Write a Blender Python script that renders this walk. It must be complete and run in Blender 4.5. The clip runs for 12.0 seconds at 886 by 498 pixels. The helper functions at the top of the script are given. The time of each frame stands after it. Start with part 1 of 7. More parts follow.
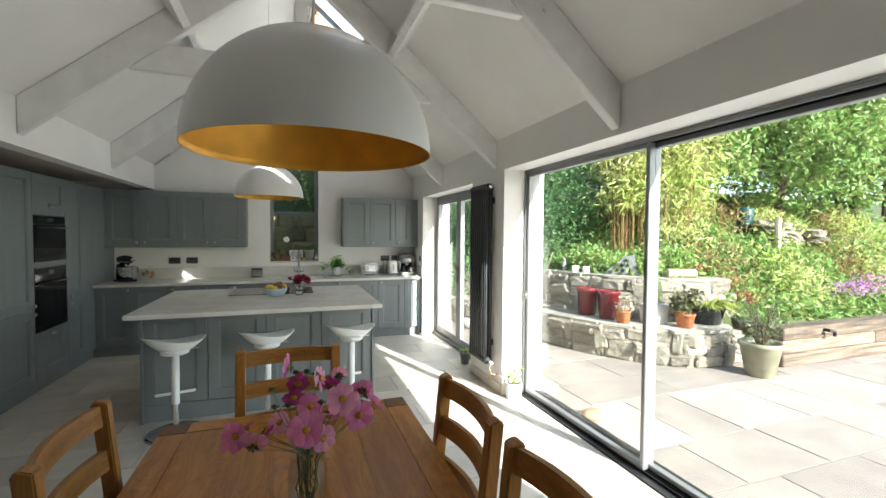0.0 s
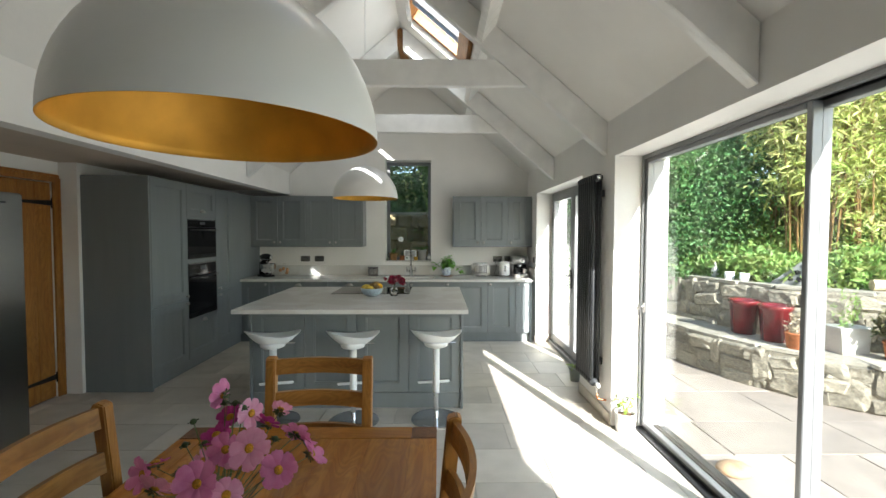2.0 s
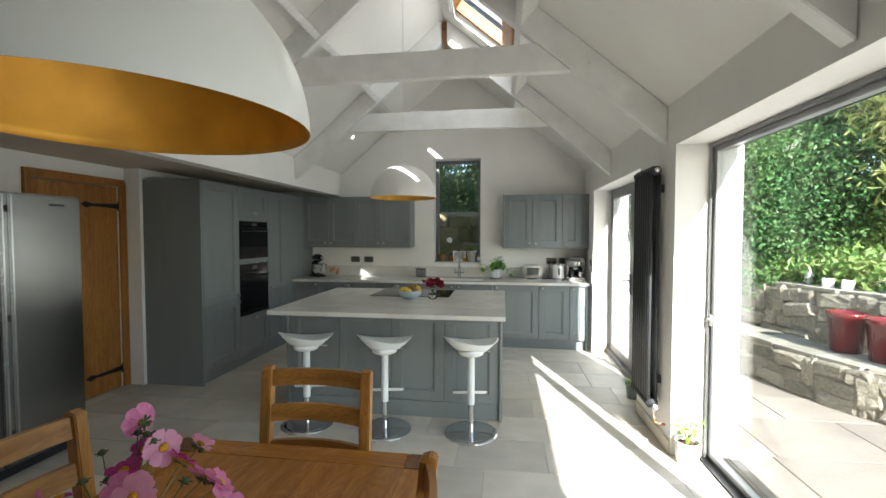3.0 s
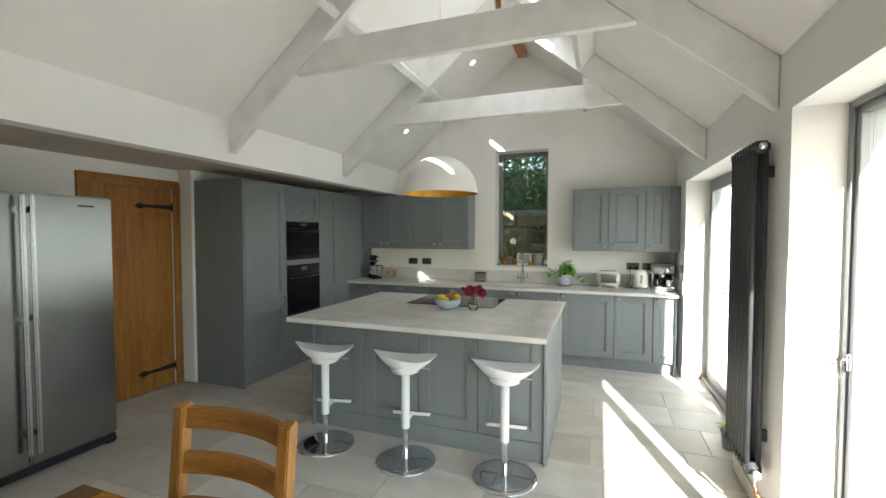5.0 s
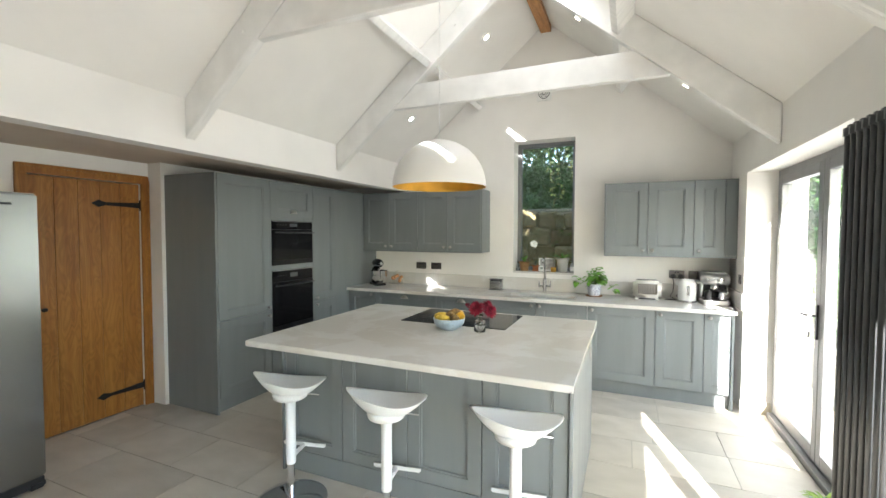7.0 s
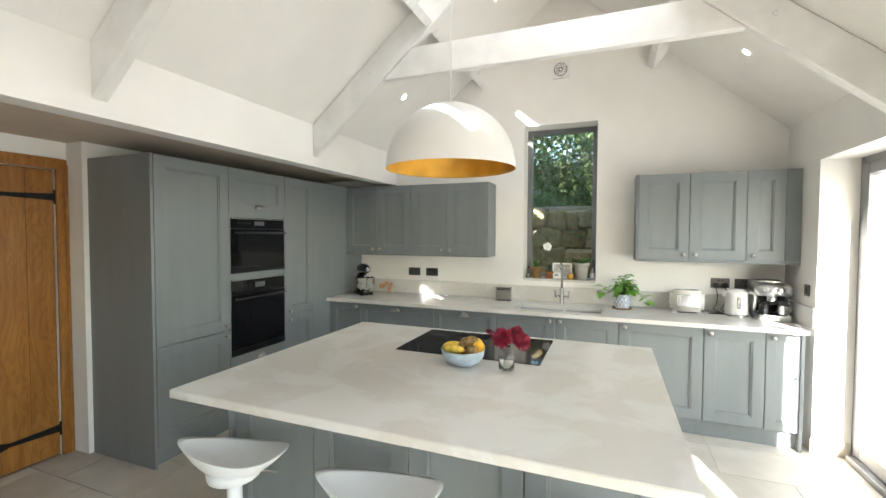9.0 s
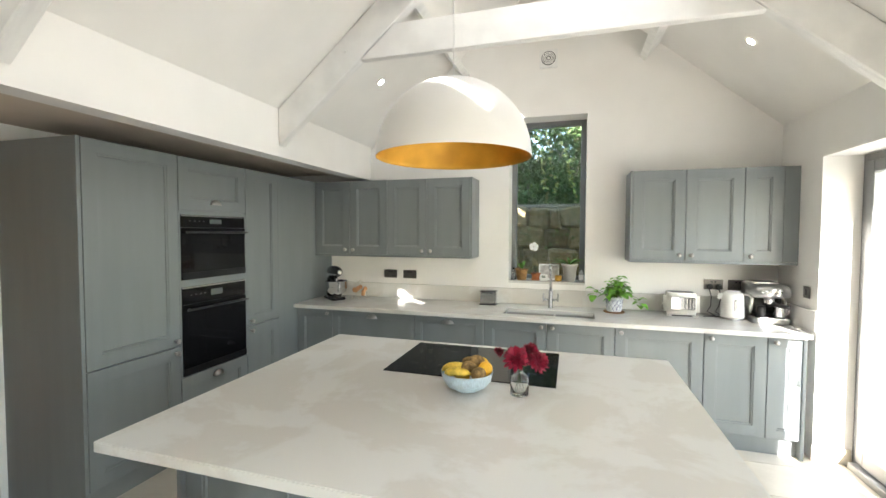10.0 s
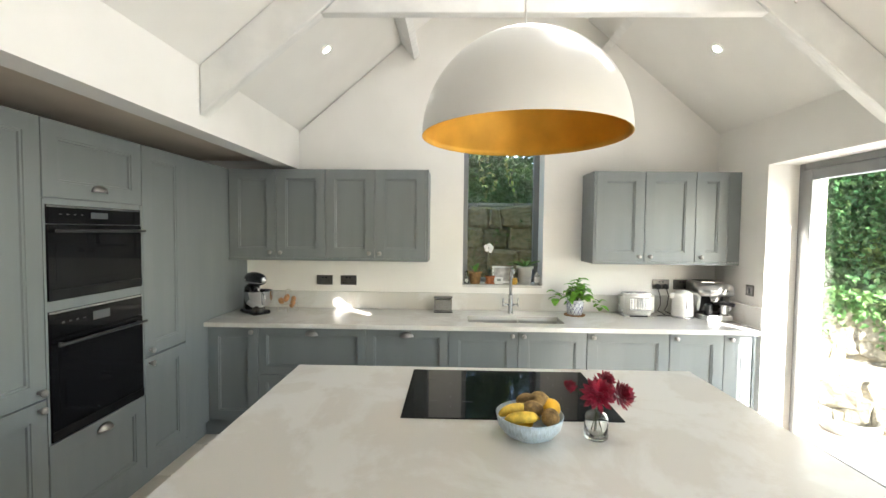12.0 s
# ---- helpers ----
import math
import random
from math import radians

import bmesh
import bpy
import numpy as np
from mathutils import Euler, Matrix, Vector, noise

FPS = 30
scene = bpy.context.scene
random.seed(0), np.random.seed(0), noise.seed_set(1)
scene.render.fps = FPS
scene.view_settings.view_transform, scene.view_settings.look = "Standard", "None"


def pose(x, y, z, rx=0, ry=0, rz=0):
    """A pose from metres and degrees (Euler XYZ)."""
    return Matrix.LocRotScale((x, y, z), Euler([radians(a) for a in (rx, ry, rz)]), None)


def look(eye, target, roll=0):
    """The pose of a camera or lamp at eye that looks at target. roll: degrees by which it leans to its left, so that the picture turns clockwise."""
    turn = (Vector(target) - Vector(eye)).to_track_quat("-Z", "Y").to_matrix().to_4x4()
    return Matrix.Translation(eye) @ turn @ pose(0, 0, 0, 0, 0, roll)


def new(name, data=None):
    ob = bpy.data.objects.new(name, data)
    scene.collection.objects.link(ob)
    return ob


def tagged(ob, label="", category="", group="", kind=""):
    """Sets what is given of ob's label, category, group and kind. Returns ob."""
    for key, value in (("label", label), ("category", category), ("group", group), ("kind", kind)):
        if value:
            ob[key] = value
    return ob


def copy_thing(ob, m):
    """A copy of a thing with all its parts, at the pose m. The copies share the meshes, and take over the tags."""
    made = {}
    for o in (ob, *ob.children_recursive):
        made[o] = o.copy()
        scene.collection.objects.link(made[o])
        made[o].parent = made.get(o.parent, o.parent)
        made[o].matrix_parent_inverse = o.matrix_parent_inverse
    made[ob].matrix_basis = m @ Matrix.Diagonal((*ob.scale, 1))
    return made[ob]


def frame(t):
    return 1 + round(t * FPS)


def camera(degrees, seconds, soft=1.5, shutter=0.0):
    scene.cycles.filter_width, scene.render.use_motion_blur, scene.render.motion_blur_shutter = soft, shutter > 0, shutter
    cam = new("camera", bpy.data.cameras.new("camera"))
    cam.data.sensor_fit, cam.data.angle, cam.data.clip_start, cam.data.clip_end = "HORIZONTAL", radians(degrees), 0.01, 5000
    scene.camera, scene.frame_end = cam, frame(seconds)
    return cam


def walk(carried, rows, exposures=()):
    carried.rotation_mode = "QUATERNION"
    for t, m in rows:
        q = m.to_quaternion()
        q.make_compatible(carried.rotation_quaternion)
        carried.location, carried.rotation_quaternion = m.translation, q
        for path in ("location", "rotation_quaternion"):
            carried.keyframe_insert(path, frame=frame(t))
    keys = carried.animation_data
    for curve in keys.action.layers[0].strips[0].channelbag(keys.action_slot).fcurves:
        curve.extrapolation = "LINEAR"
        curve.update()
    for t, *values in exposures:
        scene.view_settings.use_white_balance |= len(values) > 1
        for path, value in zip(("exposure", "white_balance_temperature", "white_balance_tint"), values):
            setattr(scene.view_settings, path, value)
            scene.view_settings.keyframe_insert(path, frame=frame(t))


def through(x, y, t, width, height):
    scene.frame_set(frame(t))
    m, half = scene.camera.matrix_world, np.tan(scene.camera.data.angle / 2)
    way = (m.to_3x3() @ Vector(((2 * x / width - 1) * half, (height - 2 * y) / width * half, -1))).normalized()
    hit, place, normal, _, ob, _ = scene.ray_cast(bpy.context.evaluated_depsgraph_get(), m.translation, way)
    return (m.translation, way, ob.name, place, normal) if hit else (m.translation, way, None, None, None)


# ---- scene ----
cam = camera(92.3, 12.0)
PATH = [
    (0, (0.246, 0.085, 1.578), (0.91, 1.97, 1.511), 0.4),
    (0.5, (0.384, 0.128, 1.594), (0.875, 2.065, 1.52), 0.4),
    (1, (0.512, 0.184, 1.589), (0.842, 2.155, 1.517), 0.3),
    (1.5, (0.631, 0.258, 1.593), (0.818, 2.248, 1.519), 0.2),
    (2, (0.754, 0.351, 1.587), (0.775, 2.35, 1.513), 0.1),
    (2.5, (0.867, 0.46, 1.584), (0.735, 2.454, 1.511), 0.1),
    (3, (0.984, 0.59, 1.591), (0.703, 2.569, 1.518), 0.0),
    (3.5, (1.083, 0.732, 1.585), (0.687, 2.691, 1.515), 0.0),
    (5.5, (1.323, 1.405, 1.602), (0.564, 3.254, 1.529), 0.0),
    (6, (1.313, 1.586, 1.608), (0.515, 3.419, 1.536), -0.0),
    (6.5, (1.27, 1.757, 1.617), (0.463, 3.585, 1.542), -0.0),
    (7, (1.211, 1.95, 1.62), (0.415, 3.783, 1.545), 0.1),
    (7.5, (1.129, 2.138, 1.623), (0.327, 3.968, 1.544), 0.1),
    (9.5, (0.635, 2.778, 1.61), (-0.033, 4.662, 1.541), 0.2),
    (10, (0.498, 2.905, 1.626), (-0.077, 4.819, 1.548), 0.2),
    (10.5, (0.331, 3.003, 1.626), (-0.129, 4.948, 1.549), 0.4),
    (11, (0.169, 3.097, 1.628), (-0.17, 5.066, 1.548), 0.4),
    (11.5, (0.002, 3.177, 1.629), (-0.202, 5.165, 1.55), 0.5),
    (12, (-0.186, 3.26, 1.637), (-0.233, 5.258, 1.554), 0.6),
]
walk(cam, [(t, look(eye, target, roll)) for t, eye, target, roll in PATH], [(0, 1.87, 6250, 7), (2.5, 1.88, 6250, 7), (3.5, 1.99, 6250, 7), (5.5, 2.40, 6350, 8), (6.5, 2.72, 6400, 9), (9.5, 3.05, 6500, 10), (12, 3.17, 6550, 10)])

# ---- light ----
SUN_AZ, SUN_EL = 18.0, 28.5
world = bpy.data.worlds.new("world")
scene.world = world
world.use_nodes = True
sky = world.node_tree.nodes.new("ShaderNodeTexSky")
sky.sky_type = 'NISHITA'
sky.sun_disc = False
sky.sun_elevation = radians(SUN_EL)
sky.sun_rotation = radians(180 - SUN_AZ)
back = world.node_tree.nodes["Background"]
back.inputs[1].default_value = 0.15
world.node_tree.links.new(sky.outputs[0], back.inputs[0])
sun = new("sun", bpy.data.lights.new("sun", 'SUN'))
sun.data.energy, sun.data.angle, sun.data.color = 5.0, radians(0.55), (1.0, 0.955, 0.905)
ce, se = math.cos(radians(SUN_EL)), math.sin(radians(SUN_EL))
SUN_WAY = Vector((-math.sin(radians(SUN_AZ)) * ce, math.cos(radians(SUN_AZ)) * ce, -se))


def sky_lamp(name, at, target, w, h, watts):
    lamp = new(name, bpy.data.lights.new(name, 'AREA'))
    lamp.data.shape, lamp.data.size, lamp.data.size_y, lamp.data.energy, lamp.data.color = 'RECTANGLE', w, h, watts, (0.96, 0.985, 1.0)
    lamp.matrix_world = look(at, target)
    return lamp


sky_lamp("sky_light_slider", (2.60, 1.6, 1.12), (0, 1.6, 1.0), 4.3, 2.1, 5.5)
sky_lamp("sky_light_doors", (2.60, 5.56, 1.12), (0, 5.56, 1.0), 1.85, 2.05, 5)
sky_lamp("sky_light_roof", (0.815, 4.91, 3.745), (0.815 - .643, 4.91, 3.745 - .766), .85, .62, 1.8)
sun.matrix_world = look((4, -6, 9), Vector((4, -6, 9)) + SUN_WAY)


# ---- materials ----
def mat(name, color, rough=0.5, metal=0.0, vary=0.08, scale=6.0, bump=0.0, bump_scale=80.0, coat=0.0, alt=None, per_object=0.0, stretch=(1, 1, 1), transmission=0.0, ior=1.45, sheen=0.0):
    """A surface with soft blotches at one scale, fine relief at another, and optionally a second colour in patches."""
    m = bpy.data.materials.new(name)
    m.use_nodes = True
    nt = m.node_tree
    n, link = nt.nodes, nt.links.new
    b = n["Principled BSDF"]
    b.inputs["Roughness"].default_value, b.inputs["Metallic"].default_value = rough, metal
    b.inputs["Coat Weight"].default_value = coat
    b.inputs["Transmission Weight"].default_value, b.inputs["IOR"].default_value = transmission, ior
    co = n.new("ShaderNodeTexCoord")
    mp = n.new("ShaderNodeMapping")
    mp.inputs["Scale"].default_value = stretch
    link(co.outputs["Object"], mp.inputs[0])
    big = n.new("ShaderNodeTexNoise")
    big.inputs["Scale"].default_value, big.inputs["Detail"].default_value = scale, 6
    link(mp.outputs[0], big.inputs[0])
    mix = n.new("ShaderNodeMix")
    mix.data_type = 'RGBA'
    c2 = alt if alt else [max(0, c * (1 - 2.2 * vary)) for c in color]
    c1 = color if alt else [min(1, c * (1 + 1.2 * vary)) for c in color]
    mix.inputs[6].default_value, mix.inputs[7].default_value = (*c1, 1), (*c2, 1)
    ramp = n.new("ShaderNodeMapRange")
    ramp.inputs[1].default_value, ramp.inputs[2].default_value = 0.32, 0.68
    link(big.outputs[0], ramp.inputs[0])
    link(ramp.outputs[0], mix.inputs[0])
    out = mix.outputs[2]
    if per_object:
        info = n.new("ShaderNodeObjectInfo")
        hsv = n.new("ShaderNodeHueSaturation")
        mr = n.new("ShaderNodeMapRange")
        mr.inputs[3].default_value, mr.inputs[4].default_value = 1 - per_object, 1 + per_object
        link(info.outputs["Random"], mr.inputs[0])
        link(mr.outputs[0], hsv.inputs["Value"])
        link(out, hsv.inputs["Color"])
        out = hsv.outputs[0]
        add = n.new("ShaderNodeVectorMath")
        link(mp.outputs[0], add.inputs[0])
        link(info.outputs["Location"], add.inputs[1])
        link(add.outputs[0], big.inputs[0])
    link(out, b.inputs["Base Color"])
    rr = n.new("ShaderNodeMapRange")
    rr.inputs[3].default_value, rr.inputs[4].default_value = max(0.02, rough * 0.85), min(1, rough * 1.15)
    link(big.outputs[0], rr.inputs[0])
    link(rr.outputs[0], b.inputs["Roughness"])
    if bump:
        fine = n.new("ShaderNodeTexNoise")
        fine.inputs["Scale"].default_value, fine.inputs["Detail"].default_value = bump_scale, 4
        link(mp.outputs[0], fine.inputs[0])
        bp = n.new("ShaderNodeBump")
        bp.inputs["Strength"].default_value, bp.inputs["Distance"].default_value = bump, 0.01
        link(fine.outputs[0], bp.inputs["Height"])
        link(bp.outputs[0], b.inputs["Normal"])
    return m


def wood(name, light, dark, along, rough=0.4, ring=7.0, tone=0.0):
    """Oak: long streaks along one axis, wavy cathedral rings and a fine pore."""
    m = mat(name, light, rough, vary=0.1, scale=3, bump=0.12, bump_scale=60, alt=dark, stretch=tuple(0.6 if i == along else 9.0 for i in range(3)))
    nt = m.node_tree
    n, link = nt.nodes, nt.links.new
    co = n.new("ShaderNodeTexCoord")
    mp = n.new("ShaderNodeMapping")
    mp.inputs["Scale"].default_value = tuple(0.35 if i == along else 1.6 for i in range(3))
    info = n.new("ShaderNodeObjectInfo")
    add = n.new("ShaderNodeVectorMath")
    link(co.outputs["Object"], add.inputs[0])
    link(info.outputs["Random"], add.inputs[1])
    link(add.outputs[0], mp.inputs[0])
    wv = n.new("ShaderNodeTexNoise")
    wv.inputs["Scale"].default_value, wv.inputs["Detail"].default_value, wv.inputs["Distortion"].default_value = ring, 2, 1.2
    link(mp.outputs[0], wv.inputs[0])
    sn = n.new("ShaderNodeMath")
    sn.operation = 'SINE'
    mu = n.new("ShaderNodeMath")
    mu.operation = 'MULTIPLY'
    mu.inputs[1].default_value = 60
    link(wv.outputs[0], mu.inputs[0])
    link(mu.outputs[0], sn.inputs[0])
    mr = n.new("ShaderNodeMapRange")
    mr.inputs[1].default_value, mr.inputs[2].default_value, mr.inputs[3].default_value, mr.inputs[4].default_value = -1, 1, 0.84, 1.05
    link(sn.outputs[0], mr.inputs[0])
    hsv = n.new("ShaderNodeHueSaturation")
    link(mr.outputs[0], hsv.inputs["Value"])
    b = n["Principled BSDF"]
    src = b.inputs["Base Color"].links[0].from_socket
    link(src, hsv.inputs["Color"])
    out = hsv.outputs[0]
    if tone:
        each = n.new("ShaderNodeMapRange")
        each.inputs[3].default_value, each.inputs[4].default_value = 1 - tone, 1 + tone
        link(info.outputs["Random"], each.inputs[0])
        shade = n.new("ShaderNodeHueSaturation")
        link(each.outputs[0], shade.inputs["Value"])
        link(out, shade.inputs["Color"])
        out = shade.outputs[0]
    link(out, b.inputs["Base Color"])
    return m


PLASTER = mat("white_plaster", (0.85, 0.83, 0.79), 0.85, vary=0.015, scale=2.5, bump=0.08, bump_scale=35)
BEAM_PAINT = mat("white_beam_paint", (0.84, 0.83, 0.80), 0.55, vary=0.035, scale=5, bump=0.35, bump_scale=14, stretch=(1, 4, 1))
# Even beige tint, darker and warmer than the plaster of the slopes.
LOW_TINT = mat("low_ceiling_beige", (0.66, 0.575, 0.475), 0.8, vary=0.02, scale=3)
GREY = mat("grey_cabinet_paint", (0.207, 0.226, 0.230), 0.42, vary=0.02, scale=3, bump=0.05, bump_scale=120, stretch=(4, 4, .4))
QUARTZ = mat("white_quartz", (0.70, 0.69, 0.655), 0.20, vary=0.0, scale=4.5, alt=(0.645, 0.622, 0.575), bump=0.0)
QN = QUARTZ.node_tree.nodes
for q in QN:
    if q.bl_idname == "ShaderNodeTexNoise":
        q.inputs["Distortion"].default_value, q.inputs["Roughness"].default_value, q.inputs["Scale"].default_value = 0.5, 0.66, 2.2
        q.inputs["Detail"].default_value = 12
    if q.bl_idname == "ShaderNodeMapRange" and q.inputs[4].default_value == 1.0:
        q.inputs[1].default_value, q.inputs[2].default_value = 0.465, 0.535
STEEL = mat("brushed_steel", (0.56, 0.565, 0.57), 0.26, 1.0, vary=0.03, scale=4, bump=0.03, bump_scale=40, stretch=(1, 1, 60))
CHROME = mat("chrome", (0.75, 0.75, 0.76), 0.07, 1.0, vary=0.02)
PEWTER = mat("pewter", (0.42, 0.40, 0.385), 0.3, 1.0, vary=0.06, scale=60)
BLACK_GLASS = mat("black_glass", (0.006, 0.006, 0.007), 0.05, vary=0.05)
BLACK_GLASS.node_tree.nodes["Principled BSDF"].inputs["Specular IOR Level"].default_value = 0.28
BLACK_METAL = mat("black_trim", (0.02, 0.02, 0.022), 0.35, vary=0.1)
IRON = mat("black_iron", (0.012, 0.012, 0.013), 0.55, 0.3, vary=0.2, scale=40, bump=0.3, bump_scale=60)
ALU = mat("grey_aluminium", (0.235, 0.24, 0.245), 0.38, 0.35, vary=0.03)
ANTHRACITE = mat("anthracite_enamel", (0.060, 0.064, 0.068), 0.36, 0.2, vary=0.05)
WHITE_PLASTIC = mat("white_plastic", (0.80, 0.795, 0.77), 0.28, vary=0.02, scale=12)
WHITE_LACQUER = mat("white_lacquer", (0.86, 0.86, 0.85), 0.32, vary=0.01)
DOME_WHITE = mat("satin_dome_white", (0.75, 0.745, 0.73), 0.30, vary=0.015, scale=5)
GOLD = mat("gold_leaf_lining", (0.74, 0.40, 0.05), 0.50, 0.45, vary=0.06, scale=9, bump=0.05, bump_scale=60)
OAK_X = wood("oak_x", (0.40, 0.182, 0.042), (0.27, 0.110, 0.023), 0, 0.34, tone=.10)
OAK_Y = wood("oak_y", (0.40, 0.182, 0.042), (0.27, 0.110, 0.023), 1, 0.34, tone=.10)
OAK_Z = wood("oak_z", (0.41, 0.187, 0.043), (0.28, 0.115, 0.024), 2, 0.34, tone=.08)
TABLE_X = wood("table_oak_x", (0.47, 0.190, 0.028), (0.32, 0.115, 0.015), 0, 0.24, tone=.09)
TABLE_Y = wood("table_oak_y", (0.47, 0.190, 0.028), (0.32, 0.115, 0.015), 1, 0.24, tone=.09)
END_GRAIN = mat("oak_end_grain", (0.20, 0.080, 0.020), 0.4, vary=.2, scale=60, alt=(0.13, 0.05, 0.013), bump=.15, bump_scale=200)
DOOR_OAK = wood("door_oak", (0.38, 0.165, 0.036), (0.28, 0.108, 0.022), 2, 0.38, 5.0)
PINE = wood("pine_frame", (0.50, 0.25, 0.085), (0.36, 0.16, 0.05), 1)
LIMESTONE = mat("limestone_tile", (0.63, 0.58, 0.50), 0.42, scale=2.2, alt=(0.53, 0.485, 0.41), bump=0.12, bump_scale=30, per_object=0.14)
GROUT = mat("pale_grout", (0.46, 0.43, 0.38), 0.9, vary=0.08, scale=20)


def glass_mat(name, tint=(1, 1, 1), gloss=0.6):
    m = bpy.data.materials.new(name)
    m.use_nodes = True
    n, link = m.node_tree.nodes, m.node_tree.links.new
    n.remove(n["Principled BSDF"])
    tr, gl, mx = n.new("ShaderNodeBsdfTransparent"), n.new("ShaderNodeBsdfGlossy"), n.new("ShaderNodeMixShader")
    lw, pw, fr = n.new("ShaderNodeLayerWeight"), n.new("ShaderNodeMath"), n.new("ShaderNodeMapRange")
    lw.inputs[0].default_value = 0.5
    pw.operation = 'POWER'
    pw.inputs[1].default_value = 4.0
    link(lw.outputs["Facing"], pw.inputs[0])
    link(pw.outputs[0], fr.inputs[0])
    fr.inputs[3].default_value, fr.inputs[4].default_value = 0.035, gloss
    tr.inputs[0].default_value = (*tint, 1)
    gl.inputs["Roughness"].default_value = 0.01
    link(fr.outputs[0], mx.inputs[0])
    link(tr.outputs[0], mx.inputs[1])
    link(gl.outputs[0], mx.inputs[2])
    link(mx.outputs[0], n["Material Output"].inputs[0])
    return m


PANE = glass_mat("window_glass", (0.94, 0.96, 0.95))
THIN_GLASS = glass_mat("thin_jar_glass", (0.93, 0.96, 0.95), 0.55)
JAR_GLASS = mat("clear_glass", (0.97, 0.985, 0.98), 0.0, vary=0.0, transmission=1.0, ior=1.45)
for socket in JAR_GLASS.node_tree.nodes["Principled BSDF"].inputs["Roughness"].links:
    JAR_GLASS.node_tree.links.remove(socket)
JAR_GLASS.node_tree.nodes["Principled BSDF"].inputs["Roughness"].default_value = 0.0

# ---- tools ----
ORIGIN = {}


def thing(name, at, label, category, group="", kind=""):
    ob = new(name)
    ob.location = at
    ob.empty_display_size = 0.1
    ORIGIN[ob] = Vector(at)
    return tagged(ob, label, category, group, kind)


def mesh_object(name, bm, material, smooth=False):
    me = bpy.data.meshes.new(name)
    bm.to_mesh(me)
    bm.free()
    me.materials.append(material)
    if smooth:
        me.shade_smooth()
    return new(name, me)


def part(name, bm, material, parent, label="", smooth=False):
    """A mesh given in world metres, as a child of a thing or of one of its parts."""
    o = ORIGIN[parent]
    bmesh.ops.translate(bm, verts=bm.verts, vec=-o)
    ob = mesh_object(name, bm, material, smooth)
    ob.parent = parent
    ORIGIN[ob] = o
    return tagged(ob, label)


def whole(name, bm, material, label, category, group="", kind="", smooth=False):
    """A thing or piece of the setting that is one mesh."""
    ob = mesh_object(name, bm, material, smooth)
    ORIGIN[ob] = Vector((0, 0, 0))
    return tagged(ob, label, category, group, kind)


def B():
    return bmesh.new()


def box(bm, x0, x1, y0, y1, z0, z1, bevel=0.0, seg=2):
    r = bmesh.ops.create_cube(bm, size=1.0, matrix=Matrix.Translation(((x0 + x1) / 2, (y0 + y1) / 2, (z0 + z1) / 2)) @ Matrix.Diagonal((abs(x1 - x0), abs(y1 - y0), abs(z1 - z0), 1)))
    if bevel:
        es = {e for v in r["verts"] for e in v.link_edges}
        bmesh.ops.bevel(bm, geom=list(es), offset=bevel, segments=seg, affect='EDGES', clamp_overlap=True)
    return bm


def prism(bm, pts, axis, a, b):
    """A polygon in the plane across an axis ('x': y,z; 'y': x,z; 'z': x,y), stretched from a to b."""
    def at(p, t):
        return {'x': (t, p[0], p[1]), 'y': (p[0], t, p[1]), 'z': (p[0], p[1], t)}[axis]
    lo = [bm.verts.new(at(p, a)) for p in pts]
    hi = [bm.verts.new(at(p, b)) for p in pts]
    fs = [bm.faces.new(lo), bm.faces.new(hi)]
    for i in range(len(pts)):
        j = (i + 1) % len(pts)
        fs.append(bm.faces.new((lo[i], lo[j], hi[j], hi[i])))
    bmesh.ops.recalc_face_normals(bm, faces=fs)
    return bm


def lathe(bm, profile, m=Matrix(), seg=24):
    """Turns a profile of (radius, height) round z and poses it by m."""
    rings = []
    for r, z in profile:
        if r < 1e-5:
            rings.append([bm.verts.new(m @ Vector((0, 0, z)))])
        else:
            rings.append([bm.verts.new(m @ Vector((r * math.cos(2 * math.pi * i / seg), r * math.sin(2 * math.pi * i / seg), z))) for i in range(seg)])
    fs = []
    for a, b in zip(rings, rings[1:]):
        for i in range(seg):
            j = (i + 1) % seg
            if len(a) == 1 and len(b) == 1:
                continue
            if len(a) == 1:
                fs.append(bm.faces.new((a[0], b[i], b[j])))
            elif len(b) == 1:
                fs.append(bm.faces.new((a[i], a[j], b[0])))
            else:
                fs.append(bm.faces.new((a[i], a[j], b[j], b[i])))
    bmesh.ops.recalc_face_normals(bm, faces=fs)
    return bm


def tube(bm, pts, r, seg=8):
    """A round bar along a line of points; r is one radius or one for each point."""
    pts = [Vector(p) for p in pts]
    rs = r if isinstance(r, (list, tuple)) else [r] * len(pts)
    rings, side = [], None
    for i, p in enumerate(pts):
        way = (pts[min(i + 1, len(pts) - 1)] - pts[max(i - 1, 0)]).normalized()
        if side is None:
            side = way.orthogonal().normalized()
        side = (side - way * side.dot(way)).normalized()
        up = way.cross(side)
        rings.append([bm.verts.new(p + rs[i] * (math.cos(2 * math.pi * k / seg) * side + math.sin(2 * math.pi * k / seg) * up)) for k in range(seg)])
    fs = [bm.faces.new((a[k], a[(k + 1) % seg], b[(k + 1) % seg], b[k])) for a, b in zip(rings, rings[1:]) for k in range(seg)]
    fs += [bm.faces.new(rings[0][::-1]), bm.faces.new(rings[-1])]
    bmesh.ops.recalc_face_normals(bm, faces=fs)
    return bm


def ball(bm, c, r, scale=(1, 1, 1), u=16, v=10, turn=Matrix()):
    bmesh.ops.create_uvsphere(bm, u_segments=u, v_segments=v, radius=r, matrix=Matrix.Translation(c) @ turn @ Matrix.Diagonal((*scale, 1)))
    return bm


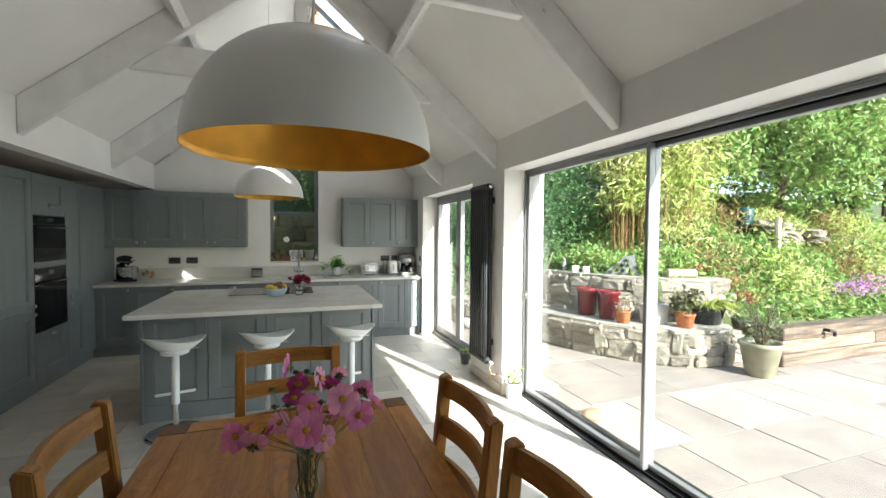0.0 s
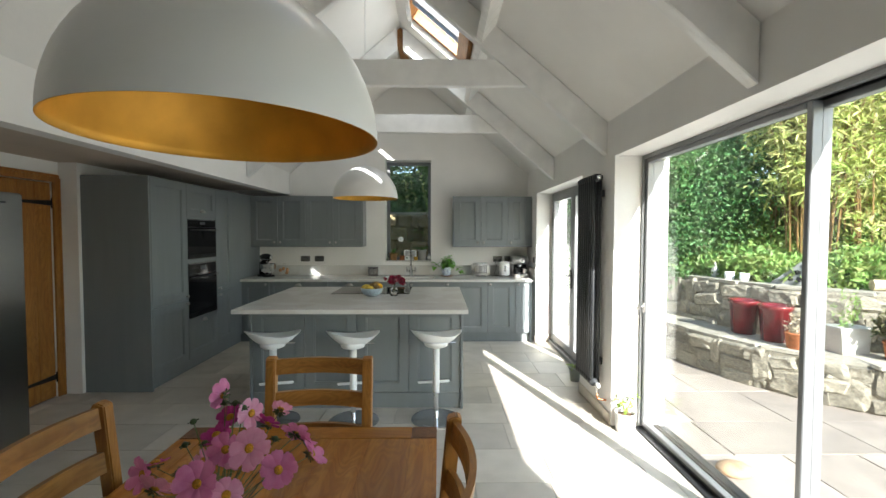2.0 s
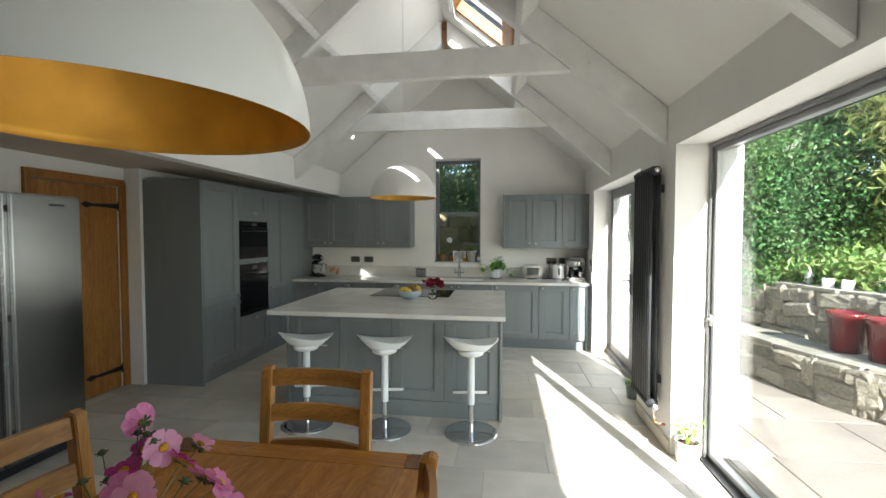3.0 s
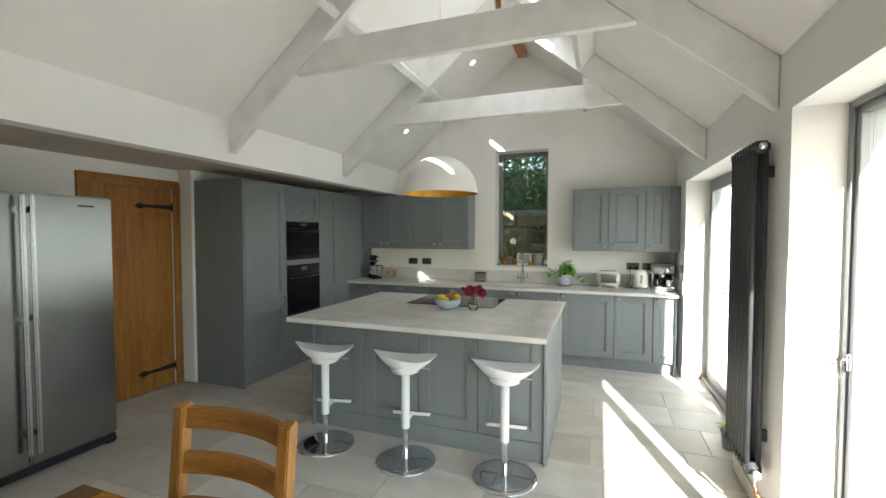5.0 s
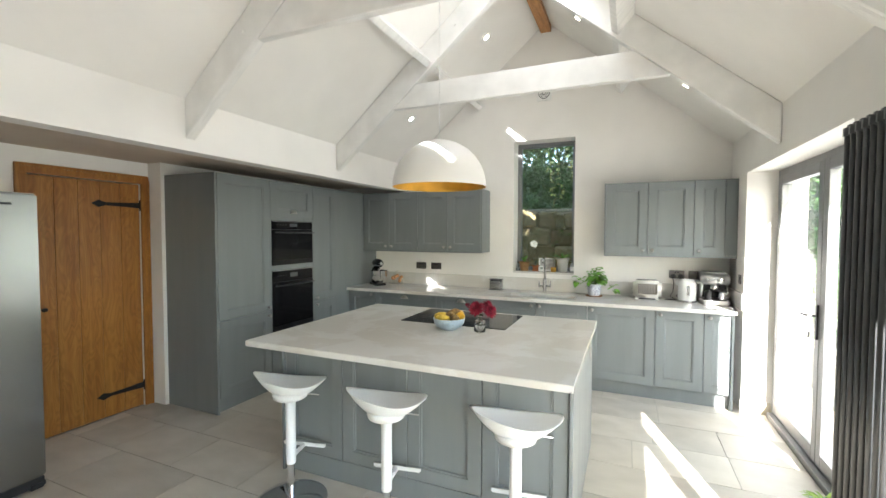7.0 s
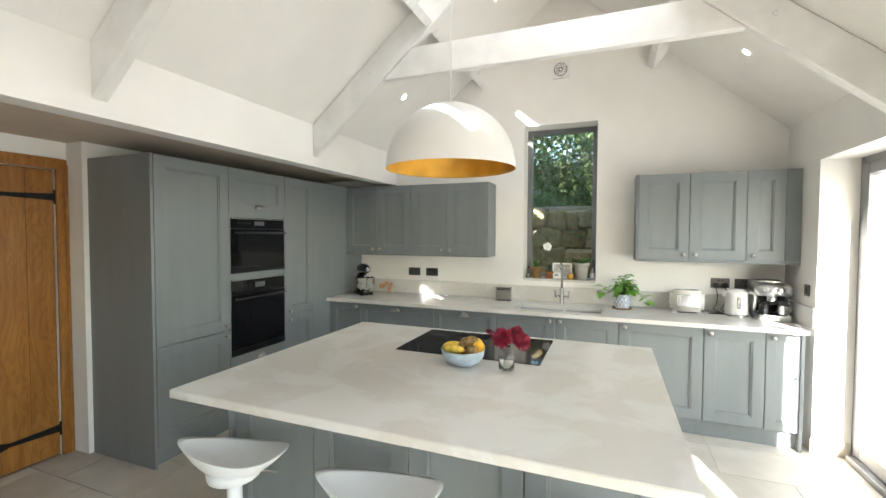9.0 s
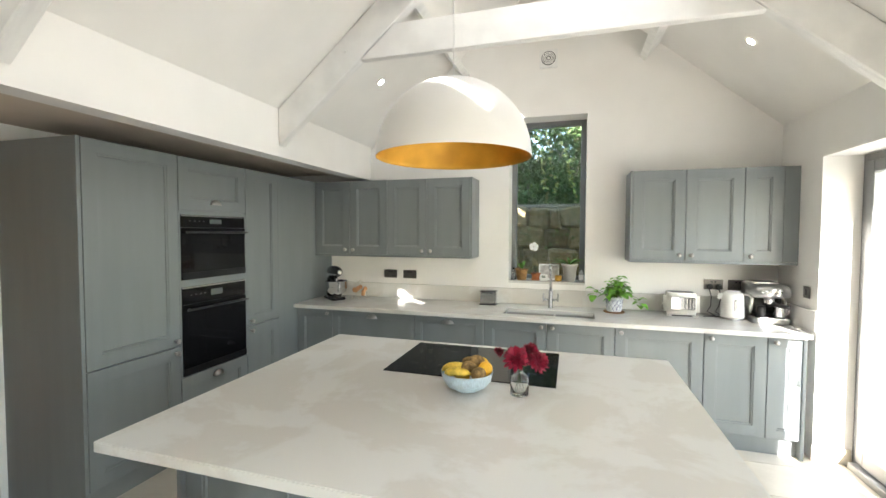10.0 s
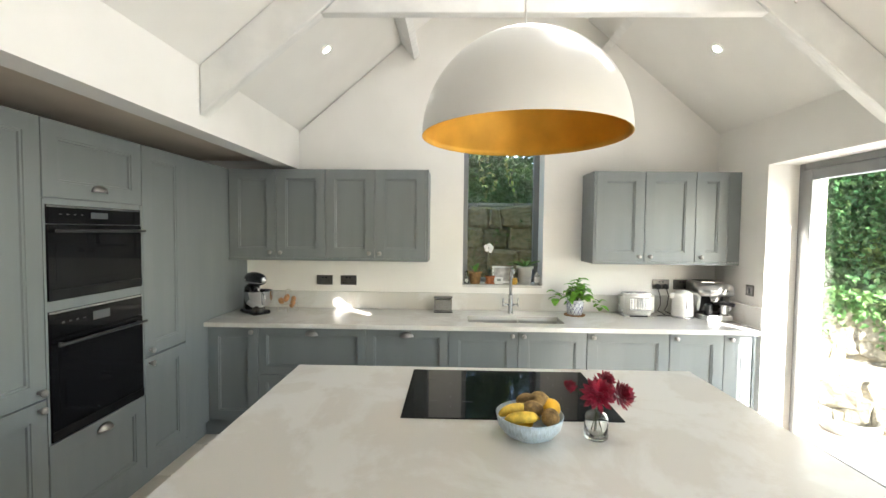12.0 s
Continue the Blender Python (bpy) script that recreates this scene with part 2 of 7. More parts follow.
def panel_front(bm, o, u, n, w, h, stile=0.078, t=0.02):
    """A shaker front: flat frame, beaded step, recessed field. o: lower corner on the carcase, u: along, n: outwards."""
    o, u, n, z = Vector(o), Vector(u), Vector(n), Vector((0, 0, 1))
    s = min(stile, w * 0.3, h * 0.3)
    steps = [(0, 0), (0, t - .002), (.002, t), (s, t), (s + .002, t - .005), (s + .011, t - .0055), (s + .014, t - .0145), (s + .03, t - .015)]
    rings = []
    for i, d in steps:
        rings.append([bm.verts.new(o + u * a + z * b + n * d) for a, b in ((i, i), (w - i, i), (w - i, h - i), (i, h - i))])
    fs = [bm.faces.new((a[k], a[(k + 1) % 4], b[(k + 1) % 4], b[k])) for a, b in zip(rings, rings[1:]) for k in range(4)]
    fs += [bm.faces.new(rings[-1]), bm.faces.new(rings[0][::-1])]
    bmesh.ops.recalc_face_normals(bm, faces=fs)
    return bm


def aim(at, n):
    """The pose that carries +z to the way n."""
    return Matrix.Translation(at) @ Vector(n).to_track_quat('Z', 'Y').to_matrix().to_4x4()


def knob(parent, at, n):
    bm = lathe(B(), [(0, 0), (.010, 0), (.008, .006), (.007, .014), (.014, .018), (.018, .025), (.0165, .032), (.010, .037), (0, .038)], aim(at, n), 16)
    return part("knob", bm, PEWTER, parent, "round pewter knob", True)


def cup_handle(parent, at, u, n):
    """A half-round cup pull."""
    bm, u, n, z = B(), Vector(u), Vector(n), Vector((0, 0, 1))
    rows = []
    for i in range(9):
        a = math.pi * i / 8
        rows.append([bm.verts.new(Vector(at) + u * (.051 * math.cos(a) * math.cos(p)) + z * (.040 * math.sin(a) * math.cos(p) - .012) + n * (.004 + .030 * math.sin(p))) for p in [j * math.pi / 2 / 6 for j in range(7)]])
    for a, b in zip(rows, rows[1:]):
        for k in range(6):
            bm.faces.new((a[k], a[k + 1], b[k + 1], b[k]))
    bmesh.ops.remove_doubles(bm, verts=bm.verts, dist=1e-5)
    bmesh.ops.recalc_face_normals(bm, faces=bm.faces)
    bmesh.ops.solidify(bm, geom=bm.faces[:], thickness=0.0025)
    return part("cup_handle", bm, PEWTER, parent, "half-round pewter cup handle", True)


# ---- the large structure ----
BACK, RIGHT, RIGHT_OUT, LEFT, NIB = 7.15, 2.18, 2.62, -2.93, -2.75
RIDGE_X, RIDGE_Z, PITCH = 0.28, 4.12, 0.84
EAVE_Z, BEAM_X, BEAM_Z, LOW_Z = 2.525, -1.60, 2.188, 2.265
FRONT = -4.4
SLIDE_Y0, SLIDE_Y1, SLIDE_Z = -0.62, 3.80, 2.215
BIF_Y0, BIF_Y1, BIF_Z = 4.58, 6.54, 2.165
WIN_X0, WIN_X1, WIN_Z0, WIN_Z1 = -0.095, 0.632, 1.14, 2.745
VELUX = [(4.45, 5.39), (1.50, 2.235)]
VEL_X0, VEL_X1 = 0.44, 1.12


def under(x):
    """The height of the sloped ceiling."""
    return RIDGE_Z - PITCH * abs(x - RIDGE_X)


floor_bed = whole("floor", box(B(), LEFT - .15, RIGHT_OUT, FRONT, BACK + .35, -.12, -.008), GROUT, "large pale limestone floor tiles in running bond", "floor", kind="structure")

bm = B()
prism(bm, [(LEFT - .2, 0), (WIN_X0, 0), (WIN_X0, under(WIN_X0)), (BEAM_X, EAVE_Z), (LEFT - .2, 2.5)], 'y', BACK, BACK + .35)
prism(bm, [(WIN_X1, 0), (RIGHT_OUT, 0), (RIGHT_OUT, EAVE_Z), (RIGHT, EAVE_Z), (WIN_X1, under(WIN_X1))], 'y', BACK, BACK + .35)
prism(bm, [(WIN_X0, 0), (WIN_X1, 0), (WIN_X1, WIN_Z0), (WIN_X0, WIN_Z0)], 'y', BACK, BACK + .35)
prism(bm, [(WIN_X0, WIN_Z1), (WIN_X1, WIN_Z1), (WIN_X1, under(WIN_X1)), (RIDGE_X, RIDGE_Z), (WIN_X0, under(WIN_X0))], 'y', BACK, BACK + .35)
whole("wall_north", bm, PLASTER, "white plastered gable wall with a tall window", "wall", kind="structure")

bm = B()
box(bm, RIGHT, RIGHT_OUT, SLIDE_Y1, BIF_Y0, 0, EAVE_Z)
box(bm, RIGHT, RIGHT_OUT, BIF_Y1, BACK, 0, EAVE_Z)
box(bm, RIGHT, RIGHT_OUT, BIF_Y0, BIF_Y1, BIF_Z, EAVE_Z)
box(bm, RIGHT, RIGHT_OUT, SLIDE_Y0, SLIDE_Y1, SLIDE_Z, EAVE_Z)
box(bm, RIGHT, RIGHT_OUT, FRONT, SLIDE_Y0, 0, EAVE_Z)
whole("wall_east", bm, PLASTER, "thick white plastered wall with two wide glazed openings", "wall", kind="structure")

DOOR_Y0, DOOR_Y1, DOOR_Z = 3.645, 4.455, 2.065
bm = B()
box(bm, LEFT - .2, LEFT, FRONT, DOOR_Y0, 0, 2.5)
box(bm, LEFT - .2, LEFT, DOOR_Y1, 4.53, 0, 2.5)
box(bm, LEFT - .2, LEFT, DOOR_Y0, DOOR_Y1, DOOR_Z, 2.5)
box(bm, LEFT - .2, NIB, 4.53, BACK, 0, 2.5)
# Added unseen backing behind the door, so no sky light leaks through its cracks.
box(bm, LEFT - .24, LEFT - .2, DOOR_Y0 - .1, DOOR_Y1 + .1, 0, 2.3)
whole("wall_west", bm, PLASTER, "white plastered wall with a doorway and a short nib", "wall", kind="structure")

# Unseen end wall, set far back to cut its bounce on the near pendant.
bm = prism(B(), [(LEFT - .2, 0), (RIGHT_OUT, 0), (RIGHT_OUT, EAVE_Z), (RIGHT, EAVE_Z), (RIDGE_X, RIDGE_Z), (BEAM_X, EAVE_Z), (LEFT - .2, 2.5)], 'y', FRONT - .2, FRONT)
whole("wall_south_unseen", bm, PLASTER, "unseen white plastered wall added to close the room", "wall", kind="structure")

# sloped ceiling with two roof-window openings
bm = B()


def right_slab(y0, y1, x0, x1):
    pts = [(x0, under(x0)), (min(x1, RIGHT), under(min(x1, RIGHT)))]
    if x1 > RIGHT:
        pts += [(RIGHT_OUT, EAVE_Z + .004), (RIGHT_OUT, EAVE_Z + .06)]
    else:
        pts += [(x1, under(x1) + 0.24)]
    pts += [(x0, under(x0) + 0.24)]
    prism(bm, pts, 'y', y0, y1)


cuts = [FRONT - .2] + [y for v in sorted(VELUX) for y in v] + [BACK + .35]
for i, (y0, y1) in enumerate(zip(cuts, cuts[1:])):
    if i % 2:
        right_slab(y0, y1, RIDGE_X, VEL_X0)
        right_slab(y0, y1, VEL_X1, RIGHT_OUT)
    else:
        right_slab(y0, y1, RIDGE_X, RIGHT_OUT)
prism(bm, [(RIDGE_X, RIDGE_Z), (RIDGE_X, RIDGE_Z + 0.24), (-1.75, 2.9), (-1.75, under(BEAM_X)), (BEAM_X, under(BEAM_X))], 'y', FRONT - .2, BACK + .35)
whole("ceiling", bm, PLASTER, "white plastered ceiling sloping up to a ridge", "ceiling", kind="structure")
whole("ceiling_low", box(B(), LEFT - .2, BEAM_X - .14, FRONT - .2, BACK + .35, LOW_Z, LOW_Z + .3), LOW_TINT, "low flat beige-tinted ceiling over the cabinet bay", "ceiling", kind="structure")
whole("beam", box(B(), BEAM_X - .14, BEAM_X, FRONT, BACK, BEAM_Z, EAVE_Z + .015), PLASTER, "long white boxed beam along the low bay", "beam", kind="structure")
whole("ridge_beam", box(B(), RIDGE_X - .06, RIDGE_X + .06, 5.70, BACK, 4.0, 4.19), PINE, "brown timber ridge beam under the roof apex", "beam", kind="structure")


def truss(y):
    t = thing("roof_truss", (RIDGE_X, y, 2.2), "white-painted rough timber roof truss with collar tie", "roof truss", "roof trusses")
    d, th = 0.275, 0.075
    for s, x_end in ((1, RIGHT - .003), (-1, BEAM_X + .003)):
        def z(x):
            return under(x) - .003
        a = RIDGE_X + s * .035
        bm = prism(B(), [(x_end, z(x_end)), (x_end, z(x_end) - d), (a, z(a) - d), (a, z(a))], 'y', y, y + th)
        bmesh.ops.bevel(bm, geom=bm.edges[:], offset=.006, segments=1, affect='EDGES')
        r = part("rafter", bm, BEAM_PAINT, t)
        for k in (.3, .72):
            xx = x_end + (a - x_end) * k
            part("bolt", lathe(B(), [(0, 0), (.012, 0), (.012, .006), (0, .008)], aim((xx, y - .001, z(xx) - .1 - .05 * k), (0, -1, 0)), 8), BEAM_PAINT, r)
    lo, hi = 2.822, 3.04
    def xin(zv, s):
        return RIDGE_X + s * ((RIDGE_Z - .003 - d - zv) / PITCH - .006)
    bm = prism(B(), [(xin(lo, -1), lo), (xin(lo, 1), lo), (xin(hi, 1), hi), (xin(hi, -1), hi)], 'y', y + .005, y + th - .012)
    bmesh.ops.bevel(bm, geom=bm.edges[:], offset=.005, segments=1, affect='EDGES')
    part("collar_tie", bm, BEAM_PAINT, t)
    return t


TRUSSES = [5.615, 3.955, 2.25]
for y in TRUSSES:
    truss(y)
# purlins run from truss to truss and die into the gable
for s in (1, -1):
    for y0, y1 in ((5.69, BACK - .001), (4.03, 5.615), (2.325, 3.955), (FRONT, 2.25)):
        x = RIDGE_X + s * .93
        n = Vector((s * PITCH, 0, 1)).normalized()
        u = Vector((-s * 1, 0, PITCH)).normalized()
        c = Vector((x, 0, under(x)))
        pts = [c - n * .002 - u * .03, c - n * .19 - u * .03, c - n * .19 + u * .03, c - n * .002 + u * .03]
        bm = prism(B(), [(p.x, p.z) for p in pts], 'y', y0 + .002, y1 - .002)
        whole("purlin", bm, BEAM_PAINT, "white-painted timber purlin between the trusses", "purlin", "purlins", kind="structure")

# ---- glazing ----
def leaf_frame(parent, plane, y0, y1, z0, z1, w=0.055, t=0.05, bottom=None, name="sash"):
    """A framed pane in a plane of constant x: four-sided frame and the glass."""
    bt = bottom or w
    bm = B()
    for a in ((y0, y0 + w, z0, z1), (y1 - w, y1, z0, z1), (y0 + w, y1 - w, z1 - w, z1), (y0 + w, y1 - w, z0, z0 + bt)):
        box(bm, plane, plane + t, *a, .004, 1)
    s = part(name, bm, ALU, parent, "grey aluminium sash")
    g = part("pane", box(B(), plane + t / 2 - .006, plane + t / 2 + .006, y0 + w - .01, y1 - w + .01, z0 + bt - .01, z1 - w + .01), PANE, s, "clear glass pane")
    g.visible_shadow = False
    return s


slide = thing("window_1", (2.45, SLIDE_Y1, 0), "wide grey aluminium sliding patio doors, closed", "patio door", kind="structure")
bm = B()
box(bm, 2.40, 2.56, SLIDE_Y1 - .035, SLIDE_Y1, 0, SLIDE_Z, .003, 1)
box(bm, 2.40, 2.56, SLIDE_Y0, SLIDE_Y0 + .035, 0, SLIDE_Z, .003, 1)
part("side_frame", bm, ALU, slide)
part("head_frame", box(B(), 2.40, 2.56, SLIDE_Y0 + .035, SLIDE_Y1 - .035, SLIDE_Z - .018, SLIDE_Z, .003, 1), ALU, slide)
bm = B()
for x in (2.475, 2.55):
    box(bm, x, x + .010, SLIDE_Y0 + .035, SLIDE_Y1 - .035, SLIDE_Z - .036, SLIDE_Z - .0185)
part("head_track", bm, BLACK_METAL, slide, "black grooved head track")
part("head_lip", box(B(), 2.40, 2.412, SLIDE_Y0 + .035, SLIDE_Y1 - .035, SLIDE_Z - .034, SLIDE_Z - .0185), ALU, slide)
bm = box(B(), 2.36, 2.62, SLIDE_Y0 + .035, SLIDE_Y1 - .035, -.008, .012)
for x in (2.42, 2.45, 2.475, 2.52, 2.545):
    box(bm, x, x + .006, SLIDE_Y0 + .035, SLIDE_Y1 - .035, .012, .03)
part("bottom_track", bm, BLACK_METAL, slide, "dark grooved bottom track")
leaf_frame(slide, 2.415, 2.245, SLIDE_Y1 - .036, .03, SLIDE_Z - .032, .033)
leaf_frame(slide, 2.4665, SLIDE_Y0 + .036, 2.285, .03, SLIDE_Z - .032, .033)
bm = box(B(), 2.400, 2.414, SLIDE_Y1 - .07, SLIDE_Y1 - .05, .95, 1.03, .004)
tube(bm, [(2.402, SLIDE_Y1 - .06, 1.0), (2.384, SLIDE_Y1 - .06, 1.0), (2.380, SLIDE_Y1 - .06, .985)], .006)
h = part("handle", bm, PEWTER, slide, "small metal lock with keys")
for k in range(3):
    part("key", box(B(), 2.372 - .004 * k, 2.375 - .004 * k, SLIDE_Y1 - .072 + .008 * k, SLIDE_Y1 - .056 + .008 * k, .915 + .008 * k, .985, .001), PEWTER, h, "hanging key")

bif = thing("window_2", (2.45, BIF_Y1, 0), "grey aluminium glazed double doors to the patio, closed", "patio door", kind="structure")
bm = B()
box(bm, 2.41, 2.50, BIF_Y1 - .05, BIF_Y1, 0, BIF_Z, .003, 1)
box(bm, 2.41, 2.50, BIF_Y0, BIF_Y0 + .05, 0, BIF_Z, .003, 1)
box(bm, 2.41, 2.50, BIF_Y0 + .05, BIF_Y1 - .05, BIF_Z - .05, BIF_Z, .003, 1)
box(bm, 2.36, 2.62, BIF_Y0 + .05, BIF_Y1 - .05, -.008, .045, .003, 1)
part("door_frame", bm, ALU, bif)
mid = (BIF_Y0 + BIF_Y1) / 2
for k in range(2):
    y0, y1 = ((mid + .003, BIF_Y1 - .052), (BIF_Y0 + .052, mid - .003))[k]
    leaf_frame(bif, 2.40, y0, y1, .05, BIF_Z - .053, .075, .06, .10, "glazed_door")
bm = box(B(), 2.388, 2.40, mid + .012, mid + .045, .90, 1.14, .004)
tube(bm, [(2.39, mid + .03, 1.06), (2.345, mid + .03, 1.06), (2.342, mid + .06, 1.06), (2.342, mid + .15, 1.058)], .009)
h = part("handle", bm, BLACK_METAL, bif, "dark lever handle with keys")
part("key", tube(B(), [(2.385, mid + .03, .955), (2.355, mid + .03, .95), (2.352, mid + .03, .91)], [.004, .008, .006]), CHROME, h)

win = thing("window_3", (.27, BACK + .25, WIN_Z0), "tall fixed grey-framed kitchen window", "window", kind="structure")
bm = B()
WY = BACK + .22
for a in ((WIN_X0, WIN_X0 + .05, WIN_Z0 + .012, WIN_Z1), (WIN_X1 - .05, WIN_X1, WIN_Z0 + .012, WIN_Z1)):
    box(bm, a[0], a[1], WY, WY + .07, a[2], a[3], .004, 1)
for a in ((WIN_Z0 + .012, WIN_Z0 + .05), (WIN_Z1 - .05, WIN_Z1)):
    box(bm, WIN_X0 + .05, WIN_X1 - .05, WY, WY + .07, a[0], a[1], .004, 1)
part("window_frame", bm, ALU, win)
p = part("pane", box(B(), WIN_X0 + .04, WIN_X1 - .04, WY + .03, WY + .04, WIN_Z0 + .04, WIN_Z1 - .04), PANE, win)
p.visible_shadow = False
part("window_sill", box(B(), WIN_X0 + .002, WIN_X1 - .002, BACK - .012, WY, WIN_Z0 - .012, WIN_Z0 + .01, .003), QUARTZ, win, "white stone sill")

BLIND = bpy.data.materials.new("thin_blind_cloth")
BLIND.use_nodes = True
bn = BLIND.node_tree.nodes
weave, cloth = bn.new("ShaderNodeTexNoise"), bn.new("ShaderNodeBsdfTranslucent")
weave.inputs["Scale"].default_value = 40
tone = bn.new("ShaderNodeMapRange")
tone.inputs[3].default_value, tone.inputs[4].default_value = .52, .60
BLIND.node_tree.links.new(weave.outputs[0], tone.inputs[0])
BLIND.node_tree.links.new(tone.outputs[0], cloth.inputs[0])
BLIND.node_tree.links.new(cloth.outputs[0], bn["Material Output"].inputs[0])
for k, (y0, y1) in enumerate(VELUX):
    v = thing("roof_window", ((VEL_X0 + VEL_X1) / 2, y0, 3.7), "pine-framed roof window in the white sloped ceiling", "roof window", "roof windows")
    sl = math.sqrt(1 + PITCH * PITCH)
    def q(s, n):
        """A point on the slope: s from the upper edge downwards in x, n outwards."""
        return (VEL_X0 + s + n * PITCH / sl, under(VEL_X0 + s) + n / sl)
    W = VEL_X1 - VEL_X0
    def bar(name, s0, s1, n0, n1, a, b, m):
        return part(name, prism(B(), [q(s0, n0), q(s1, n0), q(s1, n1), q(s0, n1)], 'y', a, b), m, v)
    o, sr = .012, (.07 if k == 0 else .045)
    bar("top_rail", -.12, -.035, .06, .20, y0 + o, y1 - o, PINE)
    low = (.20, .06)[k]
    bar("bottom_rail", W - low + .10 - .07 * k, W - low, .06, .20, y0 + o, y1 - o, PINE)
    bar("side_rail", -.035, W - low, .06, .20, y0 + o, y0 + sr, PINE)
    bar("side_rail", -.035, W - low, .06, .20, y1 - sr, y1 - o, PINE)
    if k == 0:
        bar("sash_bar", -.035, W - low, .095, .15, y1 - .455, y1 - .42, PINE)
    g = bar("pane", -.035, W - low, .15, .162, y0 + sr, y1 - sr, PANE)
    g.visible_shadow = False
    if k == 0:
        bl = bar("blind", -.03, W - .21, .085, .09, y0 + .072, y1 - .32, BLIND)
        tagged(bl, "thin white roller blind drawn down")
        for j in range(3):
            y = y1 - .25 - .1 * j
            part("blind_cord", tube(B(), [(VEL_X0 - .03, y, 4.06), (VEL_X0 - .035, y - .01, 3.95), (VEL_X0 - .02, y - .03, 3.9), (VEL_X0 - .01, y - .02, 3.98), (VEL_X0 - .01, y, 4.05)], .006, 6), WHITE_PLASTIC, v, "white looped cord", True)

# ---- oak door ----
d = thing("door_1", (LEFT, DOOR_Y0, 0), "closed ledged oak plank door with black iron hinges", "door", kind="structure")
bm = B()
for a in ((DOOR_Y0 - .075, DOOR_Y0), (DOOR_Y1, DOOR_Y1 + .068)):
    box(bm, LEFT, LEFT + .022, a[0], a[1], 0, DOOR_Z, .004)
    box(bm, LEFT + .022, LEFT + .032, a[0] + (.0 if a[0] < 4 else .045), a[0] + (.025 if a[0] < 4 else .068), 0, DOOR_Z + .04, .003)
box(bm, LEFT, LEFT + .022, DOOR_Y0 - .075, DOOR_Y1 + .068, DOOR_Z, DOOR_Z + .075, .004)
box(bm, LEFT + .022, LEFT + .032, DOOR_Y0 - .05, DOOR_Y1 + .045, DOOR_Z + .05, DOOR_Z + .075, .003)
part("architrave", bm, DOOR_OAK, d)
w = (DOOR_Y1 - DOOR_Y0 - .012) / 5
for i in range(5):
    y = DOOR_Y0 + .006 + i * w
    part("plank", box(B(), LEFT - .045, LEFT - .006, y + .0006, y + w - .0006, .008, DOOR_Z - .006, .0025, 1), DOOR_OAK, d)
for z in (.197, 1.868):
    y1 = DOOR_Y1 - .004
    bm = prism(B(), [(y1, z - .026), (y1 - .10, z - .020), (y1 - .28, z - .013), (y1 - .335, z - .030), (y1 - .385, z), (y1 - .335, z + .030), (y1 - .28, z + .013), (y1 - .10, z + .020), (y1, z + .026)], 'x', LEFT - .006, LEFT + .001)
    st = part("strap_hinge", bm, IRON, d, "black iron strap hinge with spear tip")
    part("hinge_plate", box(B(), LEFT - .003, LEFT + .008, y1 - .006, y1 + .03, z - .05, z + .05, .003), IRON, st)
    for k in range(3):
        part("rivet", ball(B(), (LEFT + .002, y1 - .06 - .1 * k, z), .006, (1, 1, 1), 8, 5), IRON, st)
bm = tube(B(), [(LEFT - .01, DOOR_Y0 + .07, 1.02), (LEFT + .03, DOOR_Y0 + .07, 1.02)], .006)
ball(bm, (LEFT + .035, DOOR_Y0 + .07, 1.02), .016, (1, 1.3, 1))
part("latch", bm, IRON, d, "black iron latch knob")
# timber skirting and rough plaster foot beside the door
whole("baseboard", box(B(), RIGHT - .014, RIGHT - .001, 3.81, BIF_Y0 - .012, 0, .10, .004), mat("cream_skirting", (.70, .64, .54), .5, vary=.05), "low cream stone skirting under the radiator", "skirting", kind="structure")
whole("trim", box(B(), RIGHT - .012, RIGHT_OUT - .22, BIF_Y1 - .014, BIF_Y1 - .001, 0, .11, .003), mat("cream_skirting_b", (.70, .64, .54), .5, vary=.05), "low cream skirting in the reveal", "skirting", kind="structure")

# ---- fitted kitchen ----
def unit(name, at, label, group):
    return thing(name, at, label, "cabinet", group)


CT_Y, FRONT_Y, TALL_X = 6.445, 6.515, -2.105
# tall bank
t = unit("tall_cabinet", (-2.42, 4.88, 0), "tall grey shaker larder cabinet with panelled doors", "tall cabinets")
part("side_panel", box(B(), NIB + .002, TALL_X + .018, 4.562, 4.582, 0, 2.15, .002, 1), GREY, t)
part("body", box(B(), NIB + .002, TALL_X - .001, 4.583, 5.186, .13, 2.15), GREY, t)
for z0, z1 in ((.14, .827), (.834, 2.145)):
    dd = part("door", panel_front(B(), (TALL_X, 4.586, z0), (0, 1, 0), (1, 0, 0), .597, z1 - z0), GREY, t)
    knob(dd, (TALL_X + .02, 5.145, .79 if z0 < .5 else .872), (1, 0, 0))
t = unit("tall_cabinet", (-2.42, 5.5, 0), "tall grey oven housing with a drawer below", "tall cabinets")
bm = box(B(), NIB + .002, TALL_X - .02, 5.188, 5.818, .13, 2.15)
box(bm, TALL_X - .02, TALL_X + .018, 5.188, 5.2, .60, 1.77)
box(bm, TALL_X - .02, TALL_X + .018, 5.806, 5.818, .60, 1.77)
box(bm, TALL_X - .02, TALL_X + .014, 5.2, 5.806, 1.235, 1.285)
box(bm, TALL_X - .02, TALL_X + .014, 5.2, 5.806, 1.745, 1.775)
part("body", bm, GREY, t)
dd = part("door", panel_front(B(), (TALL_X, 5.19, 1.777), (0, 1, 0), (1, 0, 0), .626, .368), GREY, t)
cup_handle(dd, (TALL_X + .02, 5.503, 1.835), (0, 1, 0), (1, 0, 0))
dd = part("drawer", panel_front(B(), (TALL_X, 5.19, .14), (0, 1, 0), (1, 0, 0), .626, .458), GREY, t)
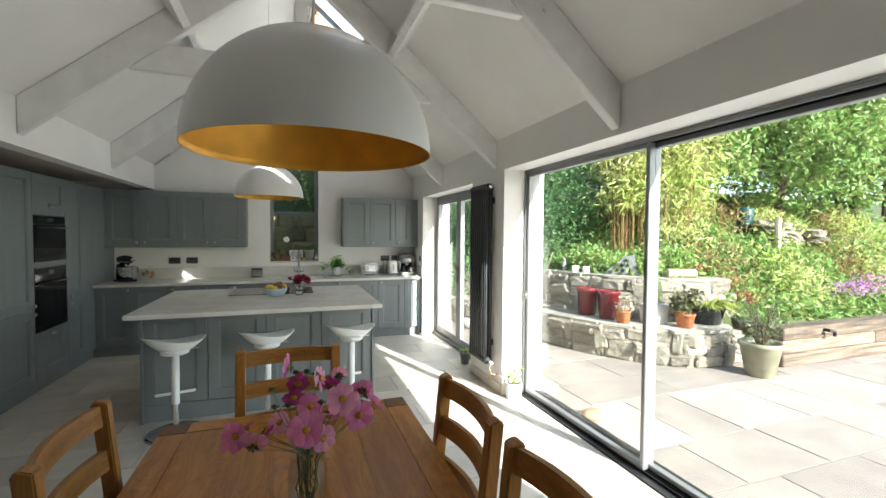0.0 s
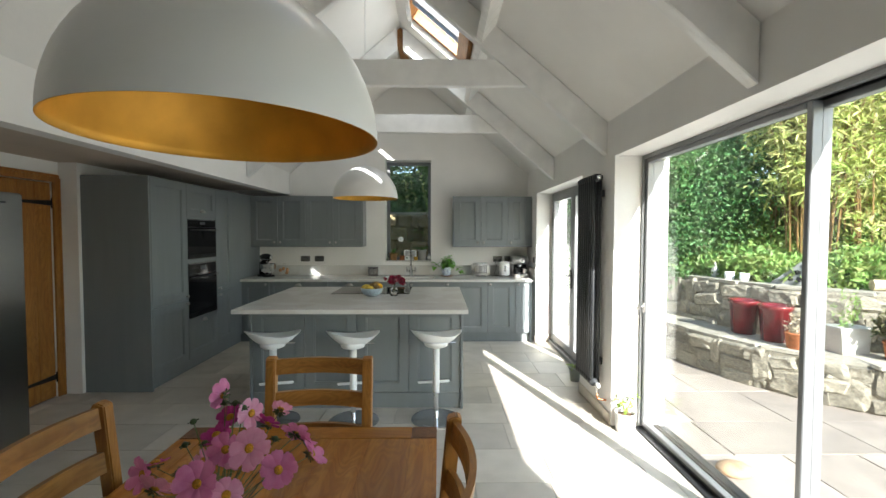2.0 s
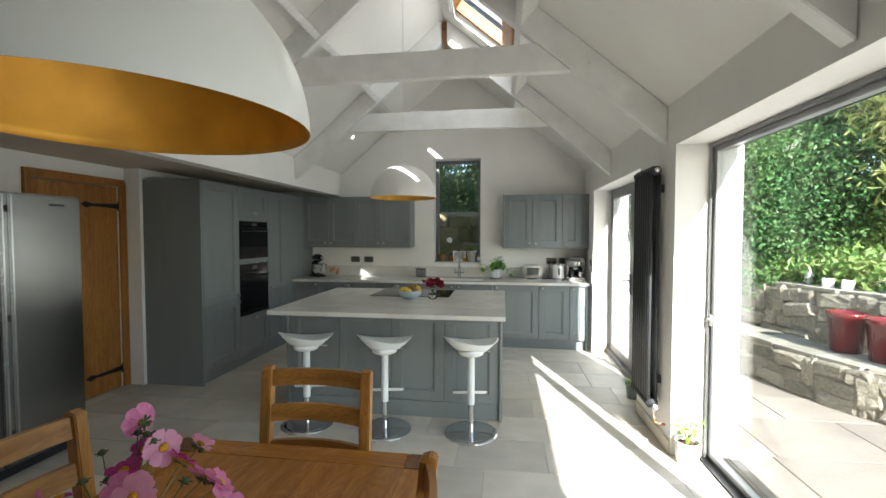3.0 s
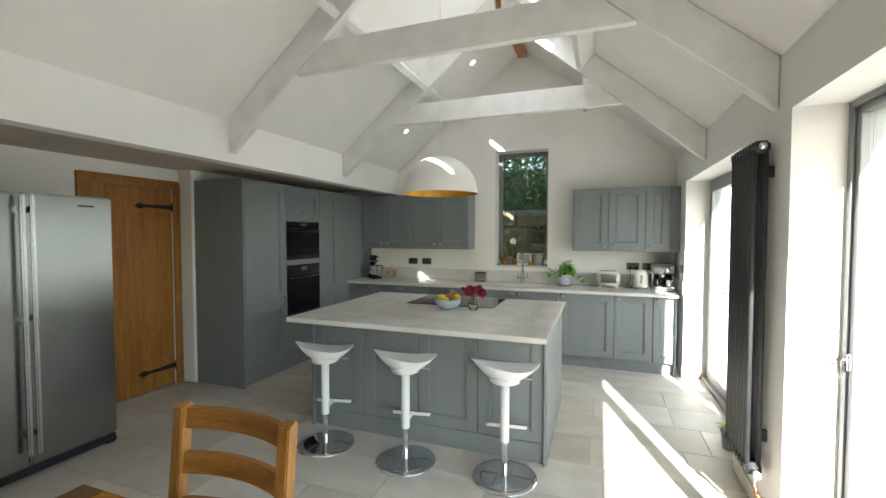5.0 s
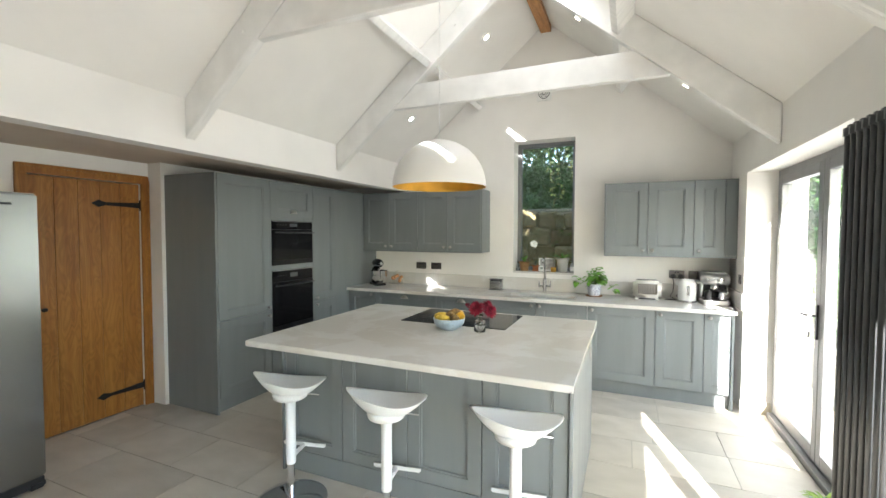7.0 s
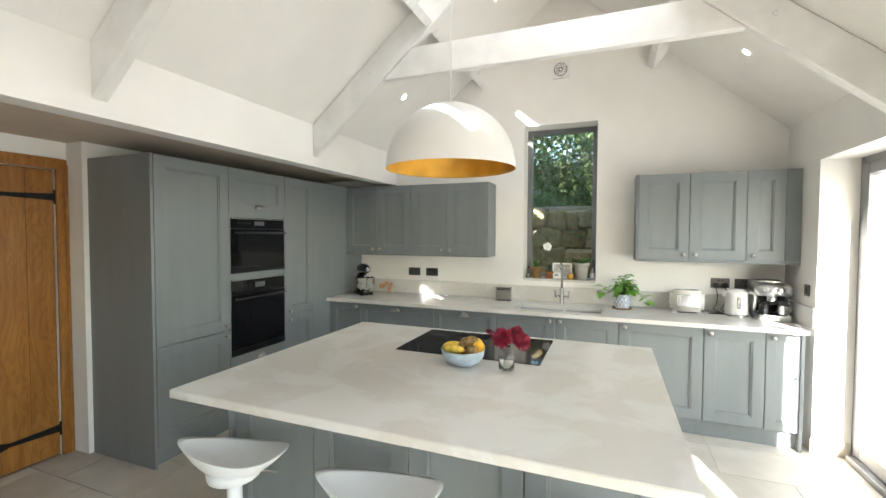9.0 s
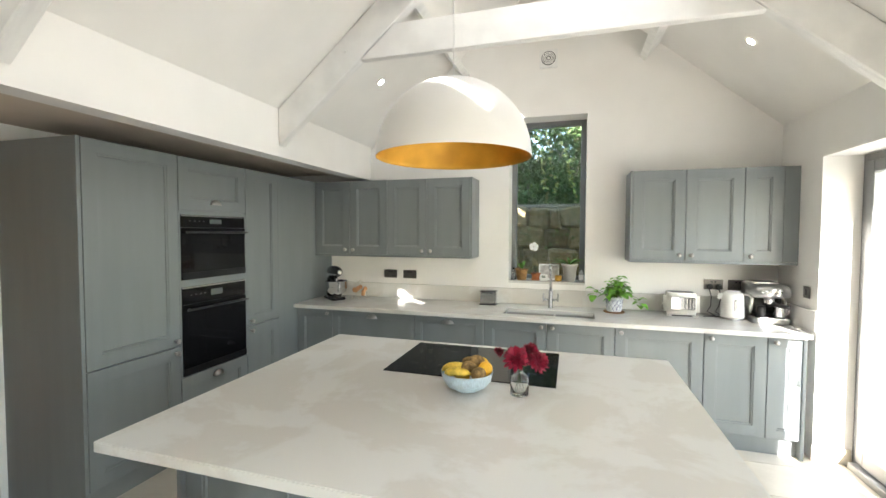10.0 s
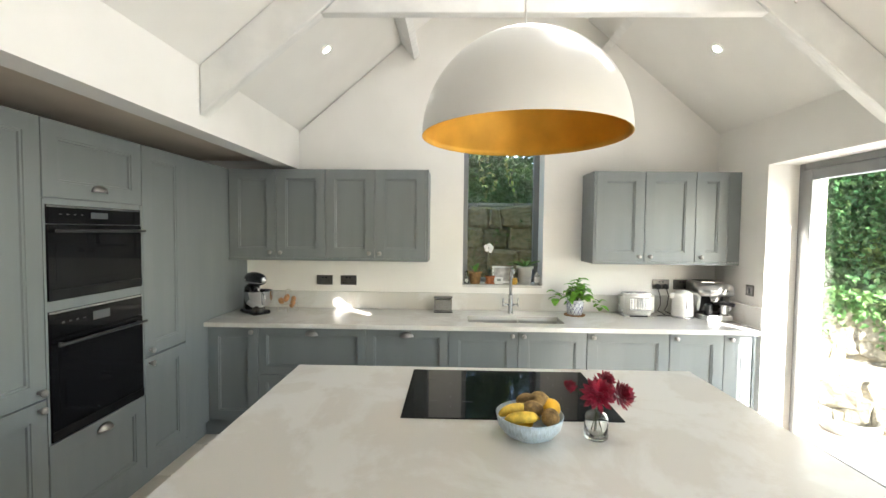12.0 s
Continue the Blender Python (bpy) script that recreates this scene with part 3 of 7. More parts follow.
cup_handle(dd, (TALL_X + .02, 5.503, .545), (0, 1, 0), (1, 0, 0))
t = unit("tall_cabinet", (-2.42, 6.1, 0), "tall grey shaker cabinet beside the ovens", "tall cabinets")
part("body", box(B(), NIB + .002, TALL_X, 5.82, 6.35, .13, 2.15), GREY, t)
for z0, z1 in ((.14, .827), (.834, 2.145)):
    dd = part("door", panel_front(B(), (TALL_X, 5.822, z0), (0, 1, 0), (1, 0, 0), .40, z1 - z0), GREY, t)
    knob(dd, (TALL_X + .02, 5.862, .79 if z0 < .5 else .872), (1, 0, 0))
part("filler", box(B(), TALL_X, TALL_X + .018, 6.224, 6.53, .13, 2.145), GREY, t)
t = unit("corner_panel", (-2.42, 6.8, 0), "plain grey corner panel closing the tall cabinets", "tall cabinets")
part("body", box(B(), NIB + .002, TALL_X - .002, 6.352, BACK - .002, .13, 2.148), GREY, t)
part("panel", box(B(), TALL_X - .002, TALL_X + .016, 6.532, BACK - .002, .93, 2.146), GREY, t)
whole("plinth", box(B(), TALL_X - .05, TALL_X - .032, 4.583, 6.56, 0, .13), GREY, "grey plinth under the tall cabinets", "plinth")


def oven(z0, z1, label, drop):
    o = thing("oven", (TALL_X, 5.5, z0), label, "oven", "built-in ovens")
    part("fascia", box(B(), TALL_X - .018, TALL_X + .020, 5.203, 5.803, z1 - drop, z1, .003), BLACK_GLASS, o, "black control fascia with a display")
    part("display", box(B(), TALL_X + .020, TALL_X + .0215, 5.45, 5.56, z1 - drop * .68, z1 - drop * .32), mat("dim_display", (.10, .11, .115), .15, vary=.02), o)
    dr = part("door", box(B(), TALL_X - .018, TALL_X + .024, 5.203, 5.803, z0, z1 - drop - .004, .003), BLACK_GLASS, o, "black glass oven door")
    part("glazing", box(B(), TALL_X + .024, TALL_X + .0255, 5.245, 5.761, z0 + .09, z1 - drop - .09, .0005, 1), BLACK_GLASS, dr)
    part("door_trim", box(B(), TALL_X + .024, TALL_X + .026, 5.205, 5.801, z0 + .004, z0 + .05), mat("dark_steel", (.05, .05, .052), .35, 1.0), dr)
    bm = tube(B(), [(TALL_X + .058, 5.215, z1 - drop - .035), (TALL_X + .058, 5.79, z1 - drop - .035)], .009, 10)
    for y in (5.25, 5.755):
        tube(bm, [(TALL_X + .02, y, z1 - drop - .035), (TALL_X + .058, y, z1 - drop - .035)], .007)
    part("handle", bm, BLACK_METAL, dr, "dark bar handle", True)
    part("fascia_trim", box(B(), TALL_X + .0205, TALL_X + .0225, 5.205, 5.801, z1 - .012, z1 - .002), STEEL, o)
    for k in range(4):
        part("touch_key", box(B(), TALL_X + .020, TALL_X + .0208, 5.27 + .04 * k, 5.285 + .04 * k, z1 - drop * .52, z1 - drop * .46), mat("key_grey", (.06, .06, .06), .4), o)


oven(1.285, 1.745, "built-in black glass compact oven with bar handle", .09)
oven(.605, 1.235, "built-in black glass single oven with bar handle", .125)

# back run, base units
RUN = [(-2.085, -1.69, "door_r"), (-1.69, -.85, "drawers"), (-.85, -.215, "drawers"), (-.215, .318, "door_r"), (.318, .843, "door_l"), (.843, 1.465, "door_l"), (1.465, 1.872, "door_l"), (1.872, 2.085, "door_l")]
for x0, x1, how in RUN:
    t = unit("base_cabinet", ((x0 + x1) / 2, 6.8, 0), "grey shaker base cabinet with drawers and cup handles" if how == "drawers" else "grey shaker base cabinet with one panelled door", "base cabinets")
    part("body", box(B(), x0 + .0012, x1 - .0012, FRONT_Y + .002, BACK - .02, .13, .62 if -.3 < x0 < .4 else .888), GREY, t)
    if how == "drawers":
        for z0, z1 in ((.14, .509), (.513, .884)):
            dd = part("drawer", panel_front(B(), (x0 + .002, FRONT_Y, z0), (1, 0, 0), (0, -1, 0), x1 - x0 - .004, z1 - z0, .06), GREY, t)
            cup_handle(dd, ((x0 + x1) / 2, FRONT_Y - .02, z1 - .05), (1, 0, 0), (0, -1, 0))
    else:
        dd = part("door", panel_front(B(), (x0 + .002, FRONT_Y, .14), (1, 0, 0), (0, -1, 0), x1 - x0 - .005, .744), GREY, t)
        knob(dd, (x0 + .045 if how == "door_l" else x1 - .045, FRONT_Y - .02, .845), (0, -1, 0))
t = unit("end_panel", (2.1, 6.8, 0), "narrow grey end panel beside the glazed doors", "base cabinets")
part("panel", box(B(), 2.087, 2.11, FRONT_Y - .02, BACK - .02, 0, .888, .002, 1), GREY, t)
whole("plinth", box(B(), TALL_X - .03, 2.086, FRONT_Y + .035, FRONT_Y + .053, 0, .13), GREY, "grey plinth under the base cabinets", "plinth")

# worktop with an undermounted double sink
SX0, SX1, SY0, SY1 = -.06, .70, 6.59, 6.86
wt = thing("worktop", (0, 6.8, .888), "long pale quartz worktop with an upstand", "worktop")
bm = B()
W0, W1, WZ0, WZ1 = TALL_X + .002, 2.12, .888, .922
for a in ((W0, SX0, CT_Y, BACK - .004), (SX1, W1, CT_Y, BACK - .004), (SX0, SX1, CT_Y, SY0), (SX0, SX1, SY1, BACK - .004)):
    box(bm, a[0], a[1], a[2], a[3], WZ0, WZ1)
bmesh.ops.remove_doubles(bm, verts=bm.verts, dist=1e-4)
part("slab", bm, QUARTZ, wt)
part("upstand", box(B(), W0, RIGHT - .002, BACK - .024, BACK - .003, WZ1 + .001, 1.075, .002, 1), QUARTZ, wt)
part("upstand", box(B(), RIGHT - .022, RIGHT - .002, CT_Y + .08, BACK - .025, WZ1 + .001, 1.075, .002, 1), QUARTZ, wt)
for k in range(5):
    part("drainer_groove", box(B(), -.52, -.12, 6.63 + .045 * k, 6.638 + .045 * k, WZ1, WZ1 + .0012), mat("groove_shade", (.60, .57, .52), .2), wt)
SINK_STEEL = mat("satin_sink_steel", (.50, .485, .46), .38, .55, vary=.04, scale=8)
sk = thing("sink", (.32, 6.72, .72), "brushed steel double bowl sink set under the worktop", "sink")
for x0, x1 in ((SX0 - .005, .36), (.375, SX1 + .005)):
    bm = B()
    z0 = .74 if x0 < 0 else .72
    for a in ((x0, x1, SY0 - .005, SY0 - .002, z0, .887), (x0, x1, SY1 + .002, SY1 + .005, z0, .887), (x0, x0 + .003, SY0 - .002, SY1 + .002, z0, .887), (x1 - .003, x1, SY0 - .002, SY1 + .002, z0, .887), (x0, x1, SY0 - .005, SY1 + .005, z0 - .003, z0)):
        box(bm, *a)
    bw = part("bowl", bm, SINK_STEEL, sk)
    if x0 < 0:
        part("overflow", box(B(), .08, .16, SY1 - .001, SY1 + .002, .84, .865, .001), BLACK_METAL, bw)
tp = thing("kitchen_tap", (.325, 6.99, .922), "brushed steel lever tap with a tall swan neck", "tap")
part("base", lathe(B(), [(0, 0), (.026, 0), (.026, .006), (.021, .01), (.021, .16), (.017, .165), (0, .166)], pose(.325, 6.99, .922), 20), STEEL, tp, "", True)
pts = [(.325, 6.99, 1.08), (.325, 6.99, 1.24)] + [(.325, 6.99 - .085 + .085 * math.cos(a), 1.24 + .085 * math.sin(a)) for a in [math.pi * k / 10 for k in range(1, 9)]]
part("spout", tube(B(), pts, .0125, 12), STEEL, tp, "", True)
for s in (-1, 1):
    bm = tube(B(), [(.325 + s * .02, 6.99, 1.0), (.325 + s * .065, 6.99, 1.0)], .009, 10)
    tube(bm, [(.325 + s * .065, 6.985, .985), (.325 + s * .066, 6.985, 1.06)], .007, 10)
    part("lever", bm, STEEL, tp, "", True)

# wall units
for xs, kn in (((-2.085, -1.683, -1.265, -.845, -.415), (1, 0, 1, 0)), ((.995, 1.397, 1.811, 2.076), (1, 0, 0))):
    for i, (x0, x1) in enumerate(zip(xs, xs[1:])):
        t = unit("wall_cabinet", ((x0 + x1) / 2, 7.0, 1.38), "grey shaker wall cabinet with one panelled door", "wall cabinets")
        part("body", box(B(), x0 + .001, x1 - .001, 6.845, BACK - .002, 1.40, 2.148), GREY, t)
        dd = part("door", panel_front(B(), (x0 + .002, 6.845, 1.402), (1, 0, 0), (0, -1, 0), x1 - x0 - .004, .744), GREY, t)
        knob(dd, (x1 - .045 if kn[i] else x0 + .045, 6.825, 1.445), (0, -1, 0))
    a, b = xs[0], xs[-1]
    t = unit("cabinet_pelmet", ((a + b) / 2, 7.0, 1.38), "grey light pelmet under the wall cabinets", "wall cabinets")
    part("rail", box(B(), a - .018, b + .02 if b < 0 else RIGHT - .004, 6.822, 6.842, 1.378, 1.40, .003), GREY, t)
    part("board", box(B(), a, b, 6.843, BACK - .003, 1.386, 1.40), GREY, t)
    for x in ((b + .001,) if b < 0 else (a - .019,)):
        part("end_panel", box(B(), x, x + .018, 6.825, BACK - .003, 1.38, 2.15, .002, 1), GREY, t)
    if b > 0:
        part("filler", box(B(), b + .001, RIGHT - .003, 6.828, 6.846, 1.402, 2.146), GREY, t)

# island
IX0, IX1, IY0, IY1, IZ = -.965, 1.003, 3.868, 5.392, .95
BX0, BX1, BY0, BY1 = -.937, .976, 4.160, 5.355
isl = thing("kitchen_island", (0, 4.8, 0), "large grey panelled island with a pale quartz top", "kitchen island")
part("body", box(B(), BX0 + .02, BX1 - .02, BY0 + .022, BY1 - .02, .14, .912), GREY, isl)
part("plinth", box(B(), BX0 + .02, BX1 - .02, BY0 + .012, BY1 - .05, 0, .14), GREY, isl)
for x in (BX0, BX1 - .02):
    part("end_panel", box(B(), x, x + .02, BY0 - .02, BY1, 0, .912, .002, 1), GREY, isl)
w = (BX1 - BX0 - .04) / 4
for i in range(4):
    part("panel", panel_front(B(), (BX0 + .022 + i * w, BY0 + .02, .15), (1, 0, 0), (0, -1, 0), w - .006, .757), GREY, isl)
for x0, x1 in ((BX0 + .022, -.42), (-.418, .475), (.477, BX1 - .022)):
    part("drawer", panel_front(B(), (x1, BY1 - .02, .15), (-1, 0, 0), (0, 1, 0), x1 - x0, .757), GREY, isl)
part("socket_plate", box(B(), BX1, BX1 + .006, 5.10, 5.19, .73, .82, .002), PEWTER, isl)
bm = box(B(), IX0, IX1, IY0, IY1, IZ - .036, IZ, .003, 2)
part("worktop", bm, QUARTZ, isl, "pale veined quartz slab")
hob = thing("induction_hob", (.037, 5.06, IZ), "black glass induction hob let into the island", "hob")
part("glass", box(B(), -.372, .446, 4.79, 5.33, IZ + .0005, IZ + .0055, .001, 1), BLACK_GLASS, hob)
MARK = mat("hob_marking", (.07, .07, .075), .3)
for cx in (-.19, .265):
    for cy in (4.94, 5.19):
        for a in ((cx - .09, cx - .05, cy, cy + .002), (cx + .05, cx + .09, cy, cy + .002), (cx, cx + .002, cy - .06, cy - .04), (cx, cx + .002, cy + .04, cy + .06)):
            part("zone_mark", box(B(), *a, IZ + .0056, IZ + .006), MARK, hob)

# ---- fridge ----
FR = mat("fridge_steel", (.31, .31, .30), .24, 1.0, vary=.008, scale=3, stretch=(1, 50, .5))
f = thing("fridge_freezer", (-2.5, 2.93, 0), "tall stainless steel side-by-side fridge freezer", "fridge")
part("body", box(B(), LEFT + .03, -2.24, 2.475, 3.383, .05, 1.845, .006), mat("fridge_grey", (.20, .20, .21), .4), f)
for y0, y1 in ((2.473, 2.845), (2.852, 3.385)):
    dd = part("door", box(B(), -2.235, -2.165, y0, y1, .075, 1.86, .012, 3), FR, f, "brushed steel door")
    yh = 2.825 if y0 < 2.6 else 2.875
    bm = box(B(), -2.12, -2.095, yh - .013, yh + .013, .16, 1.845, .008, 2)
    for z in (.3, 1.05, 1.75):
        box(bm, -2.166, -2.119, yh - .008, yh + .008, z - .02, z + .02)
    part("handle", bm, STEEL, dd, "long vertical bar handle")
part("base_grille", box(B(), -2.23, -2.18, 2.48, 3.38, .012, .07, .004), BLACK_METAL, f)
part("foot", box(B(), -2.24, -2.17, 3.30, 3.385, 0, .05, .012), BLACK_METAL, f)
part("badge", box(B(), -2.165, -2.164, 3.16, 3.26, 1.785, 1.797), BLACK_METAL, f)

# ---- lamps and fittings ----
def pendant(c, name_label):
    x, y, z = c
    R = .316
    p = thing("pendant_lamp", (x, y, z), name_label, "pendant lamp", "dome pendants")
    outer = [(R * math.cos(a), R * math.sin(a) * 1.005) for a in [math.pi / 2 * k / 20 for k in range(21)]]
    sh = part("shade", lathe(B(), outer, pose(x, y, z), 72), DOME_WHITE, p, "white lacquered dome shade", True)
    inner = [(r - .004, max(h - .004, .0005)) for r, h in outer[:-1]] + [(0, R * 1.005 - .004)]
    part("lining", lathe(B(), [(R, 0)] + inner, pose(x, y, z), 72), GOLD, sh, "gold lining", True)
    part("bulb_holder", lathe(B(), [(0, .30), (.022, .30), (.022, .22), (.02, .215), (0, .215)], pose(x, y, z), 16), WHITE_PLASTIC, p, "", True)
    top = under(x) - .01
    part("cord", tube(B(), [(x, y, z + R * 1.005 - .002), (x, y, z + 1.2), (x, y, top)], .0035, 6), WHITE_PLASTIC, p, "thin white cord")
    part("collar", lathe(B(), [(0, .012), (.012, .01), (.014, 0), (.016, -.004)], pose(x, y, z + R * 1.005), 16), DOME_WHITE, p, "", True)
    return p


pendant((.30, 1.30, 1.794), "large white dome pendant with gold lining over the table")
pendant((.030, 4.605, 1.930), "large white dome pendant with gold lining over the island")

GLOW = bpy.data.materials.new("lamp_glow")
GLOW.use_nodes = True
e = GLOW.node_tree.nodes["Principled BSDF"]
e.inputs["Emission Color"].default_value, e.inputs["Emission Strength"].default_value = (1, .95, .85, 1), 14
for x, y in ((-1.12, 6.375), (1.67, 6.375), (-.21, 6.365), (.72, 6.42)):
    s = 1 if x > RIDGE_X else -1
    n = Vector((-s * PITCH, 0, -1)).normalized()
    at = Vector((x, y, under(x))) + n * .002
    t = thing("downlight", at, "small round white recessed downlight in the sloped ceiling", "downlight", "downlights")
    part("bezel", lathe(B(), [(.026, 0), (.042, 0), (.041, .004), (.027, .005)], aim(at, n), 24), WHITE_PLASTIC, t, "", True)
    part("lens", lathe(B(), [(0, .003), (.027, .003)], aim(at, n), 20), GLOW, t, "glowing lens")

t = thing("extractor_fan", (.27, BACK, 3.28), "square white extractor fan on the gable wall", "extractor fan")
part("housing", box(B(), .185, .355, BACK - .03, BACK - .001, 3.195, 3.365, .006), WHITE_PLASTIC, t)
gr = part("grille", lathe(B(), [(0, 0), (.066, 0), (.066, .003), (0, .003)], aim((.27, BACK - .03, 3.28), (0, -1, 0)), 28), mat("fan_shade", (.10, .10, .10), .6), t, "round grey grille")
for r in (.028, .041, .054):
    part("ring", lathe(B(), [(r - .004, .002), (r - .004, .006), (r + .004, .006), (r + .004, .002)], aim((.27, BACK - .03, 3.28), (0, -1, 0)), 28), WHITE_PLASTIC, gr)
part("hub", lathe(B(), [(0, .007), (.012, .007), (.014, .002)], aim((.27, BACK - .03, 3.28), (0, -1, 0)), 16), WHITE_PLASTIC, gr)

PLATE = mat("gunmetal_plate", (.17, .16, .15), .32, .9, vary=.05)
for x0, x1, z0, plugs in ((-1.44, -1.293, 1.135, 0), (-1.218, -1.071, 1.135, 0), (1.625, 1.772, 1.135, 2), (1.81, 1.957, 1.135, 1)):
    t = thing("wall_socket", ((x0 + x1) / 2, BACK, z0), "dark metal double socket on the white wall" if not plugs else "dark metal double socket with black plugs", "socket", "wall sockets")
    part("plate", box(B(), x0, x1, BACK - .009, BACK - .001, z0, z0 + .088, .002), PLATE, t)
    for k in range(2):
        xc = x0 + (x1 - x0) * (.27 + .46 * k)
        part("rocker", box(B(), xc - .009 + (.02 if k == 0 else -.02), xc + .009 + (.02 if k == 0 else -.02), BACK - .012, BACK - .008, z0 + .06, z0 + .074, .001), BLACK_METAL, t)
        for dx, dz in ((0, .042), (-.011, .024), (.011, .024)):
            part("pin_hole", box(B(), xc + dx - .003, xc + dx + .003, BACK - .0096, BACK - .0088, z0 + dz - .004, z0 + dz + .004), BLACK_METAL, t)
        if k < plugs and plugs == 2 or plugs == 1 and k == 1:
            part("plug", box(B(), xc - .024, xc + .024, BACK - .045, BACK - .012, z0 + .002, z0 + .05, .01, 3), BLACK_METAL, t, "black plug")
t = thing("wall_switch", (RIGHT, 6.68, 1.15), "dark metal light switch on the white wall", "switch")
part("plate", box(B(), RIGHT - .009, RIGHT - .001, 6.64, 6.726, 1.15, 1.236, .002), PLATE, t)
part("rocker", box(B(), RIGHT - .013, RIGHT - .008, 6.672, 6.694, 1.17, 1.216, .002), BLACK_METAL, t)

# column radiator
rd = thing("radiator", (2.12, 4.17, .27), "tall anthracite column radiator on the wall between the doors", "radiator")
for k in range(8):
    y = 3.985 + k * .0545
    bm = B()
    for x in (2.083, 2.135):
        tube(bm, [(x, y, .31), (x, y, 2.05)], .0125, 10)
    for z in (.30, 2.062):
        box(bm, 2.068, 2.150, y - .026, y + .026, z - .032, z + .032, .014, 3)
    part("column", bm, ANTHRACITE, rd, "", True)
part("end_cap", lathe(B(), [(0, 0), (.02, 0), (.02, .012), (.012, .016), (0, .017)], aim((2.109, 3.958, 2.062), (0, -1, 0)), 16), CHROME, rd, "chrome blanking plug", True)
v = part("valve", tube(B(), [(2.109, 3.958, .30), (2.109, 3.935, .30), (2.109, 3.925, .28), (2.109, 3.925, .215)], [.012, .014, .012, .008], 10), CHROME, rd, "chrome radiator valve", True)
part("pipe_elbow", tube(B(), [(2.109, 3.925, .23), (2.109, 3.925, .195), (2.116, 3.921, .180), (2.13, 3.915, .175), (RIGHT - .002, 3.895, .175)], .0085, 10), mat("copper_pipe", (.55, .24, .12), .28, 1.0, vary=.08, scale=30), v, "copper pipe elbow", True)
part("valve_head", lathe(B(), [(0, 0), (.016, 0), (.018, .02), (.014, .045), (0, .047)], aim((2.109, 3.93, .30), (0, -1, 0)), 16), WHITE_PLASTIC, v, "white valve head", True)
part("bracket", box(B(), 2.15, RIGHT - .001, 4.0, 4.03, 1.9, 1.96), ANTHRACITE, rd)
part("bracket", box(B(), 2.15, RIGHT - .001, 4.0, 4.03, .45, .51), ANTHRACITE, rd)

# ---- bar stools ----
SEAT_WHITE = mat("seat_white", (.82, .82, .80), .3, vary=.004, scale=3)


def saddle():
    """The moulded seat shell: a low bowl with a raised back lip and flared thin ends."""
    bm, N, M = B(), 48, 12
    def rim(a):
        near = max(0, math.cos(a + radians(132))) ** 1.5
        dip = max(0, math.cos(a + radians(50))) ** 3
        return .030 * math.cos(a) ** 2 + .026 * near - .016 * dip - .008 * max(0, math.sin(a)) + .012 * max(0, math.cos(a - radians(150))) ** 2
    rows_t, rows_b = [], []
    for j in range(M):
        r = j / (M - 1)
        ring_t, ring_b = [], []
        for i in range(N):
            a = 2 * math.pi * i / N
            u, v = r * math.cos(a), r * math.sin(a)
            X, Y = .222 * u, .122 * v * (1 - .10 * u * u)
            z = -.016 + (rim(a) + .016) * r ** 2.6
            ring_t.append(bm.verts.new((X, Y, z)))
            wing = abs(math.cos(a)) ** 2
            deep = .056 - .006 * wing
            fall = max(0, 1 - max(0, (r - .55) / .45) ** (1.7 - .8 * wing))
            ring_b.append(bm.verts.new((X * (.985 if r > .9 else 1), Y * (.985 if r > .9 else 1), z - .006 - deep * fall * (.55 + .45 * min(1, r * 1.6)))))
        rows_t.append(ring_t)
        rows_b.append(ring_b)
    for rows in (rows_t, rows_b):
        for a, b in zip(rows, rows[1:]):
            for i in range(N):
                bm.faces.new((a[i], a[(i + 1) % N], b[(i + 1) % N], b[i]))
    for i in range(N):
        bm.faces.new((rows_t[-1][i], rows_t[-1][(i + 1) % N], rows_b[-1][(i + 1) % N], rows_b[-1][i]))
    bmesh.ops.remove_doubles(bm, verts=bm.verts, dist=1e-5)
    bmesh.ops.recalc_face_normals(bm, faces=bm.faces)
    bmesh.ops.translate(bm, verts=bm.verts, vec=(0, 0, .732))
    return bm


def stool():
    s = thing("bar_stool", (0, 0, 0), "white saddle-seat bar stool on a round chrome base", "bar stool", "bar stools at the island")
    seat_bm = saddle()
    bmesh.ops.rotate(seat_bm, verts=seat_bm.verts, cent=(0, 0, 0), matrix=Matrix.Rotation(radians(6), 3, "Z"))
    part("seat", seat_bm, SEAT_WHITE, s, "white moulded saddle seat", True)
    part("seat_mount", lathe(B(), [(.03, .630), (.086, .633), (.098, .640), (.102, .656), (.104, .676), (0, .680)], Matrix(), 24), WHITE_PLASTIC, s, "", True)
    part("column", lathe(B(), [(0, .235), (.028, .235), (.029, .245), (.029, .634), (0, .635)], Matrix(), 24), WHITE_LACQUER, s, "white column sleeve", True)
    part("post", lathe(B(), [(.0215, .012), (.0215, .237)], Matrix(), 24), CHROME, s, "chrome gas lift post", True)
    part("base", lathe(B(), [(0, 0), (.210, 0), (.213, .004), (.210, .009), (.16, .013), (.03, .018), (.0225, .02)], Matrix(), 56), CHROME, s, "round chrome base plate", True)
    bm = box(B(), -.012, .012, .02, .155, .258, .278, .004)
    arm = part("footrest_arm", bm, WHITE_LACQUER, s)
    part("footrest", box(B(), -.142, .142, .152, .177, .258, .283, .006), WHITE_LACQUER, arm, "white footrest bar")
    part("footrest_strip", box(B(), -.14, .14, .155, .174, .283, .286), CHROME, arm, "chrome tread strip")
    part("lever", tube(B(), [(.05, .0, .655), (.12, .02, .655), (.172, .03, .650)], .004, 8), CHROME, s, "thin chrome lift lever")
    return s


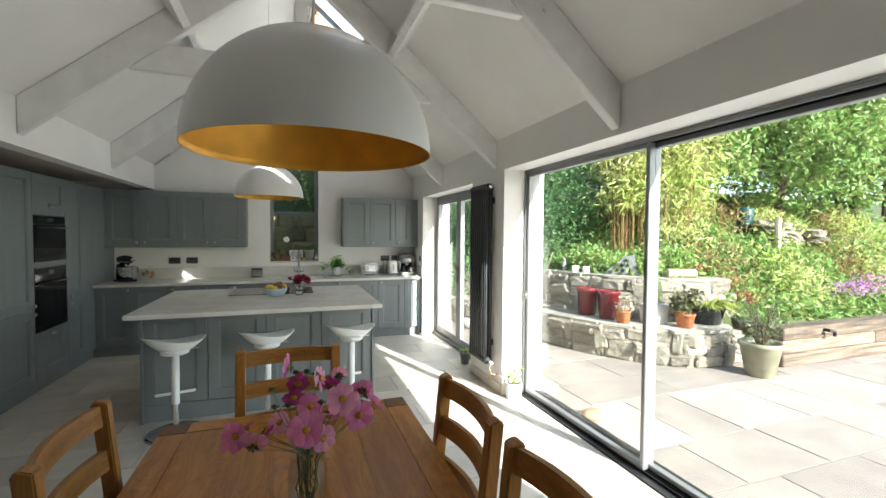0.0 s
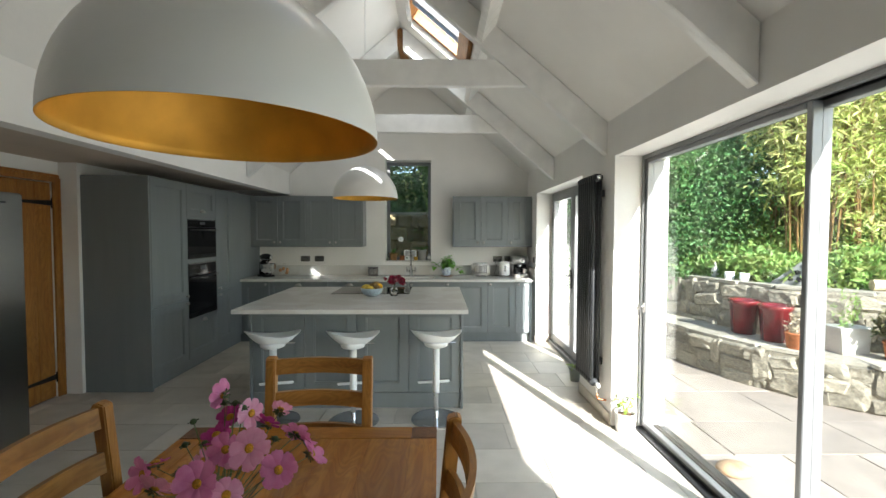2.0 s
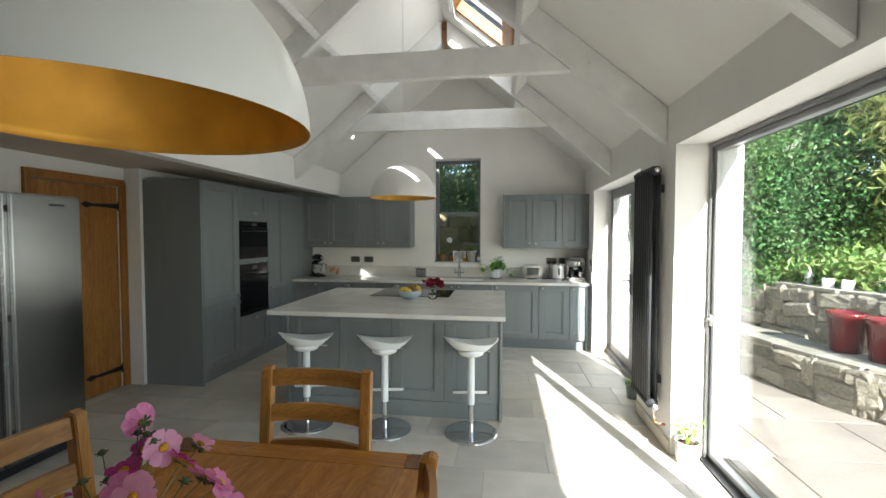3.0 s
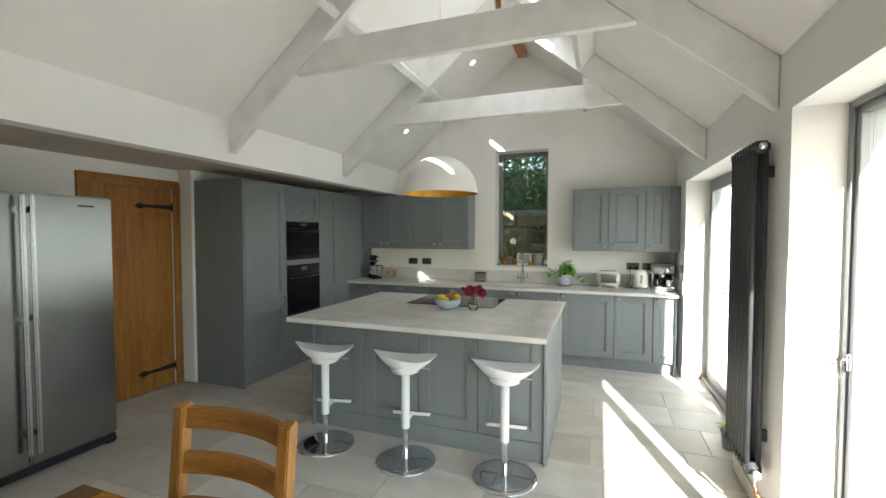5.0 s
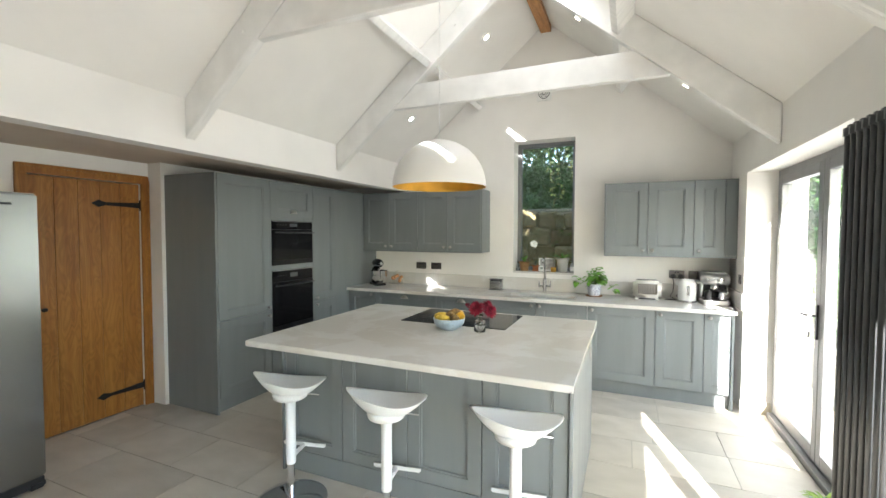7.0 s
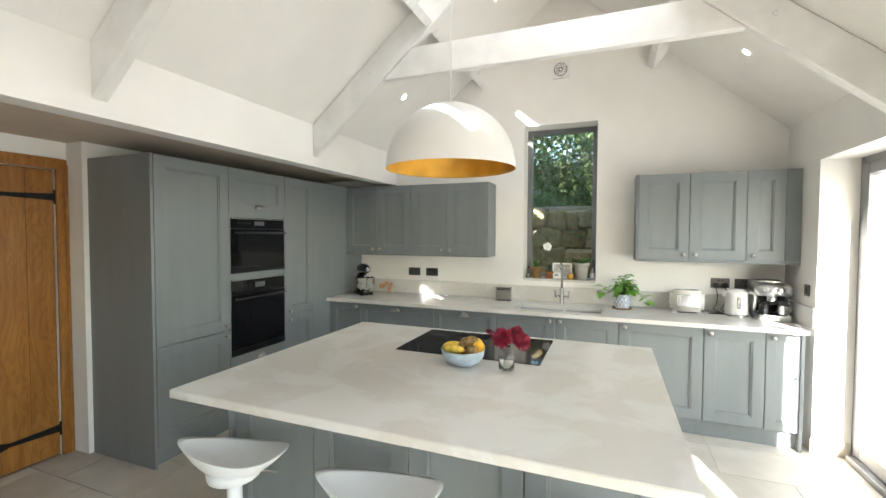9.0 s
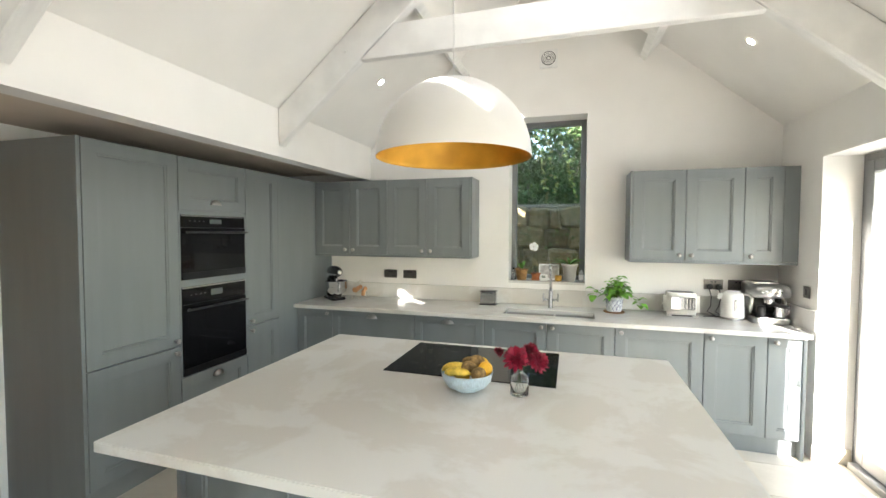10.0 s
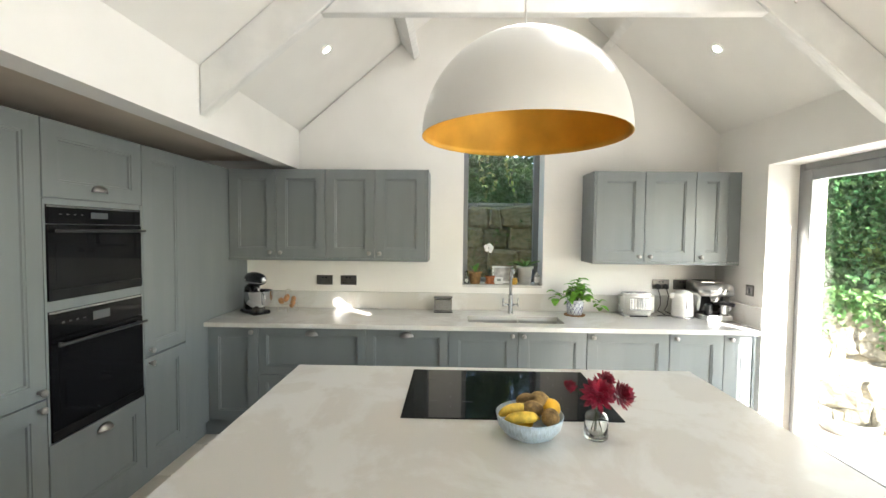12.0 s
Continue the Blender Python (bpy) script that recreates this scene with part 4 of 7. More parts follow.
st = stool()
st.matrix_basis = pose(-.63, 3.895, 0, 0, 0, 13)
copy_thing(st, pose(.04, 3.89, 0, 0, 0, 10))
copy_thing(st, pose(.735, 3.925, 0, 0, 0, 8))

# ---- table and chairs ----
TX0, TX1, TY0, TY1, TZ = -.258, .748, .38, 2.09, .785
tb = thing("dining_table", (.24, 1.36, 0), "solid oak dining table with framed plank top", "dining table")
fr = .10
for x0, x1 in ((TX0, TX0 + fr), (TX1 - fr, TX1)):
    part("side_board", box(B(), x0, x1, TY0 + fr, TY1 - fr, TZ - .03, TZ, .003), TABLE_Y, tb)
    for y0, y1 in ((TY0, TY0 + fr), (TY1 - fr, TY1)):
        part("corner_block", box(B(), x0, x1, y0 + .0005, y1 - .0005, TZ - .03, TZ + .0006, .003), END_GRAIN, tb, "dark end-grain corner block")
for y0, y1 in ((TY0, TY0 + fr), (TY1 - fr, TY1)):
    part("end_board", box(B(), TX0 + fr + .0005, TX1 - fr - .0005, y0, y1, TZ - .03, TZ, .003), TABLE_X, tb)
w = (TX1 - TX0 - 2 * fr) / 5
for i in range(5):
    part("plank", box(B(), TX0 + fr + i * w + .0001, TX0 + fr + (i + 1) * w - .0001, TY0 + fr + .0005, TY1 - fr - .0005, TZ - .03, TZ - .0005, .0006, 1), TABLE_Y, tb)
for x in (TX0 + .03, TX1 - .12):
    for y in (TY0 + .03, TY1 - .12):
        part("leg", box(B(), x, x + .09, y, y + .09, 0, TZ - .03, .006), OAK_Z, tb)
for a in ((TX0 + .12, TX1 - .12, TY0 + .05, TY0 + .075), (TX0 + .12, TX1 - .12, TY1 - .075, TY1 - .05), (TX0 + .05, TX0 + .075, TY0 + .12, TY1 - .12), (TX1 - .075, TX1 - .05, TY0 + .12, TY1 - .12)):
    part("apron", box(B(), *a, TZ - .12, TZ - .03, .003), TABLE_X if a[1] - a[0] > .2 else TABLE_Y, tb)


def chair():
    """A ladder-back oak chair that faces -y, its back at +y."""
    c = thing("dining_chair", (0, 0, 0), "oak ladder-back dining chair at the dining table", "dining chair", "chairs round the table")
    for s in (-1, 1):
        bm = prism(B(), [(.18, 0), (.222, 0), (.222, .45), (.280, 1.03), (.264, 1.04), (.236, 1.03), (.18, .45)], 'x', s * .2125 - .021, s * .2125 + .021)
        bmesh.ops.bevel(bm, geom=bm.edges[:], offset=.004, segments=2, affect='EDGES')
        part("back_post", bm, OAK_Z, c)
        part("front_leg", box(B(), s * .205 - .02, s * .205 + .02, -.22, -.18, 0, .43, .004), OAK_Z, c)
        part("side_stretcher", box(B(), s * .21 - .009, s * .21 + .009, -.18, .18, .16, .195, .004), OAK_Y, c)
        part("side_rail", box(B(), s * .21 - .011, s * .21 + .011, -.18, .185, .375, .43, .003), OAK_Y, c)
    for z0, z1, dy in ((.958, 1.028, .253), (.815, .885, .238), (.675, .74, .224)):
        bm, N = B(), 12
        rows = []
        for i in range(N + 1):
            u = -1 + 2 * i / N
            bow = .035 * (1 - u * u)
            ztop = z1 - .004
            rows.append([bm.verts.new((u * .194, dy + bow + o, z)) for o, z in ((-.009, z0), (.009, z0), (.009 + .008, ztop), (-.009 + .008, ztop))])
        for a, b in zip(rows, rows[1:]):
            for k in range(4):
                bm.faces.new((a[k], a[(k + 1) % 4], b[(k + 1) % 4], b[k]))
        bm.faces.new(rows[0][::-1])
        bm.faces.new(rows[-1])
        bmesh.ops.recalc_face_normals(bm, faces=bm.faces)
        part("back_slat", bm, OAK_X, c)
    part("seat", box(B(), -.225, .225, -.235, .195, .43, .455, .008), OAK_X, c)
    part("front_rail", box(B(), -.185, .185, -.212, -.19, .375, .43, .003), OAK_X, c)
    part("cross_stretcher", box(B(), -.20, .20, -.009, .009, .168, .19, .003), OAK_X, c)
    return c


ch = chair()
ch.matrix_basis = pose(.227, 1.975, 0, 0, 0, 0)
copy_thing(ch, pose(.545, 1.41, 0, 0, 0, -90))
copy_thing(ch, pose(.54, .855, 0, 0, 0, -90))
copy_thing(ch, pose(-.08, 1.52, 0, 0, 0, 91))

# ---- flowers on the table ----
def petal_mat(name, color, second):
    """Thin petal: soft streaks of two tones, some light passing through."""
    m = mat(name, color, .65, vary=.2, scale=55, alt=second, bump=.15, bump_scale=220)
    n, link = m.node_tree.nodes, m.node_tree.links.new
    b, out = n["Principled BSDF"], n["Material Output"]
    tl, mx = n.new("ShaderNodeBsdfTranslucent"), n.new("ShaderNodeMixShader")
    link(b.inputs["Base Color"].links[0].from_socket, tl.inputs[0])
    mx.inputs[0].default_value = .4
    link(b.outputs[0], mx.inputs[1])
    link(tl.outputs[0], mx.inputs[2])
    link(mx.outputs[0], out.inputs[0])
    return m


PINK = petal_mat("cosmos_pink", (.80, .30, .52), (.70, .20, .42))
MAGENTA = petal_mat("cosmos_magenta", (.58, .08, .32), (.44, .04, .22))
YELLOW = mat("stamen_yellow", (.62, .30, .02), .8, vary=.2, scale=200, bump=.5, bump_scale=300)
STEM = mat("stem_green", (.10, .17, .045), .6, vary=.2, scale=30)
LEAF = mat("leaf_green", (.13, .29, .045), .45, vary=.25, scale=20)


def petals(bm, m, n, length, width, cup, rnd, notch=True):
    """A ring of petals, each a grooved blade with a toothed or pointed tip."""
    for k in range(n):
        a = 2 * math.pi * (k + .25 * rnd.random()) / n
        c, s = math.cos(a), math.sin(a)
        L, cu, tw = length * rnd.uniform(.88, 1.08), cup + rnd.uniform(-.16, .16), rnd.uniform(-.12, .12)
        rows = []
        for f, wf in ((.10, .10), (.35, .30), (.62, .47), (.85, .46), (.97, .34) if notch else (1.08, .06)):
            row = []
            for j in range(5):
                w = (j - 2) / 2
                tooth = (-.035 if j in (1, 3) else .02 if j == 2 else -.04) * L if notch and f > .9 else 0
                r = L * f + tooth
                side = w * wf * width
                lift = r * cu - .10 * L * f * f * cu + (.0014 if j in (1, 3) else -.0006) * f - abs(w) * width * .05 + tw * side
                row.append(bm.verts.new(m @ Vector((r * c - side * s, r * s + side * c, lift))))
            rows.append(row)
        for p, q in zip(rows, rows[1:]):
            for j in range(4):
                bm.faces.new((p[j], p[j + 1], q[j + 1], q[j]))


vx, vy = .280, 1.275
fv = thing("flower_vase", (vx, vy, TZ), "glass mug jar of pink cosmos flowers on the table", "flower vase")
V = pose(vx, vy, TZ + .001)
part("jar", lathe(B(), [(0, 0), (.046, 0), (.050, .006), (.051, .150), (.045, .172), (.044, .186), (.047, .190), (.047, .198), (.044, .198), (.0415, .186), (.0425, .172), (.0482, .150), (.0475, .012), (0, .010)], V, 40), THIN_GLASS, fv, "clear glass mug jar", True)
part("jar_handle", tube(B(), [(vx - .045, vy - .01, TZ + .172), (vx - .07, vy - .014, TZ + .182), (vx - .088, vy - .016, TZ + .165), (vx - .092, vy - .016, TZ + .12), (vx - .082, vy - .015, TZ + .07), (vx - .05, vy - .01, TZ + .05)], .0065, 10), THIN_GLASS, fv, "clear glass handle", True)
rnd = random.Random(5)
# offsets from the jar, petal length, colour (0 pink, 1 magenta, 2 pale), way it faces
FRONT_, BACK_, SIDE_ = (-.05, -.9, .42), (.05, .75, .45), (.85, -.35, .1)
HEADS = [(-.174, .0, .272, .040, 0, (-.45, -.8, .15)), (-.131, -.03, .255, .040, 2, BACK_), (-.106, .02, .262, .030, 1, (.6, -.2, -.4)), (-.16, .02, .285, .028, 1, (-.2, .2, .9)),
         (-.005, -.09, .303, .047, 0, FRONT_), (.037, -.06, .262, .036, 2, (.35, -.85, .2)), (-.07, .05, .272, .034, 2, (-.5, -.6, .4)), (.007, .0, .326, .037, 0, (.2, -.8, .5)),
         (-.034, .04, .338, .032, 1, (.1, -.4, .9)), (-.021, .08, .362, .034, 1, (-.1, -.6, .7)), (-.047, .10, .409, .038, 0, (-.95, .1, .1)), (.036, .06, .381, .038, 2, SIDE_),
         (.070, .07, .352, .034, 1, (.2, .5, .7)), (.086, -.06, .359, .045, 2, FRONT_), (.150, .03, .349, .038, 0, BACK_), (.093, .09, .376, .027, 2, BACK_),
         (.134, -.03, .297, .041, 0, (.1, -.95, .3)), (.185, .03, .300, .040, 0, (.7, .2, .5)), (.053, -.03, .308, .034, 2, (.1, -.5, -.5)), (.165, .05, .325, .03, 0, (.6, .4, .6))]
PALE = petal_mat("cosmos_pale", (.86, .44, .60), (.80, .34, .52))
THIN_STEM = mat("olive_stem", (.17, .19, .075), .6, vary=.3, scale=40)
SEPAL = mat("sepal_green", (.06, .085, .03), .7, vary=.2, scale=60)
for i, (dx, dy, dz, size, kind, face) in enumerate(HEADS):
    head = Vector((vx + dx, vy + dy, TZ + dz))
    way = (Vector(face) + Vector((rnd.uniform(-.1, .1), rnd.uniform(-.1, .1), rnd.uniform(-.08, .08)))).normalized()
    a = 2 * math.pi * i / len(HEADS)
    part("stem", tube(B(), [(vx + rnd.uniform(-.022, .022), vy + rnd.uniform(-.022, .022), TZ + .016 + rnd.uniform(0, .05)), (vx + .6 * rnd.uniform(-.03, .03) + .08 * dx, vy + .5 * rnd.uniform(-.03, .03), TZ + .11), (vx + .022 * math.cos(a) + .08 * dx, vy + .022 * math.sin(a), TZ + .19), (vx + dx * .6, vy + dy * .6, TZ + .19 + (dz - .19) * .62), head - way * .012], [.0013, .0014, .0014, .0012, .001], 5), THIN_STEM, fv)
    m = aim(head, way)
    bm = B()
    petals(bm, m, 8, size, size * .66, rnd.uniform(.05, .38), rnd)
    fl = part("flower", bm, (PINK, MAGENTA, PALE)[kind], fv, ("pink cosmos flower", "magenta cosmos flower", "pale pink cosmos flower")[kind], True)
    part("flower_centre", ball(B(), m @ Vector((0, 0, .003)), .0095, (1, 1, .5), 12, 6, way.to_track_quat("Z", "Y").to_matrix().to_4x4()), YELLOW, fl, "yellow centre", True)
    bm = B()
    petals(bm, m @ Matrix.Translation((0, 0, -.004)), 8, .015, .007, -.25, rnd, False)
    part("sepal", bm, SEPAL, fl, "dark green sepals")
for i, (dx, dy, dz) in enumerate(((-.092, .05, .366), (-.082, 0, .337), (-.029, .07, .402), (.024, .05, .399), (.035, -.02, .343), (-.05, .02, .33), (.0, .06, .405), (.10, .04, .33))):
    top = Vector((vx + dx, vy + dy, TZ + dz))
    part("stem", tube(B(), [(vx, vy, TZ + .19), (vx + dx * .55, vy + dy * .55, TZ + .19 + (dz - .19) * .5), top], .0011, 5), STEM, fv)
    part("bud", ball(B(), top, .0075, (1, 1, .9), 8, 6), SEPAL, fv, "green flower bud", True)
    bm = B()
    petals(bm, aim(top, (dx, dy - .05, .3)), 6, .012, .004, -.1, rnd, False)
    part("bud_leaf", bm, SEPAL, fv)
bm = B()
for i in range(150):
    a, r, z = rnd.uniform(0, 6.28), rnd.uniform(0, .05), TZ + rnd.uniform(.185, .27)
    p = Vector((vx + r * math.cos(a), vy + r * math.sin(a), z))
    d = Vector((math.cos(a + rnd.uniform(-1, 1)), math.sin(a + rnd.uniform(-1, 1)), rnd.uniform(-.2, 1))).normalized() * rnd.uniform(.02, .05)
    q = d.orthogonal().normalized() * .0008
    bm.faces.new([bm.verts.new(v) for v in (p - q, p + q, p + d)])
part("fronds", bm, STEM, fv, "feathery green fronds")

# ---- on the island ----
BOWL = mat("blue_ribbed_ceramic", (.44, .54, .62), .35, vary=.10, scale=60, bump=.5, bump_scale=90, stretch=(3, 3, .25))
bx, by, bz = .077, 4.672, IZ + .0005
t = thing("fruit_bowl", (bx, by, bz), "pale blue ribbed ceramic bowl on the island", "bowl")
part("bowl", lathe(B(), [(0, .002), (.050, 0), (.054, .005), (.085, .020), (.104, .044), (.112, .080), (.109, .082), (.100, .048), (.080, .027), (.05, .012), (0, .010)], pose(bx, by, bz), 48), BOWL, t, "", True)
BANANA = mat("banana_skin", (.72, .50, .07), .5, vary=.15, scale=40)
KIWI = mat("kiwi_skin", (.29, .185, .07), .85, vary=.25, scale=60, bump=.4, bump_scale=200)
LEMON = mat("orange_peel", (.80, .45, .03), .45, vary=.08, scale=30, bump=.25, bump_scale=160)


def banana(p, yaw, tilt):
    m = Matrix.Translation(p) @ Euler((tilt, 0, yaw)).to_matrix().to_4x4()
    pts = [m @ Vector((.085 * math.sin(a), .0, .085 * (math.cos(a) - 1))) for a in [-.75 + 1.5 * k / 10 for k in range(11)]]
    bm = tube(B(), pts, [.004, .012, .017, .019, .0195, .0195, .019, .018, .015, .008, .0045], 8)
    return whole("banana", bm, BANANA, "ripe yellow banana in the blue bowl", "banana", "bananas", smooth=True)


banana((bx - .048, by - .01, bz + .098), .35, .5)
banana((bx - .028, by - .052, bz + .088), .1, .9)
for dx, dy, dz, g in ((.01, .0, .094, 0), (.0, .055, .097, 0), (.06, -.045, .085, 0), (.035, .03, .114, 0)):
    whole("kiwi_fruit", ball(B(), (bx + dx, by + dy, bz + dz), .03, (1.25, 1, .95), 16, 10, pose(0, 0, 0, 0, 0, 60 * dx * 20)), KIWI, "brown kiwi fruit in the blue bowl", "kiwi", "kiwi fruit", smooth=True)
for dx, dy, dz in ((.075, .02, .09), (.05, .07, .092), (-.02, -.005, .055)):
    whole("orange", ball(B(), (bx + dx, by + dy, bz + dz), .033, (1, 1, .95), 16, 12), LEMON, "small orange fruit in the blue bowl", "orange", "oranges", smooth=True)
dx_, dy_ = .301, 4.676
t = thing("bud_vase", (dx_, dy_, bz), "small clear glass bottle vase of crimson dahlias on the island", "vase")
part("bottle", lathe(B(), [(r * .93, h * .73) for r, h in [(0, .001), (.038, 0), (.042, .005), (.042, .090), (.036, .110), (.019, .124), (.016, .140), (.017, .152), (.023, .156), (.023, .163), (.018, .163), (.0135, .152), (.0135, .138), (.016, .122), (.033, .107), (.039, .089), (.039, .010), (0, .009)]], pose(dx_, dy_, bz), 32), JAR_GLASS, t, "clear glass bottle", True)
CRIMSON = mat("dahlia_crimson", (.28, .008, .035), .5, vary=.25, scale=40)
for i, (ox, oy, oz, r) in enumerate(((-.010, -.035, .158, .054), (.068, -.005, .142, .048), (.034, .045, .168, .038), (-.078, .015, .165, .020))):
    h = Vector((dx_ + ox, dy_ + oy, bz + oz))
    part("stem", tube(B(), [(dx_ - .25 * ox, dy_ - .2 * oy, bz + .02), (dx_ + .1 * ox, dy_ + .1 * oy, bz + .115), h], .0016, 6), SEPAL, t)
    bm = B()
    w = Vector((ox * 3, -.12 + oy, .16)).normalized()
    for ring in range(6):
        petals(bm, aim(h + w * (.005 * ring), w), 13 - ring, r * (1 - .13 * ring), .017 * r / .05, .05 + .3 * ring, rnd, False)
    part("flower", bm, CRIMSON, t, "crimson dahlia")

# ---- along the back worktop ----
CZ = .9225
mx, my = -1.86, 6.83
BLACK_ENAMEL = mat("black_enamel", (.010, .010, .012), .12, vary=.05, coat=.6)
t = thing("stand_mixer", (mx, my, CZ), "black stand mixer with a steel bowl on the worktop", "stand mixer")
bm = box(B(), mx - .15, mx + .12, my - .085, my + .085, CZ, CZ + .032, .016, 3)
part("base", bm, BLACK_ENAMEL, t, "", True)
bm = prism(B(), [(mx - .15, CZ + .02), (mx - .075, CZ + .02), (mx - .07, CZ + .13), (mx - .05, CZ + .24), (mx - .125, CZ + .24), (mx - .14, CZ + .13)], 'y', my - .045, my + .045)
bmesh.ops.bevel(bm, geom=bm.edges[:], offset=.015, segments=3, affect='EDGES')
part("column", bm, BLACK_ENAMEL, t, "", True)
hd = part("motor_head", ball(B(), (mx - .01, my, CZ + .292), .066, (2.3, .98, .92), 24, 14), BLACK_ENAMEL, t, "rounded black motor head", True)
part("trim_band", lathe(B(), [(.060, 0), (.0615, .004), (.0615, .012), (.060, .016)], aim((mx - .01, my, CZ + .262), (0, 0, 1)) @ Matrix.Diagonal((2.25, 1.0, 1, 1)), 40), CHROME, hd, "chrome band", True)
part("attachment_cap", lathe(B(), [(0, .012), (.022, .01), (.025, 0), (.025, -.012)], aim((mx + .135, my, CZ + .295), (1, 0, 0)), 20), CHROME, hd, "chrome hub cap", True)
part("speed_knob", lathe(B(), [(0, .012), (.007, .01), (.008, 0)], aim((mx - .06, my - .062, CZ + .285), (0, -1, 0)), 10), CHROME, hd, "", True)
part("bowl", lathe(B(), [(0, .036), (.045, .034), (.05, .04), (.055, .055), (.095, .09), (.112, .14), (.115, .195), (.118, .198), (.113, .199), (.108, .14), (.09, .095), (.05, .06), (0, .055)], pose(mx + .045, my, CZ), 36), CHROME, t, "polished steel bowl", True)
part("bowl_handle", tube(B(), [(mx + .15, my - .02, CZ + .185), (mx + .195, my - .03, CZ + .18), (mx + .205, my - .03, CZ + .14), (mx + .19, my - .03, CZ + .10), (mx + .145, my - .02, CZ + .095)], .007, 8), CHROME, t, "", True)
part("beater", tube(B(), [(mx + .045, my, CZ + .24), (mx + .045, my, CZ + .15)], .012, 10), CHROME, t, "", True)

t.rotation_euler = (0, 0, radians(-38))

ex, ey = -1.635, 6.965
WIRE = mat("cream_wire", (.55, .51, .43), .4, vary=.05)
t = thing("egg_rack", (ex, ey, CZ), "cream spiral wire egg rack on the worktop", "egg rack")
pts = [(ex + r * math.cos(a), ey + r * math.sin(a), CZ + .045 + .035 * a / 6.28) for a, r in [(6.28 * 1.6 * k / 48, .085 - .022 * k / 48) for k in range(49)]]
part("spiral", tube(B(), pts, .0038, 6), WIRE, t)
part("spiral", tube(B(), [(p[0] * .78 + ex * .22, p[1] * .78 + ey * .22, p[2] - .006) for p in pts], .0038, 6), WIRE, t)
for k in range(5):
    a = 6.28 * k / 5
    part("leg", tube(B(), [(ex + .085 * math.cos(a), ey + .085 * math.sin(a), CZ + .05), (ex + .09 * math.cos(a), ey + .09 * math.sin(a), CZ + .003), (ex + .06 * math.cos(a), ey + .06 * math.sin(a), CZ + .003)], .0038, 6), WIRE, t)
part("hook", tube(B(), [(ex - .02, ey, CZ + .08), (ex - .02, ey, CZ + .17)] + [(ex + .022 * math.cos(a) + .0, ey, CZ + .17 + .022 * math.sin(a)) for a in (2.6, 2, 1.4, .8, .2, -.4)], .0038, 6), WIRE, t)
EGG = mat("brown_egg", (.55, .28, .13), .6, vary=.12, scale=50)
for k in range(7):
    a = 6.28 * k / 7 + .3
    ra, zz = (.066, CZ + .078 + .018 * (k % 3)) if k else (.03, CZ + .05)
    whole("egg", ball(B(), (ex + ra * math.cos(a), ey + ra * math.sin(a), zz), .022, (1, 1, 1.22), 14, 10, pose(0, 0, 0, 30 * math.sin(a), 20 * math.cos(a), 0)), EGG, "brown hen's egg in the wire rack", "egg", "eggs", smooth=True)

t = thing("steel_box", (-.265, 7.0, CZ), "brushed steel countertop box with dark ends", "box")
part("case", box(B(), -.345, -.19, 6.97, 7.05, CZ + .008, CZ + .125, .012, 3), STEEL, t)
part("lid", box(B(), -.35, -.185, 6.965, 7.055, CZ + .126, CZ + .135, .003), BLACK_METAL, t)
part("base", box(B(), -.35, -.185, 6.965, 7.055, CZ, CZ + .008, .002), BLACK_METAL, t)

# basil
px, py = .875, 6.955
whole("cork_mat", lathe(B(), [(0, 0), (.088, 0), (.09, .003), (.088, .008), (0, .009)], pose(px, py, CZ), 32), mat("cork", (.25, .13, .055), .85, vary=.2, scale=80, bump=.4, bump_scale=200), "round brown cork mat under a plant pot", "mat")
PATTERN = mat("patterned_glaze", (.72, .74, .78), .3, vary=.1, scale=40)
t = thing("basil_plant", (px, py, CZ + .009), "leafy basil in a blue and white patterned pot", "potted plant")
pt = part("pot", lathe(B(), [(0, 0), (.058, 0), (.062, .004), (.073, .125), (.069, .126), (.066, .11), (0, .108)], pose(px, py, CZ + .009), 32), PATTERN, t, "white pot with blue lattice", True)
BLUE = mat("cobalt_line", (.05, .07, .26), .35)
for k in range(12):
    a = 2 * math.pi * k / 12
    for s in (-1, 1):
        pts = [(px + (.0608 + .011 * z / .11) * 1.006 * math.cos(a + s * .26 * math.sin(z / .11 * 6.28) + s * .0), py + (.0608 + .011 * z / .11) * 1.006 * math.sin(a + s * .26 * math.sin(z / .11 * 6.28)), CZ + .012 + z) for z in [.11 * j / 10 for j in range(11)]]
        part("lattice_line", tube(B(), pts, .0016, 4), BLUE, pt)


def leaf_blade(bm, p, way, size, fold=.25, droop=.2, ratio=.55):
    """A cupped oval leaf with a midrib fold."""
    way = Vector(way).normalized()
    side = way.cross(Vector((0, 0, 1)))
    side = side.normalized() if side.length > 1e-3 else Vector((1, 0, 0))
    up = side.cross(way)
    p = Vector(p)
    prev = None
    for k in range(6):
        f = k / 5
        c = p + way * (size * f) - Vector((0, 0, 1)) * (droop * size * f * f)
        w = size * ratio * .5 * math.sin(math.pi * min(1, f * .92 + .04)) ** .8
        row = [bm.verts.new(c - side * w + up * w * fold), bm.verts.new(c), bm.verts.new(c + side * w + up * w * fold)]
        if prev:
            bm.faces.new((prev[0], prev[1], row[1], row[0]))
            bm.faces.new((prev[1], prev[2], row[2], row[1]))
        prev = row


